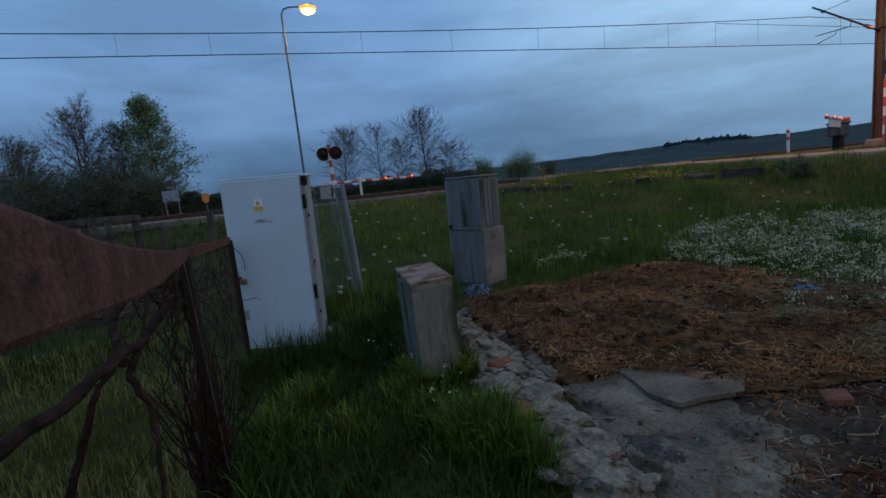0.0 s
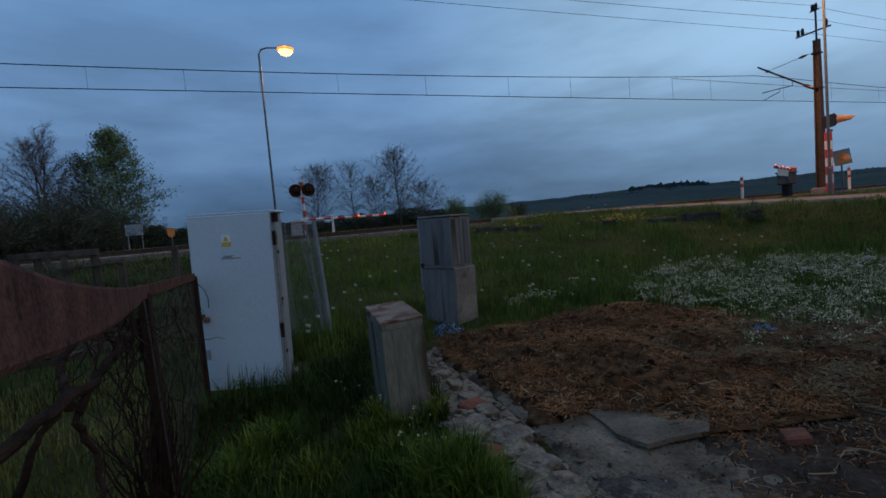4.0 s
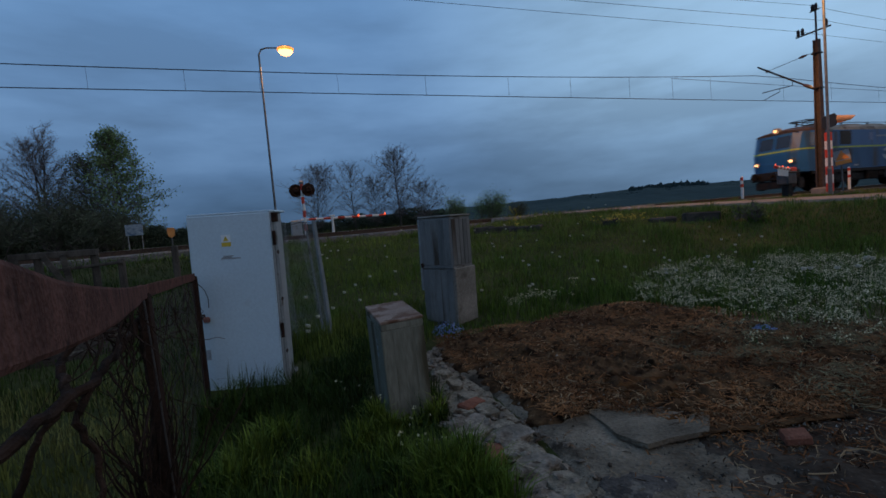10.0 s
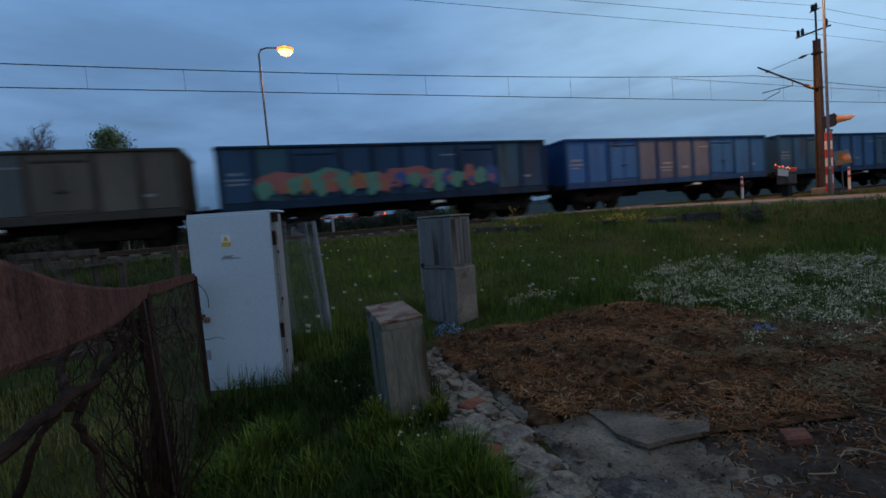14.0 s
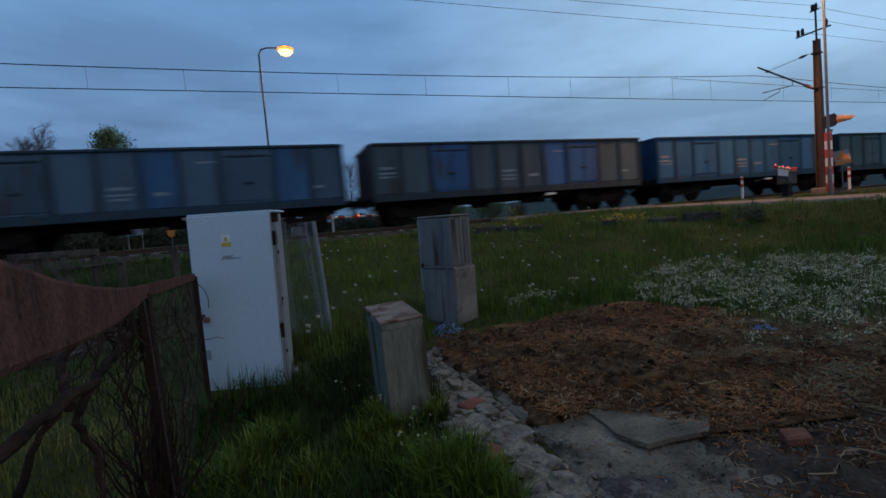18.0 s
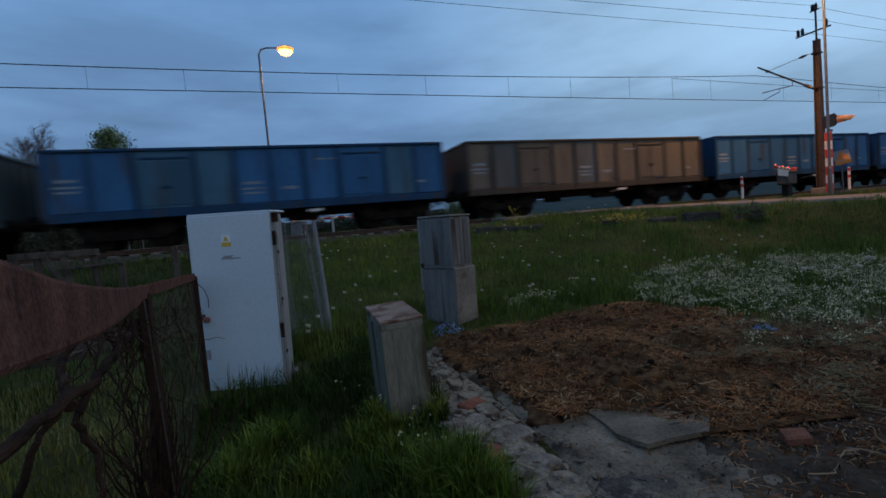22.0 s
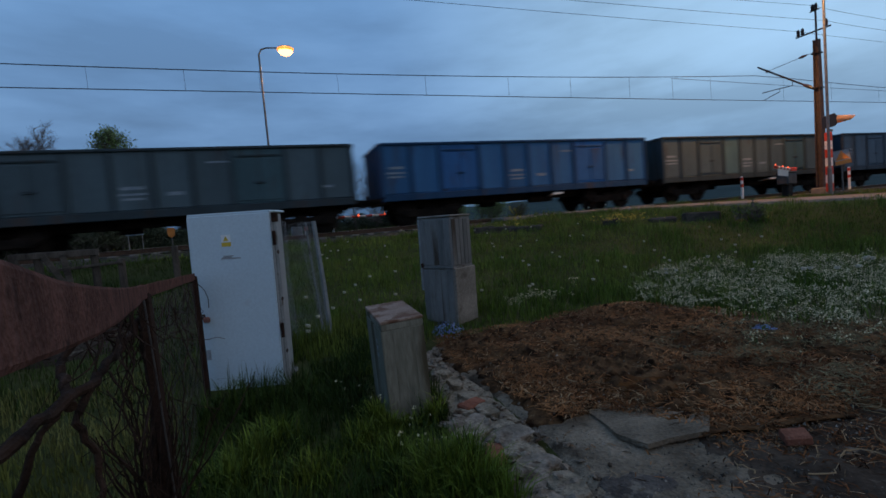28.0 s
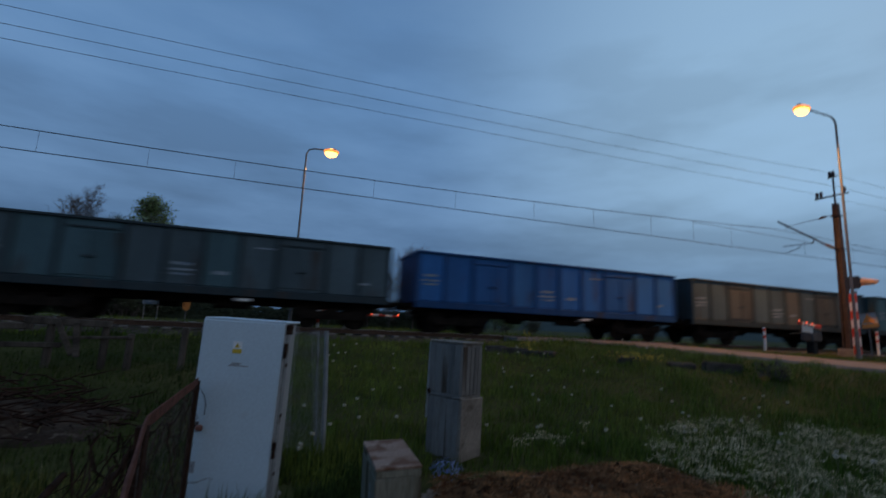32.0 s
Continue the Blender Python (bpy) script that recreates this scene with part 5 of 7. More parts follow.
def tree(seed, x, y, z, h, width, bare=0.18, wide_at=0.35, limbs=46, rise=0.7, leaves=0, leaf_mat="spring_leaf", leaf_size=0.1, clump=0.22, label="", stems=1, r0=0.014, side=8, fine=5, thick=0.014):
    """A tree with a tapered trunk, limbs in an egg-shaped crown, two orders of twigs, and leaves at their tips."""
    rng = random.Random(seed)
    t = thing("tree", label, "tree", group="trees beyond the railway")
    tg, cg, lg = G(), G(), G()
    for st in range(stems):
        k = 1.0 if st == 0 else rng.uniform(0.72, 0.92)
        hh = h * k
        base = Vector((x + (rng.uniform(-1, 1) * width * 0.18 if stems > 1 else 0), y + rng.uniform(-0.4, 0.4), z - 0.2))
        lean = Vector((rng.gauss(0, 0.02 + 0.05 * (stems > 1)), rng.gauss(0, 0.03), 1)).normalized()
        pts, rs, q, d = [base], [h * r0], base.copy(), lean
        n = 12
        for i in range(n):
            d = (d + Vector((rng.gauss(0, 0.035), rng.gauss(0, 0.035), 0.08))).normalized()
            q = q + d * hh * 0.97 / n
            pts.append(q.copy())
            rs.append(max(0.02, h * r0 * (1 - (i + 1) / n) ** 0.9))
        tg.tube(pts, rs, 8)
        for i in range(limbs // stems):
            f = 0.93 * (i + rng.random()) / (limbs // stems)
            a = (bare + (1 - bare) * f) * n
            k0 = min(n - 1, int(a))
            p = pts[k0].lerp(pts[k0 + 1], a - k0)
            ang = i * 2.4 + rng.uniform(-0.5, 0.5)
            reach = width * 0.5 * crown_width(f, wide_at) * rng.uniform(0.72, 1.12) / (1 if stems == 1 else 1.35) + 0.25
            d = Vector((math.cos(ang), math.sin(ang), rise * (0.45 + f) + rng.gauss(0, 0.12))).normalized()
            limb, d2 = twig(rng, cg, p, d, reach * 1.15, max(0.02, rs[k0] * 0.42), 0.10, 0.05, 5)
            for j in range(side):
                u = (j + 1) / side * 5
                m = min(4, int(u)) if u < 5 else 4
                b = limb[m].lerp(limb[m + 1], min(1.0, u - m))
                w = (d * rng.uniform(0.5, 1.0) + Vector((rng.gauss(0, 0.6), rng.gauss(0, 0.6), rng.gauss(0.10, 0.4)))).normalized()
                tw, d3 = twig(rng, cg, b, w, reach * rng.uniform(0.26, 0.46) + 0.15, thick * 1.25, 0.16, 0.05, 3)
                for v in range(fine):
                    e = tw[1 + v % 3]
                    w2 = (w * 0.7 + Vector((rng.gauss(0, 0.7), rng.gauss(0, 0.7), rng.gauss(0.12, 0.45)))).normalized()
                    tip, d4 = twig(rng, cg, e, w2, rng.uniform(0.35, 0.85), thick, 0.2, 0.03, 2)
                    if leaves:
                        leaf_quads(rng, lg, [(tip[-1], d4)], leaves, leaf_size, clump)
    part("trunk", tg, "tree_bark", t)
    part("crown", cg, "twig_brown", t, "bare fine branches" if leaves == 0 else "")
    if leaves:
        part("foliage", lg, leaf_mat, t, "fresh spring leaves in clumps")
    return t


tree(11, -27.4, 75.0, 1.0, 18.0, 12.5, bare=0.10, wide_at=0.42, limbs=84, rise=1.0, label="tall bare tree with a rounded crown of twigs", stems=3, r0=0.012, side=9, fine=6, thick=0.020)
tree(12, -17.9, 72.5, 1.0, 16.8, 9.0, bare=0.05, wide_at=0.22, limbs=64, rise=0.85, leaves=3, leaf_size=0.15, clump=0.30, label="tall tree in fresh green spring leaf", side=8, fine=6, thick=0.018)
tree(13, -22.4, 73.5, 1.0, 13.6, 8.0, bare=0.06, wide_at=0.4, limbs=50, rise=0.9, leaves=2, leaf_mat="dull_leaf", leaf_size=0.12, clump=0.3, label="dark half-leafed tree between taller ones", side=8, fine=5, thick=0.020)
tree(14, -34.0, 78.0, 1.0, 13.5, 11.0, bare=0.06, wide_at=0.4, limbs=50, rise=0.8, leaves=2, leaf_mat="dull_leaf", leaf_size=0.12, clump=0.3, label="dark broad tree with thin new leaves", stems=2, side=8, fine=5, thick=0.020)
tree(15, 5.75, 61.5, 1.0, 9.5, 7.8, bare=0.14, wide_at=0.30, limbs=52, rise=0.8, label="bare spreading tree with fine twigs", r0=0.011, thick=0.0145)
tree(16, 10.75, 61.0, 1.0, 9.6, 5.2, bare=0.22, wide_at=0.45, limbs=34, rise=0.6, label="slender bare tree with short branches", r0=0.010, side=6, fine=4, thick=0.0145)
tree(17, 16.9, 61.0, 1.0, 11.0, 7.8, bare=0.16, wide_at=0.42, limbs=60, rise=0.85, label="bare round-crowned tree with dense twigs", r0=0.012, thick=0.0145)
tree(18, 20.8, 61.5, 1.0, 6.2, 6.5, bare=0.14, wide_at=0.45, limbs=40, rise=0.5, label="low bare spreading tree beside a taller one", r0=0.011, thick=0.0145)
tree(19, 14.0, 62.5, 1.0, 7.6, 4.6, bare=0.16, wide_at=0.45, limbs=34, rise=0.7, label="thin bare tree close behind a larger one", r0=0.010, thick=0.0145)


def bush(seed, x, y, z, w, h, mat_, label, n=900, size=0.12, cat="bush", group="bushes beyond the railway"):
    rng = random.Random(seed)
    b = thing("bush", label, cat, group=group)
    cg, tips = G(), []
    for i in range(int(8 + w * 3)):
        a = rng.uniform(0, 2 * math.pi)
        d = Vector((math.cos(a) * 0.5, math.sin(a) * 0.4, 1)).normalized()
        grow(rng, cg, Vector((x + rng.uniform(-w, w) * 0.4, y + rng.uniform(-w, w) * 0.3, z - 0.1)), d, h * rng.uniform(0.5, 0.9), h * 0.012, 2, 0.7, 0.05, tips)
    part("stem_tangle", cg, "twig_brown", b)
    lg = G()
    k = max(1, n // max(1, len(tips)))
    leaf_quads(rng, lg, tips, k, size, min(0.42, 0.12 * h))
    part("foliage", lg, mat_, b)
    return b


bush(21, 25.3, 61.5, 1.0, 2.0, 2.9, "spring_leaf", "small bush with thin young leaves", 4200, 0.09)
bush(22, 30.6, 61.5, 1.0, 2.8, 3.3, "spring_leaf", "wide bush with upright young shoots", 7000, 0.09)
bush(23, 36.4, 63.0, 1.0, 1.6, 2.2, "dull_leaf", "low dull green bush", 1500, 0.12)
for i, (bx, by, bw, bh) in enumerate(((-31, 74, 6, 6.0), (-24, 72, 6, 6.2), (-19.5, 70, 5, 4.6), (-38, 78, 6, 7.5), (-14.5, 73, 4, 2.4), (-9, 76, 5, 2.4))):
    bush(30 + i, bx, by, 1.0, bw, bh, "dull_leaf", "dense dark shrub under the tall trees", 22000, 0.10)


def hedge_top(x):
    """The hedge's height over the ground along its length."""
    top = float(np.interp(x, [-60, -20, -6, 4, 14, 20, 25, 27.5, 60], [3.6, 3.2, 2.5, 2.2, 2.5, 2.9, 2.6, 0.7, 0.5]))
    return top * (1 + 0.12 * math.sin(x * 0.7) + 0.10 * math.sin(x * 2.1))


bush(40, 12.3, 8.65, height(12.3, 8.65), 0.36, 0.42, "grass_field", "single leafy bush at the edge of the road", 2600, 0.022, group="")


def build_hedge():
    """A long dark wood edge behind the bare trees."""
    rng = random.Random(77)
    g = G()
    for i in range(36000):
        u = rng.random()
        x = -60 + 88 * u
        y = 78 - 12 * u + rng.uniform(-2.0, 2.0)
        c = Vector((x, y, 1.0 + hedge_top(x) * (rng.random() ** 0.6)))
        a = Vector((rng.gauss(0, 1), rng.gauss(0, 1), rng.gauss(0, 1))).normalized() * rng.uniform(0.08, 0.20)
        b = a.orthogonal().normalized() * rng.uniform(0.07, 0.16)
        g.add([c - a, c + b, c + a, c - b], [(0, 1, 2, 3)])
    n = 90
    for i in range(n):
        x = -62 + 89 * i / (n - 1)
        y = 78 - 12 * max(0.0, (x + 60) / 88)
        top = hedge_top(x) * (0.66 + 0.16 * noise.noise(Vector((x * 0.7, 0, 2))))
        g.v += [(x, y - 1.4, 0.0), (x, y - 0.9, top * 0.7 + 1), (x, y, top + 1), (x, y + 1.2, top * 0.6 + 1), (x, y + 1.6, 0.0)]
    k0 = len(g.v) - 5 * n
    g.f += [(k0 + 5 * i + j, k0 + 5 * i + 5 + j, k0 + 5 * i + 6 + j, k0 + 5 * i + 1 + j) for i in range(n - 1) for j in range(4)]
    solid("hedgerow", g, "hedge_dark", "long dark hedgerow behind the bare trees", "hedge", kind="stuff")


build_hedge()


# ---- the yard: switch cabinets ----
def build_cabinet():
    c = thing("switch_cabinet", "tall white sheet-metal switch cabinet in long grass", "electrical cabinet", pose(-0.385, 4.87, -0.02, 0.5, 1.1, -20.7))
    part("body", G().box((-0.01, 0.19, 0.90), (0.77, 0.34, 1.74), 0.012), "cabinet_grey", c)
    door = part("door", G().box((-0.005, 0.0, 0.905), (0.80, 0.035, 1.735), 0.008), "cabinet_paint", c, "flat white steel door")
    part("door_edge", G().box((0.403, 0.008, 0.905), (0.014, 0.045, 1.73), 0.003), "cabinet_grey", door)
    part("top_sheet", G().box((0, 0.19, 1.783), (0.805, 0.40, 0.022), 0.006), "cabinet_paint", c)
    side = part("side_flange", G().box((0.412, 0.04, 0.90), (0.026, 0.07, 1.72), 0.006), "weathered_edge", c, "grey bolted side flange")
    for z in (0.40, 0.92, 1.38):
        part("bolt", G().tube([(0.424, 0.04, z), (0.434, 0.04, z)], 0.018, 8), "rust_dark", side)
    for z in (1.52, 0.62):
        part("hinge", G().tube([(0.425, -0.02, z - 0.07), (0.425, -0.02, z + 0.07)], 0.017, 8), "rust_dark", c, "rusty hinge")
    part("hinge_bracket", G().box((0.43, 0.02, 1.72), (0.05, 0.07, 0.09), 0.008), "rust_dark", c)
    s = part("warning_label", G().box((-0.04, -0.021, 1.545), (0.088, 0.004, 0.072)), "label_white", door, "white and yellow electricity warning label")
    part("triangle", G().prism([(-0.025, -0.022), (0.025, -0.022), (0, 0.022)], 0.003, Matrix.Translation((-0.04, -0.0245, 1.545))), "yellow_paint", s)
    part("bolt_mark", G().prism([(-0.004, -0.014), (0.003, 0.0), (-0.001, 0.0), (0.004, 0.014), (-0.005, 0.0), (0.0, 0.0)], 0.002, Matrix.Translation((-0.04, -0.027, 1.542))), "black_paint", s)
    part("label_band", G().box((-0.04, -0.021, 1.488), (0.088, 0.004, 0.038)), "yellow_paint", door)
    for dx, dz, w in ((-0.03, 1.375, 0.10), (-0.01, 1.352, 0.19), (-0.045, 1.363, 0.09)):
        part("stencil_bar", G().box((dx, -0.0195, dz), (w, 0.003, 0.010)), "ink_grey", door, "faded grey stencilled line")
    part("vent_scratch", G().box((-0.32, -0.0195, 0.42), (0.05, 0.003, 0.10)), "ink_grey", door, "grey scuff mark")
    lock = part("lock_hasp", G().box((-0.345, -0.03, 0.80), (0.07, 0.03, 0.05), 0.008), "rust_dark", c)
    part("padlock", G().box((-0.285, -0.055, 0.775), (0.065, 0.035, 0.055), 0.012), "padlock_red", lock, "rusty red padlock")
    part("shackle", G().tube([(-0.325, -0.055, 0.775), (-0.355, -0.055, 0.80), (-0.345, -0.055, 0.83), (-0.305, -0.055, 0.80)], 0.007, 6), "galvanised", lock)
    part("wire_loop", G().tube([(-0.40, -0.04, 1.16), (-0.34, -0.045, 1.13), (-0.28, -0.045, 1.06), (-0.255, -0.045, 0.98), (-0.26, -0.04, 0.89)], 0.0035, 5), "dark_metal", c, "thin bent wire")
    part("wire_loop", G().tube([(-0.36, -0.03, 0.84), (-0.335, -0.05, 0.90), (-0.31, -0.05, 0.86), (-0.34, -0.05, 0.83)], 0.003, 5), "dark_metal", c)
    part("plinth", G().box((0, 0.235, 0.0), (0.78, 0.40, 0.24), 0.015), "sleeper_concrete", c)


build_cabinet()


def build_pillar():
    c = thing("cable_cabinet", "short grey cable pillar with a flat rusty lid", "cable cabinet", Matrix.Translation((0.715, 3.345, -0.03)) @ Matrix.Rotation(radians(2.2), 4, (0.24, 0.97, 0)) @ pose(0, 0, 0, 2.0, -4.0, -1.5))
    part("body", G().box((0.165, 0.32, 0.39), (0.32, 0.63, 0.82), 0.012), "grp_grey", c)
    for i in range(4):
        g = G()
        g.box((0.042 + 0.082 * i, 0.004 - 0.0012 * (i % 2), 0.375), (0.0815, 0.006, 0.76), 0.001)
        part("front_board", g, "grp_grey", c)
    for i in range(3):
        g = G()
        g.box((0.001, 0.11 + 0.205 * i, 0.375), (0.010, 0.2025, 0.76), 0.001)
        part("side_board", g, "grp_grey", c)
    part("rim", G().box((0.165, 0.32, 0.785), (0.328, 0.638, 0.05), 0.006), "grp_grey", c)
    part("lid", G().box((0.165, 0.32, 0.822), (0.336, 0.646, 0.022), 0.005), "lid_rusty", c, "flat lid stained with rust")
    for z, w in ((0.64, 0.020), (0.585, 0.035), (0.53, 0.020)):
        part("label_strip", G().box((-0.006, 0.20, z), (0.006, w, 0.035), 0.002), "weathered_edge", c, "worn pale label strip")


build_pillar()


def build_double_cabinet():
    c = thing("cable_cabinet", "weathered grey two-tier cable cabinet standing in grass", "cable cabinet", Matrix.Translation((2.26, 5.78, 0.07)) @ Matrix.Rotation(radians(2.4), 4, (0.36, 0.93, 0)) @ pose(0, 0, 0, 1.0, -1.0, -59.6))
    # local x runs back along the wide face, local y along the narrow one
    for name, z0, z1, off in (("lower_case", 0.0, 0.80, 0.0), ("upper_case", 0.80, 1.50, 0.012)):
        b = part(name, G().box((-0.275, 0.215, (z0 + z1) / 2), (0.55 + 2 * off, 0.43 + 2 * off, z1 - z0 - 0.012), 0.012), "grp_dark", c)
        n = 5
        for i in range(n):
            part("board", G().box((-0.55 + 0.55 * (i + 0.5) / n, -off - 0.000, (z0 + z1) / 2), (0.55 / n - 0.008, 0.012, z1 - z0 - 0.07), 0.005), "grp_dark", b)
        for i in range(5 if z0 > 0 else 0):
            part("board", G().box((off + 0.002, 0.43 * (i + 0.5) / 5, (z0 + z1) / 2), (0.018, 0.43 / 5 - 0.008, z1 - z0 - 0.07), 0.005), "grp_dark", b)
    part("roof", G().box((-0.275, 0.215, 1.513), (0.60, 0.48, 0.028), 0.010), "base_concrete", c, "flat worn cap")
    part("joint", G().box((-0.275, 0.215, 0.80), (0.585, 0.465, 0.03), 0.008), "grp_dark", c)
    part("base_panel", G().box((0.012, 0.240, 0.395), (0.05, 0.475, 0.79), 0.012), "base_concrete", c, "plain pale concrete lower panel")
    part("door_edge", G().box((-0.565, 0.16, 0.98), (0.035, 0.36, 1.02), 0.008), "weathered_edge", c, "pale door edge")
    part("lock", G().box((-0.53, -0.025, 0.83), (0.05, 0.03, 0.06), 0.008), "rust_dark", c)


build_double_cabinet()


# ---- the rusty fence with dead vines ----
def bar_at(y):
    """The fence's top bar: x and the height of its lower edge."""
    if y < 2.45:
        x = -0.08 - 0.2 * y
        z = np.interp(y, [-0.8, 0.0, 0.3, 0.51, 1.07, 2.45], [1.50, 1.475, 1.44, 1.416, 1.362, 1.272])
        if y < 0:
            x -= 0.25 * y * y + 0.15 * -y
    else:
        k = (y - 2.45) / 2.35
        x = -0.57 - 0.13 * k
        z = 1.272 - 0.105 * k
    return x, float(z)


def build_fence():
    f = thing("garden_fence", "old wire fence with a rusty flat-iron top bar and vines", "fence")
    g = G()
    ys = [-0.8, -0.5, -0.25, 0.0, 0.15, 0.3, 0.5, 0.7, 1.0, 1.3, 1.7, 2.1, 2.35, 2.5, 2.8, 3.3, 3.9, 4.4, 4.78]
    prof = [(-0.004, 0.0), (0.003, -0.001), (0.005, 0.003), (0.005, 0.058), (0.003, 0.062), (-0.004, 0.061)]
    for i, y in enumerate(ys):
        x, z = bar_at(y)
        wob = 0.003 * math.sin(y * 9.0)
        g.v += [(x + a + wob, y, z + b + 0.002 * math.sin(y * 7)) for a, b in prof]
    m = len(prof)
    g.f = [(i * m + j, i * m + (j + 1) % m, i * m + m + (j + 1) % m, i * m + m + j) for i in range(len(ys) - 1) for j in range(m)]
    g.f += [tuple(range(m))[::-1], tuple(range((len(ys) - 1) * m, len(ys) * m))]
    part("top_bar", g, "rust_red", f, "rusty reddish-brown flat iron bar")
    for y, lean, z1 in ((2.55, 0.05, 1.27), (4.80, 0.0, 1.18), (-0.7, 0.0, 1.5)):
        x, z = bar_at(y)
        part("post", G().box((0, 0, 0.6), (0.045, 0.045, 1.36), 0.004).box((0.02, 0.024, 0.6), (0.004, 0.05, 1.34)), "rust_dark", f, "rusty steel fence post",
             m=Matrix.Translation((x - 0.01, y, z1 - 1.26)) @ Matrix.Rotation(lean, 4, "X"))
    part("stay_pipe", G().tube([(-0.575, 2.44, 1.30), (-0.555, 2.42, 0.85), (-0.53, 2.40, 0.05)], 0.004, 6), "wire_grey", f, "thin grey pipe")
    w = G()
    step = 0.075
    n = int(3.6 / step)
    for i in range(-20, n):
        for s in (-1, 1):
            pts = []
            for k in range(9):
                u = i * step + (k / 8 if s > 0 else 1 - k / 8) * 1.1
                y = 1.2 + u
                if 2.5 <= y <= 4.78:
                    x, z = bar_at(y)
                    pts.append((x - 0.012 + 0.008 * math.sin(k * 3 + i), y, 0.08 + (z - 0.1) * k / 8))
            if len(pts) > 1:
                w.tube(pts, 0.0008, 3, cap=False)
    part("wire_mesh", w, "wire_grey", f, "rusty diamond wire mesh")
    return f


build_fence()


def build_vines():
    rng = random.Random(31)
    v = thing("dead_vine", "leafless dead climbing vine tangled in the wire fence", "vine")

    def stem(pts, r):
        pts = [Vector(p) for p in pts]
        out = []
        for a, b in zip(pts, pts[1:]):
            for k in range(4):
                out.append(a.lerp(b, k / 4) + Vector((rng.gauss(0, 1), rng.gauss(0, 1), rng.gauss(0, 1))) * r * 0.28)
        out.append(pts[-1])
        part("stem", G().tube(out, [r * (1.15 - 0.5 * i / len(out)) * rng.uniform(0.92, 1.08) for i in range(len(out))], 9), "vine_bark", v)

    stem([(-0.90, 1.42, 0.90), (-0.78, 1.65, 0.96), (-0.75, 1.85, 0.98), (-0.70, 2.05, 1.0), (-0.68, 2.25, 1.03), (-0.64, 2.46, 1.12), (-0.60, 2.6, 1.22)], 0.021)
    stem([(-0.72, 1.95, 0.96), (-0.77, 2.07, 1.02), (-0.82, 2.2, 1.08), (-0.79, 2.3, 1.15)], 0.018)
    stem([(-0.70, 2.10, 0.99), (-0.72, 1.98, 0.9), (-0.69, 2.03, 0.76), (-0.68, 2.01, 0.59), (-0.7, 2.0, 0.3), (-0.72, 2.0, 0.0)], 0.013)
    stem([(-0.95, 1.90, 0.5), (-0.87, 1.88, 0.72), (-0.78, 1.86, 0.9), (-0.73, 1.9, 0.98)], 0.014)
    stem([(-0.60, 2.5, 0.1), (-0.63, 2.52, 0.5), (-0.60, 2.55, 0.8), (-0.63, 2.56, 1.1), (-0.6, 2.58, 1.25)], 0.020)
    tg = G()
    for i in range(64):
        if i % 2:
            y = rng.uniform(2.1, 2.6)
        else:
            y = rng.uniform(2.6, 4.7)
        x, z = bar_at(y)
        top = z - abs(rng.gauss(0, 0.12))
        q = Vector((x - (rng.uniform(0.0, 0.22) if y < 2.6 else 0.03), y, top))
        ln = rng.uniform(0.25, 1.1) if rng.random() < 0.6 else rng.uniform(0.1, 0.4)
        d = Vector((rng.gauss(0, 0.15), rng.gauss(0, 0.25), -1)).normalized()
        pts, n = [q.copy()], int(5 + ln * 9)
        for k in range(n):
            d = (d + Vector((rng.gauss(0, 0.30), rng.gauss(0, 0.42), rng.gauss(-0.12, 0.2)))).normalized()
            d.x += 0.5 * (x - 0.08 - q.x)
            d.normalize()
            q = q + d * ln / n
            if q.z < 0.03:
                break
            pts.append(q.copy())
        if len(pts) > 2:
            r = rng.uniform(0.0022, 0.0055)
            tg.tube(pts, [r * (1.1 - 0.7 * k / len(pts)) for k in range(len(pts))], 4, cap=False)
    for i in range(80):
        q = Vector((-0.62 + rng.gauss(0.0, 0.03), 2.5 + rng.gauss(0, 0.05), 0.0))
        d = Vector((rng.gauss(0, 0.06), rng.gauss(0, 0.10), 1)).normalized()
        pts = [q.copy()]
        for k in range(rng.randint(7, 14)):
            d = (d + Vector((rng.gauss(0, 0.16), rng.gauss(0, 0.2), 0.15))).normalized()
            q = q + d * 0.065
            pts.append(q.copy())
        r = rng.uniform(0.003, 0.008)
        tg.tube(pts, [r * (1.1 - 0.7 * k / len(pts)) for k in range(len(pts))], 4, cap=False)
    ob = part("tendril_tangle", tg, "vine_bark", v, "thin curled dead tendrils")
    ob["kind"] = "stuff"


build_vines()


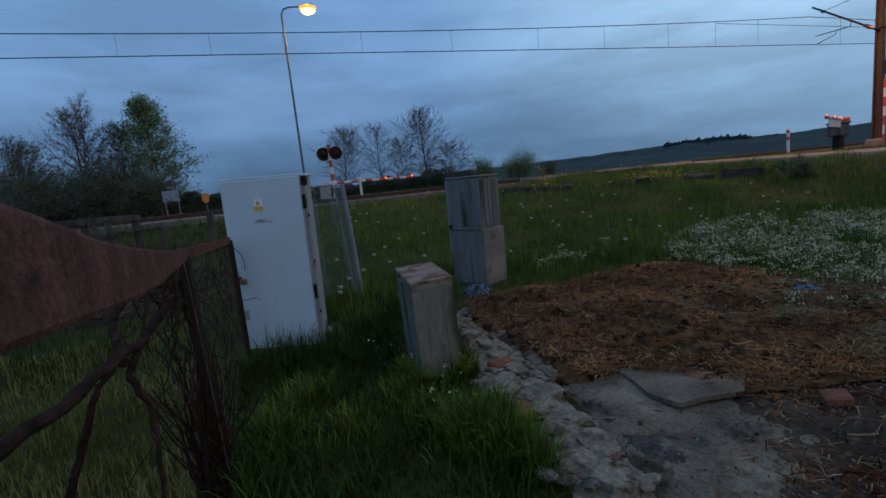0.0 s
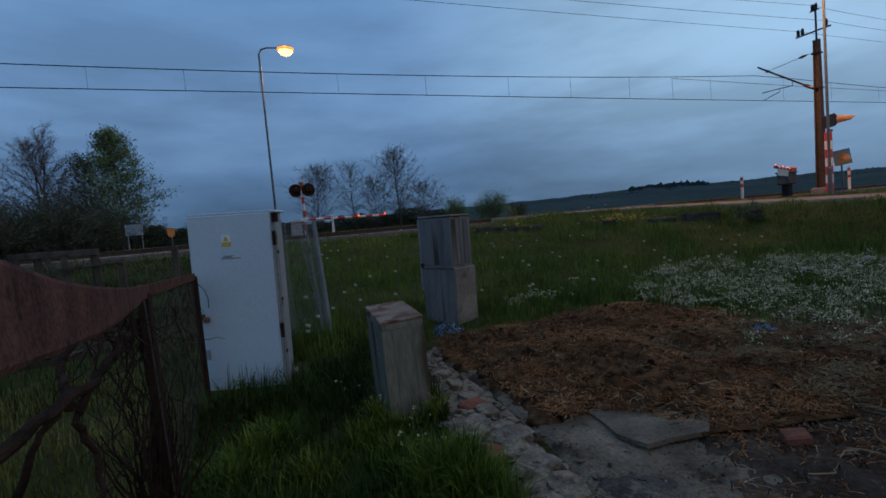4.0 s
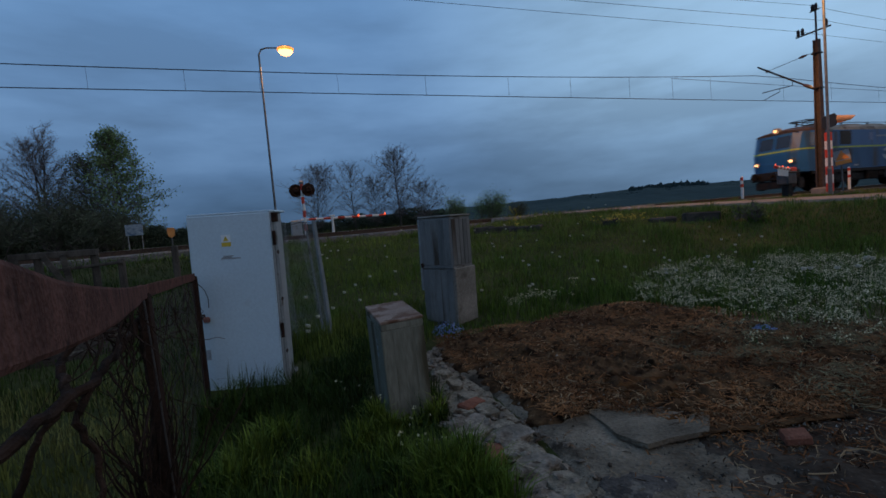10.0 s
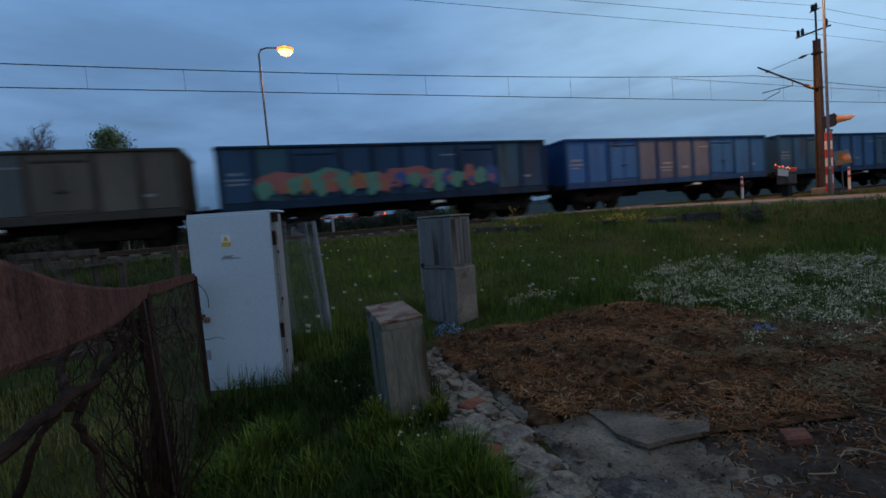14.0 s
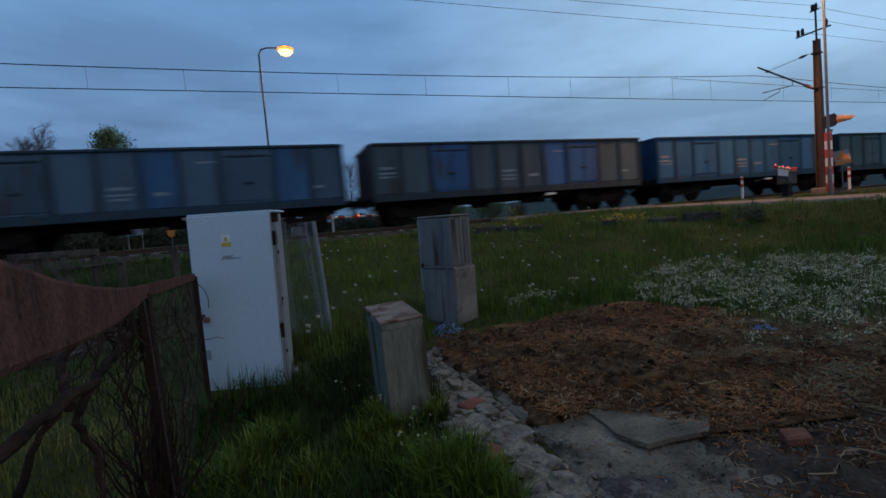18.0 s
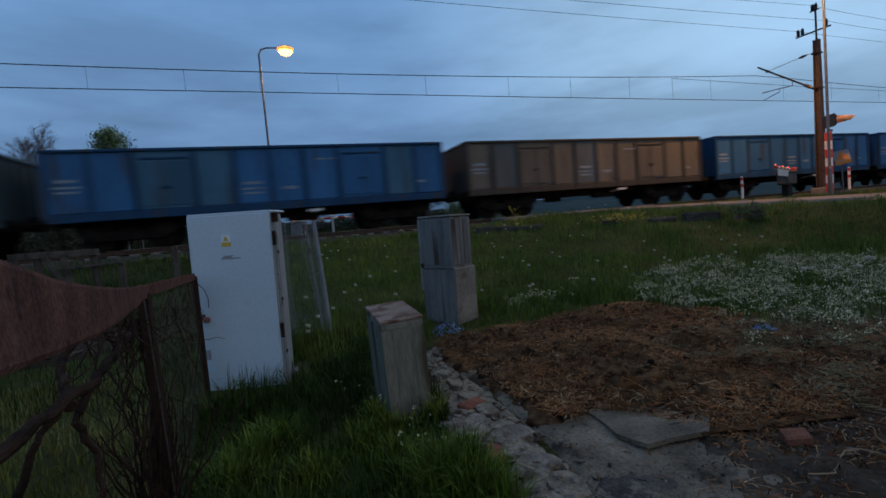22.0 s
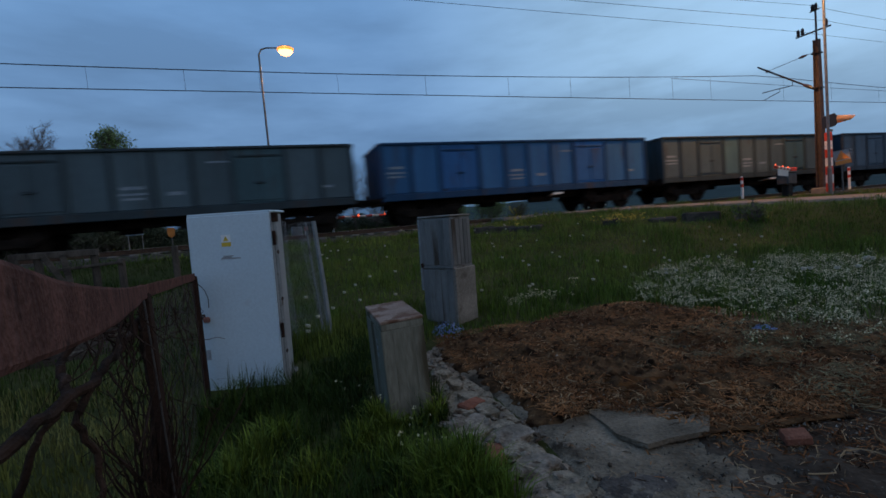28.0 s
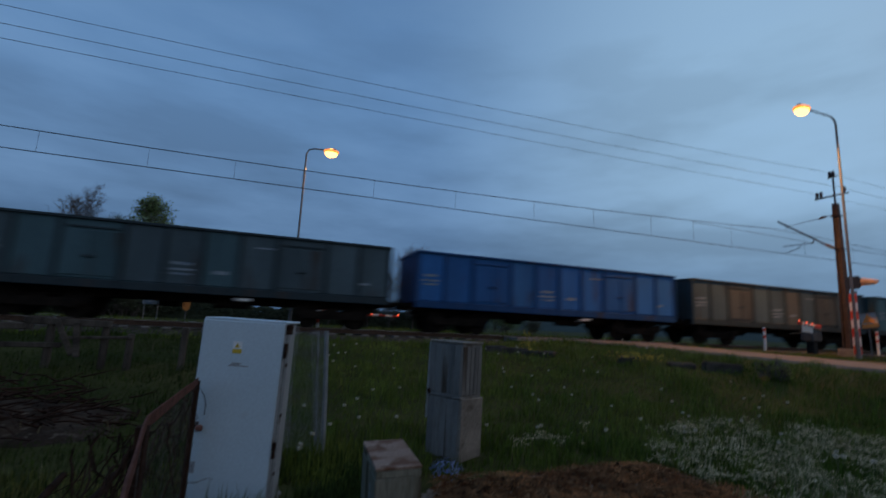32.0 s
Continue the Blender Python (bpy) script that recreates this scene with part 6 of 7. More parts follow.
def build_mesh_screen():
    """The wire-mesh curtain and its slim leaning post behind the white cabinet."""
    f = thing("mesh_screen", "sagging wire-mesh screen on a leaning pale concrete post", "fence")
    foot, tip = Vector((0.61, 6.10, 0.0)), Vector((0.54, 6.22, 1.66))
    part("post", G().tube([foot, foot.lerp(tip, 0.5) + Vector((0.01, 0, 0)), tip], [0.034, 0.032, 0.030], 6), "weathered_edge", f, "slim leaning pale post")
    part("stay", G().tube([(0.44, 6.24, 1.66), (0.47, 6.20, 1.0), (0.52, 6.16, 0.3)], 0.012, 5), "weathered_edge", f, "thin pale rod beside the post")
    w = G()
    n, rows = 15, 44
    for i in range(n + 1):
        pts = []
        for k in range(rows + 1):
            u = min(1, max(0, i / n + 0.5 / n * (1 if k % 2 else -1)))
            v = k / rows
            a = Vector((0.02 + 0.02 * v, 6.36, 0))
            b = Vector(foot.lerp(tip, v)) + Vector((-0.02, 0, 0))
            fold = 0.035 * math.sin(u * 11 + v * 3) * (0.3 + v)
            pts.append((a.x + (b.x - a.x) * u + fold * 0.3, a.y + (b.y - a.y) * u + fold, 0.12 + 1.56 * v - 0.06 * math.sin(u * 3.1) * v))
        w.tube(pts, 0.0022, 3, cap=False)
    part("wire_mesh", w, "ink_grey", f)
    roll = G()
    for i in range(9):
        for ply in (0, 1):
            pts = []
            for k in range(rows + 1):
                v = k / rows
                u = i / 8 + (0.06 if (k + ply) % 2 else -0.06)
                if ply == 0:
                    pts.append((0.03 + 0.15 * u + 0.012 * math.sin(v * 9), 6.30 + 0.05 * math.sin(u * 9 + v * 4), 0.10 + 1.60 * v))
                else:
                    p = foot.lerp(tip, v)
                    pts.append((p.x - 0.03 - 0.17 * u * (0.35 + 0.65 * v), p.y + 0.03 + 0.04 * math.sin(u * 8), 0.10 + 1.56 * v))
            roll.tube(pts, 0.0024, 3, cap=False)
    part("mesh_roll", roll, "ink_grey", f, "bunched double layer of wire mesh")
    part("edge_wire", G().tube([(0.04, 6.36, 1.69), (0.2, 6.30, 1.63), (0.36, 6.26, 1.66), (0.50, 6.22, 1.65)], 0.005, 5), "wire_grey", f)


build_mesh_screen()


# ---- the old floor: slab, straw, litter, rubble ----
def inside(poly, x, y):
    c = False
    for (ax, ay), (bx, by) in zip(poly, poly[1:] + poly[:1]):
        if (ay > y) != (by > y) and x < (bx - ax) * (y - ay) / (by - ay) + ax:
            c = not c
    return c


def edge_dist(poly, x, y):
    best = 1e9
    for (ax, ay), (bx, by) in zip(poly, poly[1:] + poly[:1]):
        dx, dy = bx - ax, by - ay
        t = min(1, max(0, ((x - ax) * dx + (y - ay) * dy) / (dx * dx + dy * dy)))
        best = min(best, math.hypot(x - ax - t * dx, y - ay - t * dy))
    return best


SLAB = [(1.62, 4.95), (1.58, 4.2), (1.60, 3.32), (1.56, 2.68), (1.47, 2.14), (1.36, 1.6), (1.24, 0.6), (7.0, 0.2), (7.2, 2.2), (5.6, 3.4), (4.95, 5.2), (1.8, 5.2)]
STRAW = [(1.60, 4.6), (1.72, 5.15), (2.4, 5.12), (3.2, 5.22), (4.1, 5.27), (4.78, 5.12), (5.1, 4.4), (5.3, 3.2), (6.0, 2.2), (3.7, 1.66), (3.0, 1.78), (2.48, 1.93), (2.30, 2.08), (2.24, 2.36), (2.04, 2.62), (1.90, 2.56), (1.70, 2.52), (1.56, 2.66), (1.62, 3.0), (1.66, 3.4), (1.58, 4.1)]
LITTER = [(2.30, 1.98), (2.66, 1.90), (3.7, 1.75), (6.3, 2.3), (7.0, 0.3), (1.7, 0.4), (1.62, 1.2), (1.95, 1.45), (2.15, 1.70)]


def patch(name, poly, z0, material, label, step, rise, rough, cat, wob=0.10, lumps=0.0):
    """A layer over a plan outline; it dips under its neighbour along the edge."""
    xs = [p[0] for p in poly]
    ys = [p[1] for p in poly]
    x0, y0 = min(xs) - 0.2, min(ys) - 0.2
    nx, ny = int((max(xs) - x0 + 0.2) / step) + 1, int((max(ys) - y0 + 0.2) / step) + 1
    g, idx, depth = G(), {}, {}
    for j in range(ny):
        for i in range(nx):
            x, y = x0 + i * step, y0 + j * step
            d = edge_dist(poly, x, y) * (1 if inside(poly, x, y) else -1)
            depth[i, j] = d + noise.noise(Vector((x * 3, y * 3, 5))) * wob + noise.noise(Vector((x * 11, y * 11, 6))) * wob * 0.4

    def vert(i, j):
        if (i, j) not in idx:
            x, y = x0 + i * step, y0 + j * step
            d = depth[i, j]
            n = noise.noise(Vector((x * 2.1, y * 2.1, 7))) * rough + noise.noise(Vector((x * 8, y * 8, 3))) * rough * 0.6 + noise.noise(Vector((x * 24, y * 16, 9))) * rough * 0.75
            if lumps:
                near, pts = noise.voronoi(Vector((x * 9 + n * 8, y * 9, 0.0)))
                n += lumps * ((pts[0].x * 7.3 + pts[0].y * 3.1) % 1.0) * min(1.0, (near[1] - near[0]) * 4.0)
            z = z0 + rise * min(1.0, d / 0.22) + n * (0.25 + 0.75 * min(1, d / 0.22)) if d > 0 else z0 - 0.09 * min(1, -d / 0.08)
            idx[i, j] = len(g.v)
            g.v.append((x, y, z))
        return idx[i, j]
    for j in range(ny - 1):
        for i in range(nx - 1):
            if max(depth[i, j], depth[i + 1, j], depth[i, j + 1], depth[i + 1, j + 1]) > -0.06:
                g.f.append((vert(i, j), vert(i + 1, j), vert(i + 1, j + 1), vert(i, j + 1)))
    g.smooth = True
    return solid(name, g, material, label, cat, kind="structure")


patch("floor_slab", SLAB, 0.062, "concrete_floor", "cracked grey concrete floor of a vanished hut", 0.06, 0.004, 0.006, "floor", 0.02)
patch("straw_cover", STRAW, 0.066, "straw_mat", "matted brown dead grass and moss over concrete", 0.022, 0.042, 0.062, "dead grass", 0.16, 0.022)
patch("moss_bed", [(2.42, 3.05), (3.05, 2.98), (3.22, 2.5), (2.75, 2.12), (2.38, 2.35), (2.30, 2.7)], 0.098, "moss_red", "dark red-brown moss cushion in the dead grass", 0.03, 0.028, 0.03, "moss", 0.30)
patch("soil_cover", LITTER, 0.066, "litter_soil", "dark soil with straw litter on the concrete", 0.04, 0.025, 0.014, "soil", 0.34)


patch("mortar_edge", [(1.50, 4.98), (1.53, 4.2), (1.55, 3.34), (1.50, 2.70), (1.40, 2.14), (1.29, 1.6), (1.18, 0.9), (0.90, 0.9), (1.0, 1.7), (1.08, 2.3), (1.06, 2.9), (1.18, 3.5), (1.34, 4.2), (1.40, 5.0)], 0.058, "mortar", "crumbled pale mortar along the slab's edge", 0.022, 0.008, 0.016, "rubble", 0.07, 0.045)
patch("soot_stain", [(1.56, 1.86), (1.62, 1.66), (1.82, 1.58), (1.98, 1.66), (1.90, 1.86), (1.70, 1.98)], 0.064, "soot", "dark soot stain on the old concrete floor", 0.025, 0.004, 0.005, "stain", 0.30)


def blades(name, n, sampler, hgt, width, material, label, seed, bend=0.5, flat=False, cat="grass", curl=False):
    """Many thin blades in one mesh. sampler(rng) gives x, y, z and a height factor, or None."""
    rng = random.Random(seed)
    v, f = [], []
    while n > 0:
        n -= 1
        s = sampler(rng)
        if s is None:
            continue
        x, y, z, k = s
        h = rng.uniform(*hgt) * k
        a = rng.uniform(0, 2 * math.pi)
        w = rng.uniform(*width) / 2
        px, py = math.cos(a) * w, math.sin(a) * w
        b = rng.uniform(0.1, 1.0) * bend * h
        c = rng.uniform(0, 2 * math.pi)
        bx, by = math.cos(c) * b, math.sin(c) * b
        i = len(v)
        if flat:
            lx, ly = math.cos(c) * h, math.sin(c) * h
            px, py = -math.sin(c) * w, math.cos(c) * w
            r1, r2 = rng.uniform(0.0, 0.016), rng.uniform(-0.01, 0.012)
            v += [(x - px, y - py, z), (x + px, y + py, z), (x + lx * 0.5 + px, y + ly * 0.5 + py, z + r1), (x + lx * 0.5 - px, y + ly * 0.5 - py, z + r1), (x + lx, y + ly, z + r2)]
            f += [(i, i + 1, i + 2, i + 3), (i + 3, i + 2, i + 4)]
        elif curl:
            # a blade broad across its bend, arching over towards the tip
            px, py = -math.sin(c) * w, math.cos(c) * w
            drop = b / max(h, 0.01) * 0.42
            for u, wide in ((0.0, 0.8), (0.35, 1.0), (0.7, 0.75)):
                q, zz = u * u, z - 0.03 + h * (u - drop * u * u * u)
                v += [(x + bx * q - px * wide, y + by * q - py * wide, zz), (x + bx * q + px * wide, y + by * q + py * wide, zz)]
            v.append((x + bx, y + by, z - 0.03 + h * (1 - drop)))
            f += [(i, i + 1, i + 3, i + 2), (i + 2, i + 3, i + 5, i + 4), (i + 4, i + 5, i + 6)]
        else:
            v += [(x - px, y - py, z - 0.03), (x + px, y + py, z - 0.03), (x + bx * 0.35 + px * 0.8, y + by * 0.35 + py * 0.8, z + h * 0.6), (x + bx * 0.35 - px * 0.8, y + by * 0.35 - py * 0.8, z + h * 0.6), (x + bx, y + by, z + h)]
            f += [(i, i + 1, i + 2, i + 3), (i + 3, i + 2, i + 4)]
    g = G()
    g.v, g.f = v, f
    return solid(name, g, material, label, cat, kind="stuff")


NO_GRASS = [(1.30, 5.0), (1.20, 3.6), (1.06, 2.8), (0.98, 2.3), (0.92, 1.9), (0.8, 1.2), (0.75, 0.3), (7.4, 0.0), (7.4, 2.3), (5.6, 3.6), (5.0, 5.25), (1.7, 5.3)]
CASES = [(-0.9, 4.55, 0.25, 5.35), (0.66, 3.22, 1.1, 3.95), (1.95, 5.75, 2.7, 6.4)]


def free(x, y):
    return not any(a < x < c and b < y < d for a, b, c, d in CASES)


def near_grass(rng):
    x, y = rng.uniform(-1.3, 1.6), rng.uniform(1.3, 6.5)
    if inside(NO_GRASS, x, y) or not free(x, y) or x < -0.08 - 0.2 * y + 0.05 - (0.1 if y > 4 else 0):
        return None
    k = 0.60 + 0.55 * noise.noise(Vector((x * 1.6, y * 1.6, 2))) + 0.55 * noise.noise(Vector((x * 5.5, y * 5.5, 21))) + 0.40 * math.exp(-((x - 0.8) ** 2 + (y - 2.3) ** 2) / 0.08) + 0.55 * math.exp(-((x + 0.2) ** 2 + (y - 4.4) ** 2) / 0.25)
    if 0.45 < x < 1.2 and 2.6 < y < 3.3:
        k *= 0.75
    return x, y, height(x, y), max(0.28, k * 1.15)


TUFTS = [(0.77, 2.26, 0.10, 1.0), (0.70, 2.40, 0.09, 0.9), (0.90, 2.25, 0.10, 1.0), (1.00, 2.12, 0.09, 0.8), (0.84, 2.06, 0.13, 1.0), (0.95, 1.90, 0.10, 0.9), (0.82, 2.18, 0.14, 1.0),
         (-0.28, 3.15, 0.16, 0.85), (-0.36, 2.90, 0.14, 0.8), (-0.12, 3.40, 0.14, 0.8), (0.10, 2.75, 0.18, 0.7), (1.05, 3.24, 0.04, 0.9),
         (0.66, 3.12, 0.07, 0.6), (0.82, 3.14, 0.05, 0.45), (0.60, 3.30, 0.06, 0.75), (0.97, 3.16, 0.04, 0.6), (0.58, 2.70, 0.14, 0.75), (0.45, 3.05, 0.16, 0.7), (0.90, 2.36, 0.09, 1.0), (0.74, 2.30, 0.16, 1.05)]


def tuft_grass(rng):
    cx, cy, w, k = rng.choice(TUFTS)
    a, r = rng.uniform(0, 2 * math.pi), abs(rng.gauss(0, w))
    x, y = cx + math.cos(a) * r, cy + math.sin(a) * r
    return (x, y, height(x, y), k * math.exp(-(r / w) ** 2 * 0.18)) if not inside(NO_GRASS, x - 0.08, y) and free(x, y) else None


def field_grass(rng):
    y = 4.5 + 12.2 * rng.random() ** 1.35
    x = rng.uniform(-3.0, 6.0 + y * 1.3)
    if inside(NO_GRASS, x, y) or not free(x, y) or road_near(x, y)[0] < 3.0:
        return None
    if x < -1.1:
        return None
    k = 0.62 + 0.9 * noise.noise(Vector((x * 0.7, y * 0.7, 3))) + 0.9 * noise.noise(Vector((x * 2.3, y * 2.3, 8)))
    k += 0.7 * math.exp(-((x - 0.6) ** 2 + (y - 5.9) ** 2) / 0.5)
    return x, y, height(x, y), max(0.3, k)


def yard_grass(rng):
    y = 1.0 + 5.0 * rng.random()
    x = -0.35 - 0.15 * min(y, 3) - rng.random() ** 1.3 * (1.5 + y * 0.75)
    return (x, y, height(x, y), 0.7 + 0.7 * noise.noise(Vector((x, y, 6)))) if free(x, y) else None


def back_grass(rng):
    y = rng.uniform(5.0, 16.0)
    x = -0.80 - rng.random() ** 1.3 * (1.5 + y * 0.75)
    return (x, y, height(x, y), 0.7 + 0.7 * noise.noise(Vector((x, y, 6)))) if free(x, y) else None


def far_grass(rng):
    y = rng.uniform(21.8, 40)
    x = rng.uniform(-18, 34)
    return (x, y, height(x, y), 1.0) if road_near(x, y)[0] > 3 else None


def bed_grass(rng):
    y = rng.uniform(14.8, 17.2)
    x = rng.uniform(-12, 34)
    return (x, y, height(x, y), 0.6 + 0.8 * max(0, noise.noise(Vector((x * 0.8, y, 6))))) if road_near(x, y)[0] > 3.1 else None


def straw_bits(rng):
    x, y = rng.uniform(1.5, 6.5), rng.uniform(0.4, 5.25)
    if noise.noise(Vector((x * 1.7, y * 1.7, 11))) + 0.5 * noise.noise(Vector((x * 6, y * 6, 12))) < rng.uniform(-0.5, 0.35) - 0.12 * (x - 3):
        return None
    if inside(STRAW, x, y):
        return x, y, 0.118 + 0.05 * noise.noise(Vector((x * 2.1, y * 2.1, 7))) + rng.uniform(-0.01, 0.015), 1.0
    if inside(LITTER, x, y) and rng.random() < 0.45:
        return x, y, 0.095, 0.8
    return (x, y, 0.07, 0.6) if rng.random() < 0.05 and inside(SLAB, x, y) else None


blades("long_grass", 36000, near_grass, (0.08, 0.32), (0.0035, 0.009), "grass_lush", "lush green grass round the cabinets, darkened as in shade", 41, bend=0.8, curl=True)
blades("grass_tuft", 6600, tuft_grass, (0.18, 0.42), (0.004, 0.010), "grass_tip", "tall bright green grass tufts", 42, bend=0.75, curl=True)
blades("meadow_grass", 120000, field_grass, (0.10, 0.26), (0.006, 0.013), "grass_field", "rough spring meadow grass up to the railway", 43)
blades("back_grass", 22000, back_grass, (0.06, 0.24), (0.006, 0.012), "grass_lush", "dark rough grass below the wooden fence", 54)
blades("yard_grass", 20000, yard_grass, (0.06, 0.2), (0.006, 0.012), "grass_yard", "short rough grass behind the wire fence", 44)
def dry_grass(rng):
    y = 5.2 + 11 * rng.random() ** 1.2
    x = rng.uniform(-3.0, 6.0 + y * 1.3)
    if inside(NO_GRASS, x, y) or not free(x, y) or road_near(x, y)[0] < 3.0 or noise.noise(Vector((x * 0.5, y * 0.9, 31))) < 0.05:
        return None
    return x, y, height(x, y), 1.0


blades("dry_stalks", 3000, dry_grass, (0.10, 0.30), (0.005, 0.010), "grass_dry", "pale dry stalks standing among the green grass", 52, bend=0.8)
blades("verge_grass", 14000, far_grass, (0.2, 0.5), (0.02, 0.04), "grass_field", "rough grass beyond the railway", 45)
blades("ballast_weed", 9000, bed_grass, (0.1, 0.35), (0.01, 0.02), "grass_field", "weeds along the foot of the ballast", 46)
blades("moss_litter", 80000, straw_bits, (0.04, 0.14), (0.004, 0.009), "moss_strand", "matted red-brown moss and dead stalks", 49, flat=True, cat="dead grass")
blades("straw_litter", 34000, straw_bits, (0.04, 0.15), (0.0022, 0.005), "straw", "loose dead straw lying over the floor", 47, flat=True, cat="straw")


def stone_mesh(rng, sx, sy, sz):
    bm = bmesh.new()
    bmesh.ops.create_icosphere(bm, subdivisions=2 if sx > 0.07 else 1, radius=0.5)
    for v in bm.verts:
        k = rng.uniform(0.60, 1.16)
        v.co = Vector((v.co.x * sx * k, v.co.y * sy * k, max(-0.4, min(0.36, v.co.z)) * sz * k))
    for f in bm.faces:
        f.smooth = False
    me = bpy.data.meshes.new("stone")
    bm.to_mesh(me)
    bm.free()
    return me


def build_rubble():
    rng = random.Random(9)
    r = thing("rubble_edge", "broken pale mortar and stones along the slab's edge", "rubble")
    kinds = [stone_mesh(rng, rng.uniform(0.11, 0.19), rng.uniform(0.08, 0.14), rng.uniform(0.05, 0.09)) for _ in range(9)]
    line = [(1.58, 4.95), (1.42, 4.2), (1.34, 3.6), (1.30, 3.1), (1.24, 2.7), (1.22, 2.3), (1.2, 1.9), (1.15, 1.5)]
    for i in range(280):
        u = rng.random() * (len(line) - 1)
        k = int(u)
        a, b = line[k], line[k + 1]
        x, y = a[0] + (b[0] - a[0]) * (u - k), a[1] + (b[1] - a[1]) * (u - k)
        w = 0.10 if y > 3.8 else 0.16
        x += rng.gauss(-0.02, w)
        s = rng.uniform(0.16, 0.6) if i % 4 else rng.uniform(0.5, 1.0)
        me = rng.choice(kinds)
        o = part("stone", me, "rubble_stone", r, m=pose(x, y, 0.085 + rng.uniform(-0.02, 0.012), rng.uniform(-25, 25), rng.uniform(-25, 25), rng.uniform(0, 360)) @ Matrix.Diagonal((s, s, s, 1)))
    big = [stone_mesh(rng, 0.36, 0.27, 0.085) for _ in range(3)]
    for i, (x, y, a) in enumerate(((1.24, 2.15, 20), (1.16, 1.82, 130), (1.14, 2.86, 50), (1.30, 2.55, 10))):
        part("stone", big[i % 3], "rubble_stone", r, m=pose(x, y, 0.085, 3, -4, a))
    br = G().box((0, 0, 0), (0.24, 0.115, 0.065), 0.012).mesh("brick")
    for x, y, z, a in ((1.30, 3.16, 0.085, 30), (1.12, 2.42, 0.085, 70)):
        part("brick", br, "brick_red", r, "half-buried red brick", m=pose(x, y, z, 8, 6, a))
    b = thing("loose_brick", "loose red brick lying on the littered floor", "brick")
    part("brick", br, "brick_red", b, m=pose(2.64, 1.68, 0.125, 6, -8, -38) @ Matrix.Diagonal((0.55, 0.9, 0.9, 1)))
    # pale plates of broken mortar, their straight side along the slab's edge
    plates = [(1.26, 2.28, 0.26, 0.40, 4), (1.30, 1.95, 0.22, 0.26, -6), (1.12, 2.76, 0.24, 0.26, 24), (1.33, 2.70, 0.16, 0.22, 8), (1.36, 3.02, 0.15, 0.24, -4), (1.35, 3.34, 0.14, 0.22, 3), (1.37, 3.66, 0.13, 0.26, -8), (1.20, 3.08, 0.14, 0.16, 31), (1.38, 3.98, 0.12, 0.22, 5), (1.22, 1.68, 0.24, 0.22, 14)]
    for i, (x, y, w, d, a) in enumerate(plates):
        g = G()
        k = 7
        ring = [(w / 2 * max(-1, min(1, 1.25 * math.cos(q))) * rng.uniform(0.70, 1.08), d / 2 * max(-1, min(1, 1.25 * math.sin(q))) * rng.uniform(0.82, 1.06)) for q in (2 * math.pi * j / k for j in range(k))]
        g.v = [(u, v, -0.05) for u, v in ring] + [(u, v, 0.010 + rng.uniform(-0.004, 0.004)) for u, v in ring] + [(u * 0.94, v * 0.95, 0.015 + rng.uniform(-0.005, 0.005)) for u, v in ring] + [(0, 0, 0.016)]
        g.f = [(j, (j + 1) % k, k + (j + 1) % k, k + j) for j in range(k)] + [(k + j, k + (j + 1) % k, 2 * k + (j + 1) % k, 2 * k + j) for j in range(k)] + [(2 * k + j, 2 * k + (j + 1) % k, 3 * k) for j in range(k)]
        part("mortar_plate", g, "mortar", r, "broken pale mortar plate", m=pose(x, y, 0.092, rng.uniform(-3, 3), rng.uniform(-4, 4), a))
    # a lifted flake of screed
    g = G()
    top = [(1.97, 2.63), (1.93, 2.42), (1.875, 2.24), (1.915, 2.03), (2.10, 2.02), (2.33, 1.97), (2.52, 2.12), (2.62, 2.5), (2.50, 2.76), (2.2, 2.80)]
    n = len(top)
    g.v = [(x, y, 0.112 - 0.07 * (y - 2.1)) for x, y in top] + [(x, y, 0.082 - 0.07 * (y - 2.1)) for x, y in top]
    g.f = [tuple(range(n)), tuple(range(2 * n - 1, n - 1, -1))] + [((i + 1) % n, i, i + n, (i + 1) % n + n) for i in range(n)]
    solid("screed_flake", g, "concrete_floor", "lifted flake of pale screed on the floor", "concrete slab")
    # the curled rim of a rotten floor sheet that runs on from the flake
    rim = [(2.28, 1.98), (2.46, 1.925), (2.64, 1.86), (2.80, 1.835), (2.93, 1.78), (3.10, 1.75), (3.24, 1.70)]
    g = G()
    for i, (x, y) in enumerate(rim):
        lift = 0.112 + 0.012 * math.sin(i * 1.9)
        g.v += [(x + 0.03, y + 0.16, 0.088), (x, y + 0.05, lift - 0.004), (x, y, lift), (x, y - 0.006, lift - 0.010), (x + 0.01, y + 0.05, lift - 0.016), (x + 0.04, y + 0.16, 0.070)]
    g.f = [(6 * i + j, 6 * i + (j + 1) % 6, 6 * i + 6 + (j + 1) % 6, 6 * i + 6 + j) for i in range(len(rim) - 1) for j in range(6)] + [tuple(range(6)), tuple(range(6 * len(rim) - 1, 6 * len(rim) - 7, -1))]
    solid("floor_sheet", g, "straw_mat", "curled brown rim of a rotten floor sheet", "floor covering")
    st = thing("loose_stones", "small pale stones scattered on the old floor", "stones")
    for i in range(60):
        x, y = rng.uniform(1.6, 5.2), rng.uniform(1.0, 4.8)
        s = rng.uniform(0.10, 0.30)
        part("stone", rng.choice(kinds), "rubble_stone", st, m=pose(x, y, 0.115 if inside(STRAW, x, y) else 0.08, 0, 0, rng.uniform(0, 360)) @ Matrix.Diagonal((s, s, s, 1)))


build_rubble()


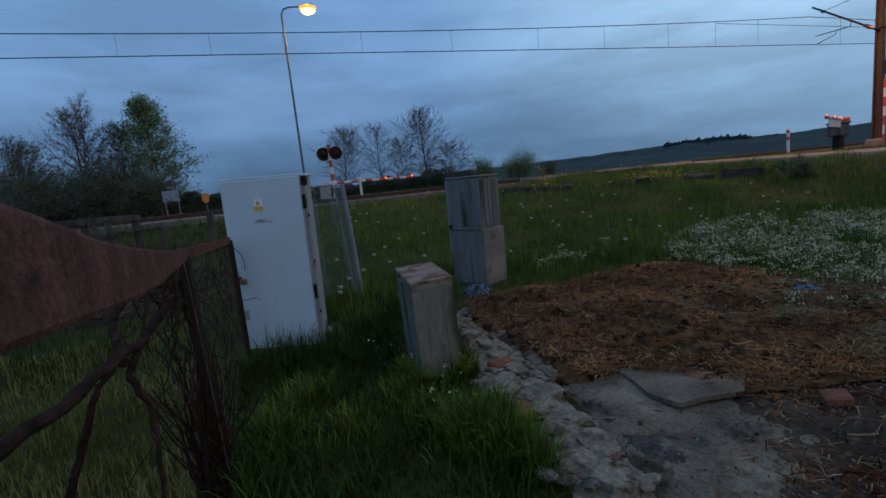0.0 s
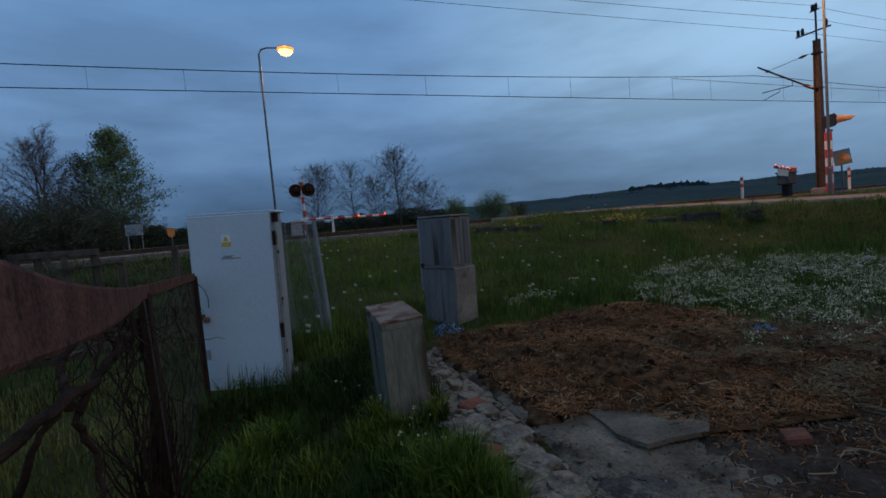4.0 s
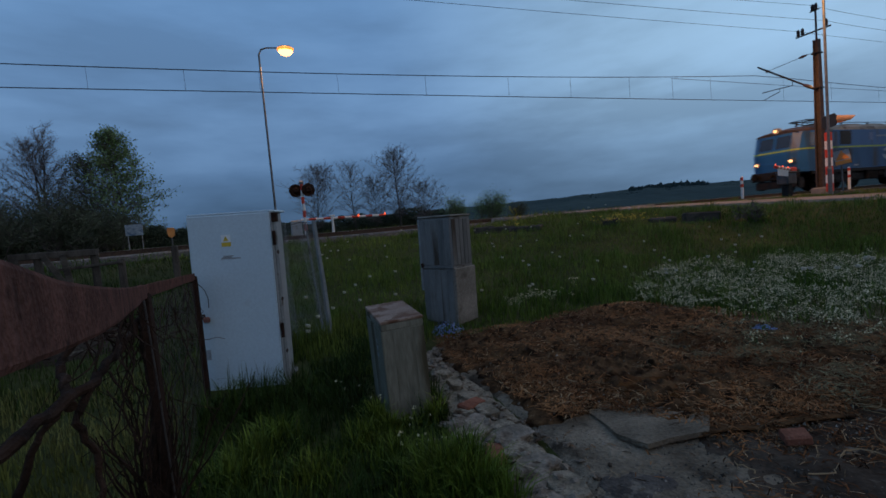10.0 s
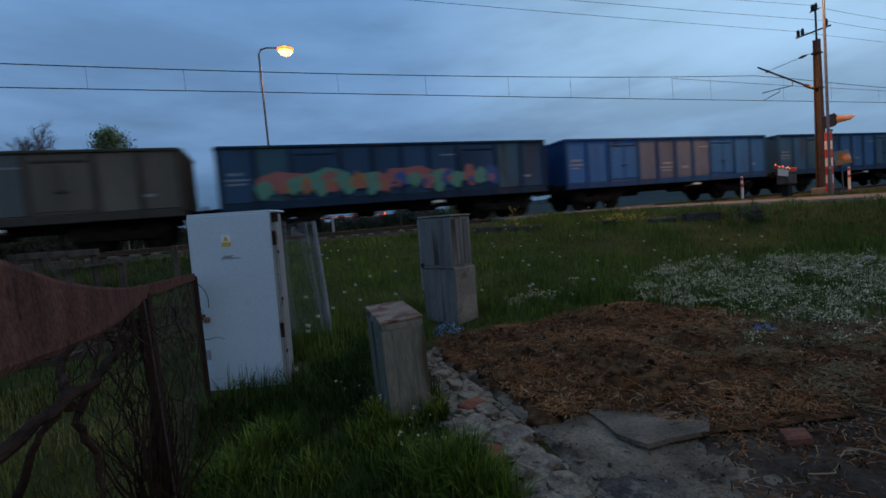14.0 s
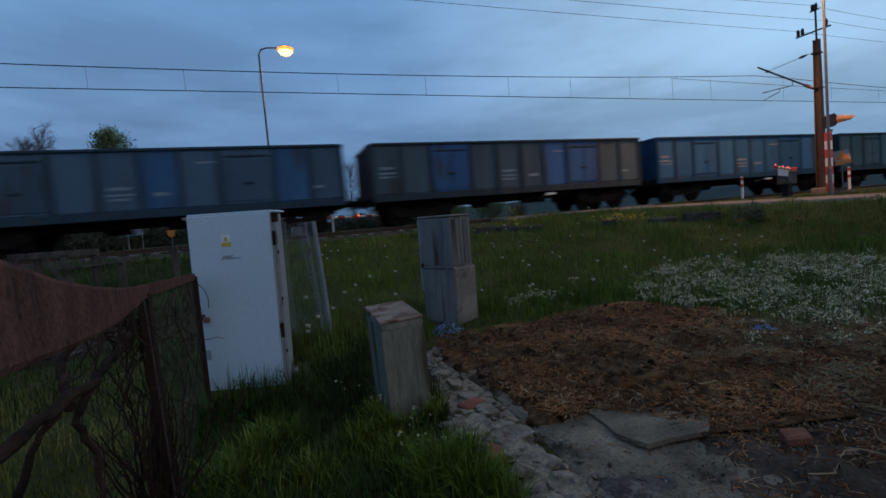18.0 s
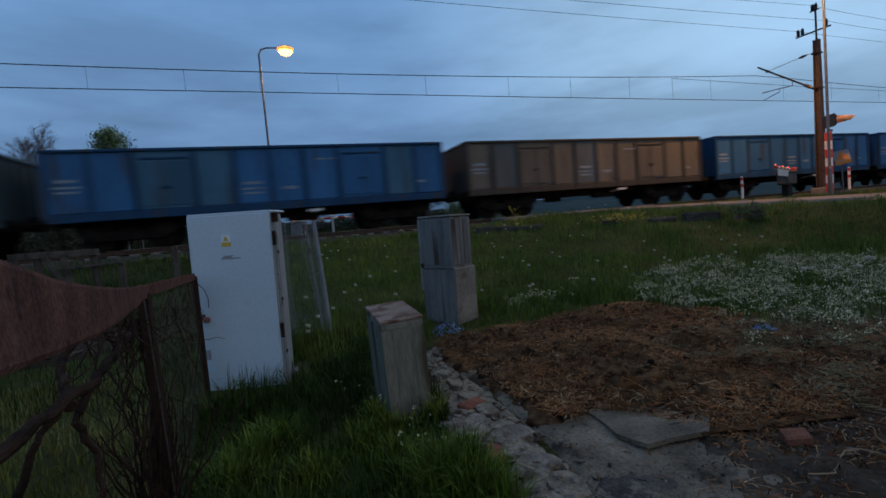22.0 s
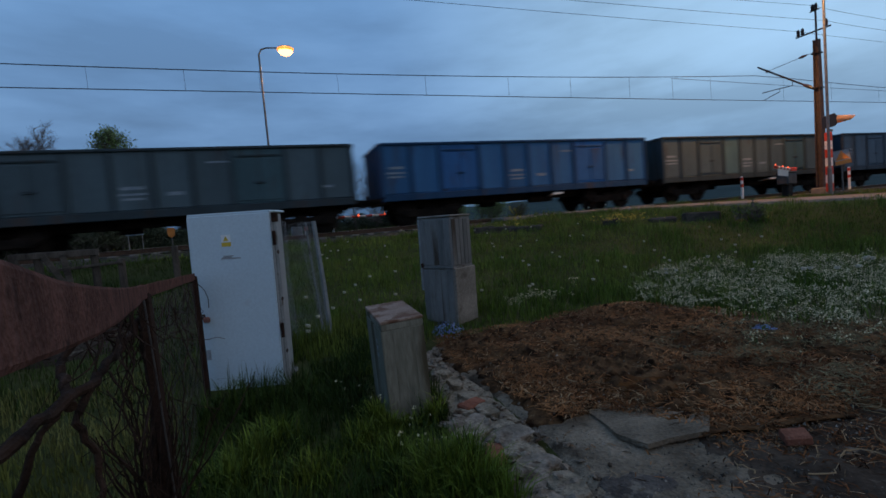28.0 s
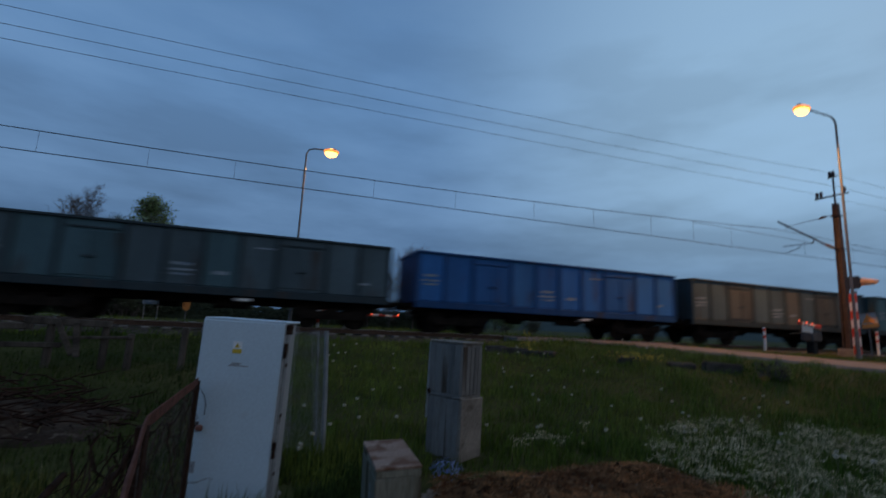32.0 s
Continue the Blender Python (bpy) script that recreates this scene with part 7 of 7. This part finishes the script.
def build_roots():
    """Pale dead stalks lying on the dark litter."""
    rng = random.Random(55)
    for i, (x, y, a, ln) in enumerate(((2.75, 1.40, -35, 0.24), (3.05, 1.50, 75, 0.22), (2.42, 1.42, 15, 0.14), (3.4, 1.72, -20, 0.20), (2.15, 1.62, 60, 0.10), (2.9, 2.5, 130, 0.22), (2.2, 3.1, 60, 0.2), (3.4, 3.0, 20, 0.22))):
        d = Vector((math.cos(radians(a)), math.sin(radians(a)), 0))
        n = Vector((-d.y, d.x, 0))
        z = 0.135 if inside(STRAW, x, y) else 0.108
        pts = [Vector((x, y, z)) + d * ln * (k / 6 - 0.5) + n * 0.06 * ln / 0.2 * math.sin(k * 0.6 + i) + Vector((0, 0, rng.uniform(-0.004, 0.012))) for k in range(7)]
        solid("dead_stalk", G().tube(pts, [0.003, 0.004, 0.004, 0.0035, 0.003, 0.003, 0.002], 6), "straw", "pale bent dead stalk lying on the floor", "stalk", "dead stalks")


build_roots()


def build_grit():
    rng = random.Random(71)
    g = G()
    for i in range(9000):
        x, y = rng.uniform(1.1, 6.2), 0.5 + 4.6 * rng.random() ** 1.4
        if not (inside(SLAB, x, y) or (x < 1.6 and inside(NO_GRASS, x, y))):
            continue
        s = rng.uniform(0.003, 0.010) * (2.0 if rng.random() < 0.08 else 1.0)
        z = 0.068
        if inside(STRAW, x, y):
            if rng.random() < 0.7:
                continue
            z = 0.115
        elif inside(LITTER, x, y):
            z = 0.092
        a = rng.uniform(0, 6.28)
        p = [(x + s * math.cos(a + k * 2.09), y + s * math.sin(a + k * 2.09), z - 0.002) for k in range(3)]
        g.add(p + [(x + rng.uniform(-1, 1) * s * 0.4, y + rng.uniform(-1, 1) * s * 0.4, z + s * rng.uniform(0.5, 1.1))], [(0, 1, 3), (1, 2, 3), (2, 0, 3)])
    solid("grit", g, "grit", "fine gravel and crumbs on the old floor", "gravel", kind="stuff")


build_grit()


# ---- flowers ----
WEED = [(5.25, 5.75), (4.95, 4.7), (4.80, 3.8), (4.85, 3.3), (5.15, 3.0), (5.8, 2.65), (6.2, 2.1), (9.5, 2.0), (11.0, 4.6), (9.2, 6.6), (7.3, 6.9), (6.2, 6.4)]


def flower_head(rng, pet, c, n, wide):
    """A loose head of small petals round a stem's tip."""
    for _ in range(n):
        p = c + Vector((rng.gauss(0, wide), rng.gauss(0, wide), rng.gauss(0, wide * 0.45)))
        q = rng.uniform(0.004, 0.010)
        a = Vector((rng.gauss(0, 1), rng.gauss(0, 1), rng.gauss(0, 0.5))).normalized() * q
        b = a.orthogonal().normalized() * q * 0.9
        pet.add([p - a, p + b, p + a, p - b], [(0, 1, 2, 3)])


def build_white_weed():
    rng = random.Random(12)
    pet, stm = G(), G()
    clumps = []
    while len(clumps) < 235:
        x, y = rng.uniform(4.4, 11.0), rng.uniform(2.0, 7.0)
        if inside(WEED, x, y) and noise.noise(Vector((x * 1.3, y * 1.3, 4))) > rng.uniform(-0.7, 0.25):
            clumps.append((x, y, rng.uniform(0.10, 0.24), rng.uniform(0.55, 1.15) * min(1.0, 0.5 + edge_dist(WEED, x, y) / 0.7), 10))
    clumps += [(rng.uniform(3.9, 5.8), rng.uniform(2.35, 3.2), 0.09, rng.uniform(0.3, 0.55), 3) for _ in range(15)]
    clumps += [(rng.gauss(4.0, 0.35), rng.gauss(6.1, 0.2), 0.12, 0.6, 5) for _ in range(8)]
    clumps += [(0.80, 2.92, 0.06, 0.75, 5), (0.79, 2.60, 0.08, 0.6, 6), (0.70, 2.74, 0.06, 0.7, 5), (0.60, 3.4, 0.10, 0.6, 5), (0.42, 3.9, 0.10, 0.6, 4)]
    for x0, y0, r, k, n in clumps:
        for i in range(n):
            a, d = rng.uniform(0, 2 * math.pi), r * math.sqrt(rng.random())
            x, y = x0 + math.cos(a) * d, y0 + math.sin(a) * d
            h = rng.uniform(0.20, 0.40) * k * (1 - 0.35 * (d / r) ** 2)
            z = height(x, y)
            tip = Vector((x + math.cos(a) * d * 0.5 + rng.gauss(0, 0.02), y + math.sin(a) * d * 0.5 + rng.gauss(0, 0.02), z + h))
            mid = Vector((x, y, z)).lerp(tip, 0.55) + Vector((rng.gauss(0, 0.01), rng.gauss(0, 0.01), 0))
            stm.tube([(x, y, z), mid, tip], 0.0025, 3, cap=False)
            near = x < 1.5
            flower_head(rng, pet, tip, 3 if near else rng.randint(6, 11), 0.008 if near else 0.022)
            for _ in range(0 if near else 2):
                side = mid + Vector((rng.gauss(0, 0.05), rng.gauss(0, 0.05), rng.uniform(0.02, 0.09)))
                stm.tube([mid, side], 0.002, 3, cap=False)
                flower_head(rng, pet, side, rng.randint(3, 6), 0.016)
    ob = thing("white_weed", "spreading bed of tiny white-flowered weeds", "wildflowers", kind="stuff")
    part("blossoms", pet, "petal_white", ob)["kind"] = "stuff"
    part("stems", stm, "stem_green", ob)["kind"] = "stuff"


build_white_weed()


def weed_leaves(rng):
    x, y = rng.uniform(4.4, 11.0), rng.uniform(2.0, 7.0)
    return (x, y, height(x, y), 1.0) if inside(WEED, x, y) else None


def pale_bits(rng):
    x, y = rng.uniform(3.3, 6.6), rng.uniform(1.5, 3.6)
    if noise.noise(Vector((x * 2.2, y * 2.2, 17))) + 0.35 < rng.uniform(0.0, 1.0) - 0.35 * (x - 4.2):
        return None
    return x, y, 0.135 + 0.05 * noise.noise(Vector((x * 2.1, y * 2.1, 7))), 1.0


def weed_stalks(rng):
    s = weed_leaves(rng)
    return s if s and noise.noise(Vector((s[0] * 1.1, s[1] * 1.1, 23))) > -0.15 else None


blades("pale_litter", 15000, pale_bits, (0.05, 0.16), (0.003, 0.008), "grass_dry", "bleached grey stalks lying at the weed bed's edge", 61, flat=True, cat="dead grass")
blades("weed_stalks", 4200, weed_stalks, (0.14, 0.36), (0.004, 0.008), "grass_dry", "thin bleached stalks among the white weed", 62, bend=0.9, cat="dead grass", curl=True)
blades("weed_foliage", 9000, weed_leaves, (0.08, 0.26), (0.008, 0.018), "grass_field", "grey-green leaves under the white weed", 48, cat="weeds")


def flower_clump(x, y, r, seed):
    rng = random.Random(seed)
    c = thing("blue_flower_clump", "rounded clump of small pale blue flowers", "wildflowers", group="blue flower clumps")
    p, l = G(), G()
    z0 = max(0.06, height(x, y))
    for i in range(420):
        d = Vector((rng.gauss(0, 1), rng.gauss(0, 1), abs(rng.gauss(0, 1)))).normalized()
        q = Vector((x, y, z0)) + Vector((d.x * r, d.y * r, d.z * r * 0.75)) * rng.uniform(0.75, 1.05)
        a = Vector((rng.gauss(0, 1), rng.gauss(0, 1), rng.gauss(0, 1)))
        a = (a - d * a.dot(d)).normalized() * rng.uniform(0.009, 0.016)
        b = d.cross(a)
        (p if i % 3 else l).add([q - a, q + b, q + a, q - b], [(0, 1, 2, 3)])
    part("blossoms", p, "petal_blue", c)
    part("leaves", l, "stem_green", c)


flower_clump(2.00, 5.45, 0.22, 1)
flower_clump(4.64, 3.20, 0.15, 2)


def build_dandelions():
    rng = random.Random(66)
    head = stone_mesh(rng, 0.05, 0.05, 0.062)
    stem = G().tube([(0, 0, -0.05), (0.01, 0, 0.5), (0, 0, 1)], 0.0035, 4, cap=False).mesh("stem")
    proto = None
    spots = [(0.3, 5.5), (0.9, 4.7), (0.45, 5.9), (0.7, 6.4), (5.6, 6.2), (6.2, 5.9), (7.3, 5.2), (7.5, 5.3), (7.6, 4.6), (6.9, 6.6), (4.5, 7.5), (1.2, 7.4), (1.6, 8.2), (7.34, 3.61), (7.28, 3.66), (7.4, 3.7), (6.16, 3.66), (6.1, 3.7), (6.28, 3.44), (6.77, 5.57), (9.6, 6.61), (6.46, 3.32)]
    while len(spots) < 83:
        y = 5.5 + 9 * rng.random() ** 1.2
        x = rng.uniform(0.2, 2 + y * 1.15)
        if not inside(NO_GRASS, x, y) and free(x, y) and road_near(x, y)[0] > 3.2:
            spots.append((x, y))
    for i, (x, y) in enumerate(spots):
        tall = 13 <= i < 22
        h = 0.50 if tall else rng.uniform(0.22, 0.40)
        d = thing("dandelion", "white seed-head dandelion in the grass", "dandelion", pose(x, y, height(x, y)), "dandelion clocks")
        part("stem", stem, "stem_green", d, m=Matrix.Diagonal((1, 1, h, 1)))
        part("seed_head", head, "seed_puff", d, m=Matrix.Translation((0, 0, h)) @ Matrix.Diagonal((1.5, 1.5, 1.3, 1) if tall else (1.35, 1.35, 1.2, 1)))


build_dandelions()


def build_yellow():
    rng = random.Random(14)
    g = G()
    for i in range(420):
        u = rng.random()
        if u < 0.75:
            x, h = rng.gauss(9.75, 0.32), rng.uniform(0.14, 0.34)
            y = 10.9 - 0.85 * (x - 9.6) + rng.gauss(0, 0.1)
        elif u < 0.9:
            x, y, h = 6.55 + rng.gauss(0, 0.10), 11.5 + rng.gauss(0, 0.10), rng.uniform(0.5, 1.05)
        else:
            x, y, h = rng.uniform(-0.9, 0.2), rng.uniform(1.6, 4.3), rng.uniform(0.05, 0.15)
            if x > -0.65 and y < 4:
                continue
        s = rng.uniform(0.012, 0.028) if u < 0.9 else 0.010
        c = Vector((x, y, height(x, y) + h))
        a = Vector((rng.gauss(0, 1), rng.gauss(0, 1), rng.gauss(0, 1))).normalized() * s
        b = a.orthogonal().normalized() * s
        g.add([c - a, c + b, c + a, c - b], [(0, 1, 2, 3)])
    solid("yellow_flowers", g, "petal_yellow", "scattered small yellow wildflowers in the meadow", "wildflowers", kind="stuff")


build_yellow()


def build_brush_heap():
    """A dark heap of cut brushwood behind the fence."""
    rng = random.Random(91)
    b = thing("brush_heap", "dark low heap of cut brushwood in the grass", "brushwood")
    g = G()
    for i in range(420):
        x, y = -3.5 + rng.gauss(0, 0.85), 7.8 + rng.gauss(0, 0.5)
        z = height(x, y) + rng.uniform(0.0, 0.45) * math.exp(-((x + 3.5) / 1.2) ** 2)
        a, e = rng.uniform(0, 2 * math.pi), rng.uniform(-0.2, 0.35)
        ln = rng.uniform(0.2, 0.6)
        d = Vector((math.cos(a) * ln, math.sin(a) * ln, e * ln))
        p = Vector((x, y, z))
        g.tube([p, p + d * 0.5 + Vector((0, 0, rng.gauss(0, 0.03))), p + d], [0.014, 0.011, 0.005], 4, cap=False)
    part("branch_tangle", g, "rust_dark", b)["kind"] = "stuff"
    m = G()
    for j in range(9):
        for i in range(15):
            u, w = i / 14 * 2 - 1, j / 8 * 2 - 1
            h = 0.34 * max(0, 1 - u * u) * max(0, 1 - w * w)
            x, y = -3.5 + u * 1.6, 7.8 + w * 0.9
            m.v.append((x, y, height(x, y) - 0.03 + h * (0.8 + 0.4 * noise.noise(Vector((x * 3, y * 3, 1))))))
    m.f = [(j * 15 + i, j * 15 + i + 1, j * 15 + i + 16, j * 15 + i + 15) for j in range(8) for i in range(14)]
    part("leaf_mould", m, "litter_soil", b)


build_brush_heap()


# ---- what moves: the train, and the wheels under it ----
def head_of_wagons(t):
    """Where the front wall of the first wagon is: the train gains speed slowly."""
    return 0.49 - (t - 13) * (16.27 + 0.0833 * ((t + 13) / 2 - 16.5))


def motions():
    times = [0, 3, 6, 8, 10, 12, 14, 16, 18, 20, 22, 24, 26, 28, 30, 32]
    for k, w in enumerate(WAGONS):
        walk(w, [(t, pose(head_of_wagons(t) + k * WAGON_PITCH + BODY / 2, TRACK_Y, RAIL_Z)) for t in times])
    walk(LOCO, [(t, pose(head_of_wagons(t) - 0.52 - 9.92, TRACK_Y, RAIL_Z)) for t in times])
    # wheels roll: one set of rows for each place in a bogie, shared by the wheels that run there
    rolled = {}
    for train_part in [LOCO] + WAGONS:
        for b in train_part.children:
            for wheel in b.children:
                if "wheelset" not in wheel.name:
                    continue
                x, z = wheel.matrix_basis.translation.x, wheel.matrix_basis.translation.z
                key = (round(x, 2), round(z, 2))
                if key not in rolled:
                    n = 32 * FPS
                    rows = []
                    for i in range(n + 1):
                        t = 32 * i / n
                        rows.append((t, pose(x, 0, z, 0, math.degrees((head_of_wagons(t) - head_of_wagons(0)) / z) % 360, 0)))
                    walk(wheel, rows)
                    rolled[key] = wheel.animation_data
                else:
                    wheel.rotation_mode = "QUATERNION"
                    wheel.animation_data_create()
                    wheel.animation_data.action = rolled[key].action
                    wheel.animation_data.action_slot = rolled[key].action_slot


motions()
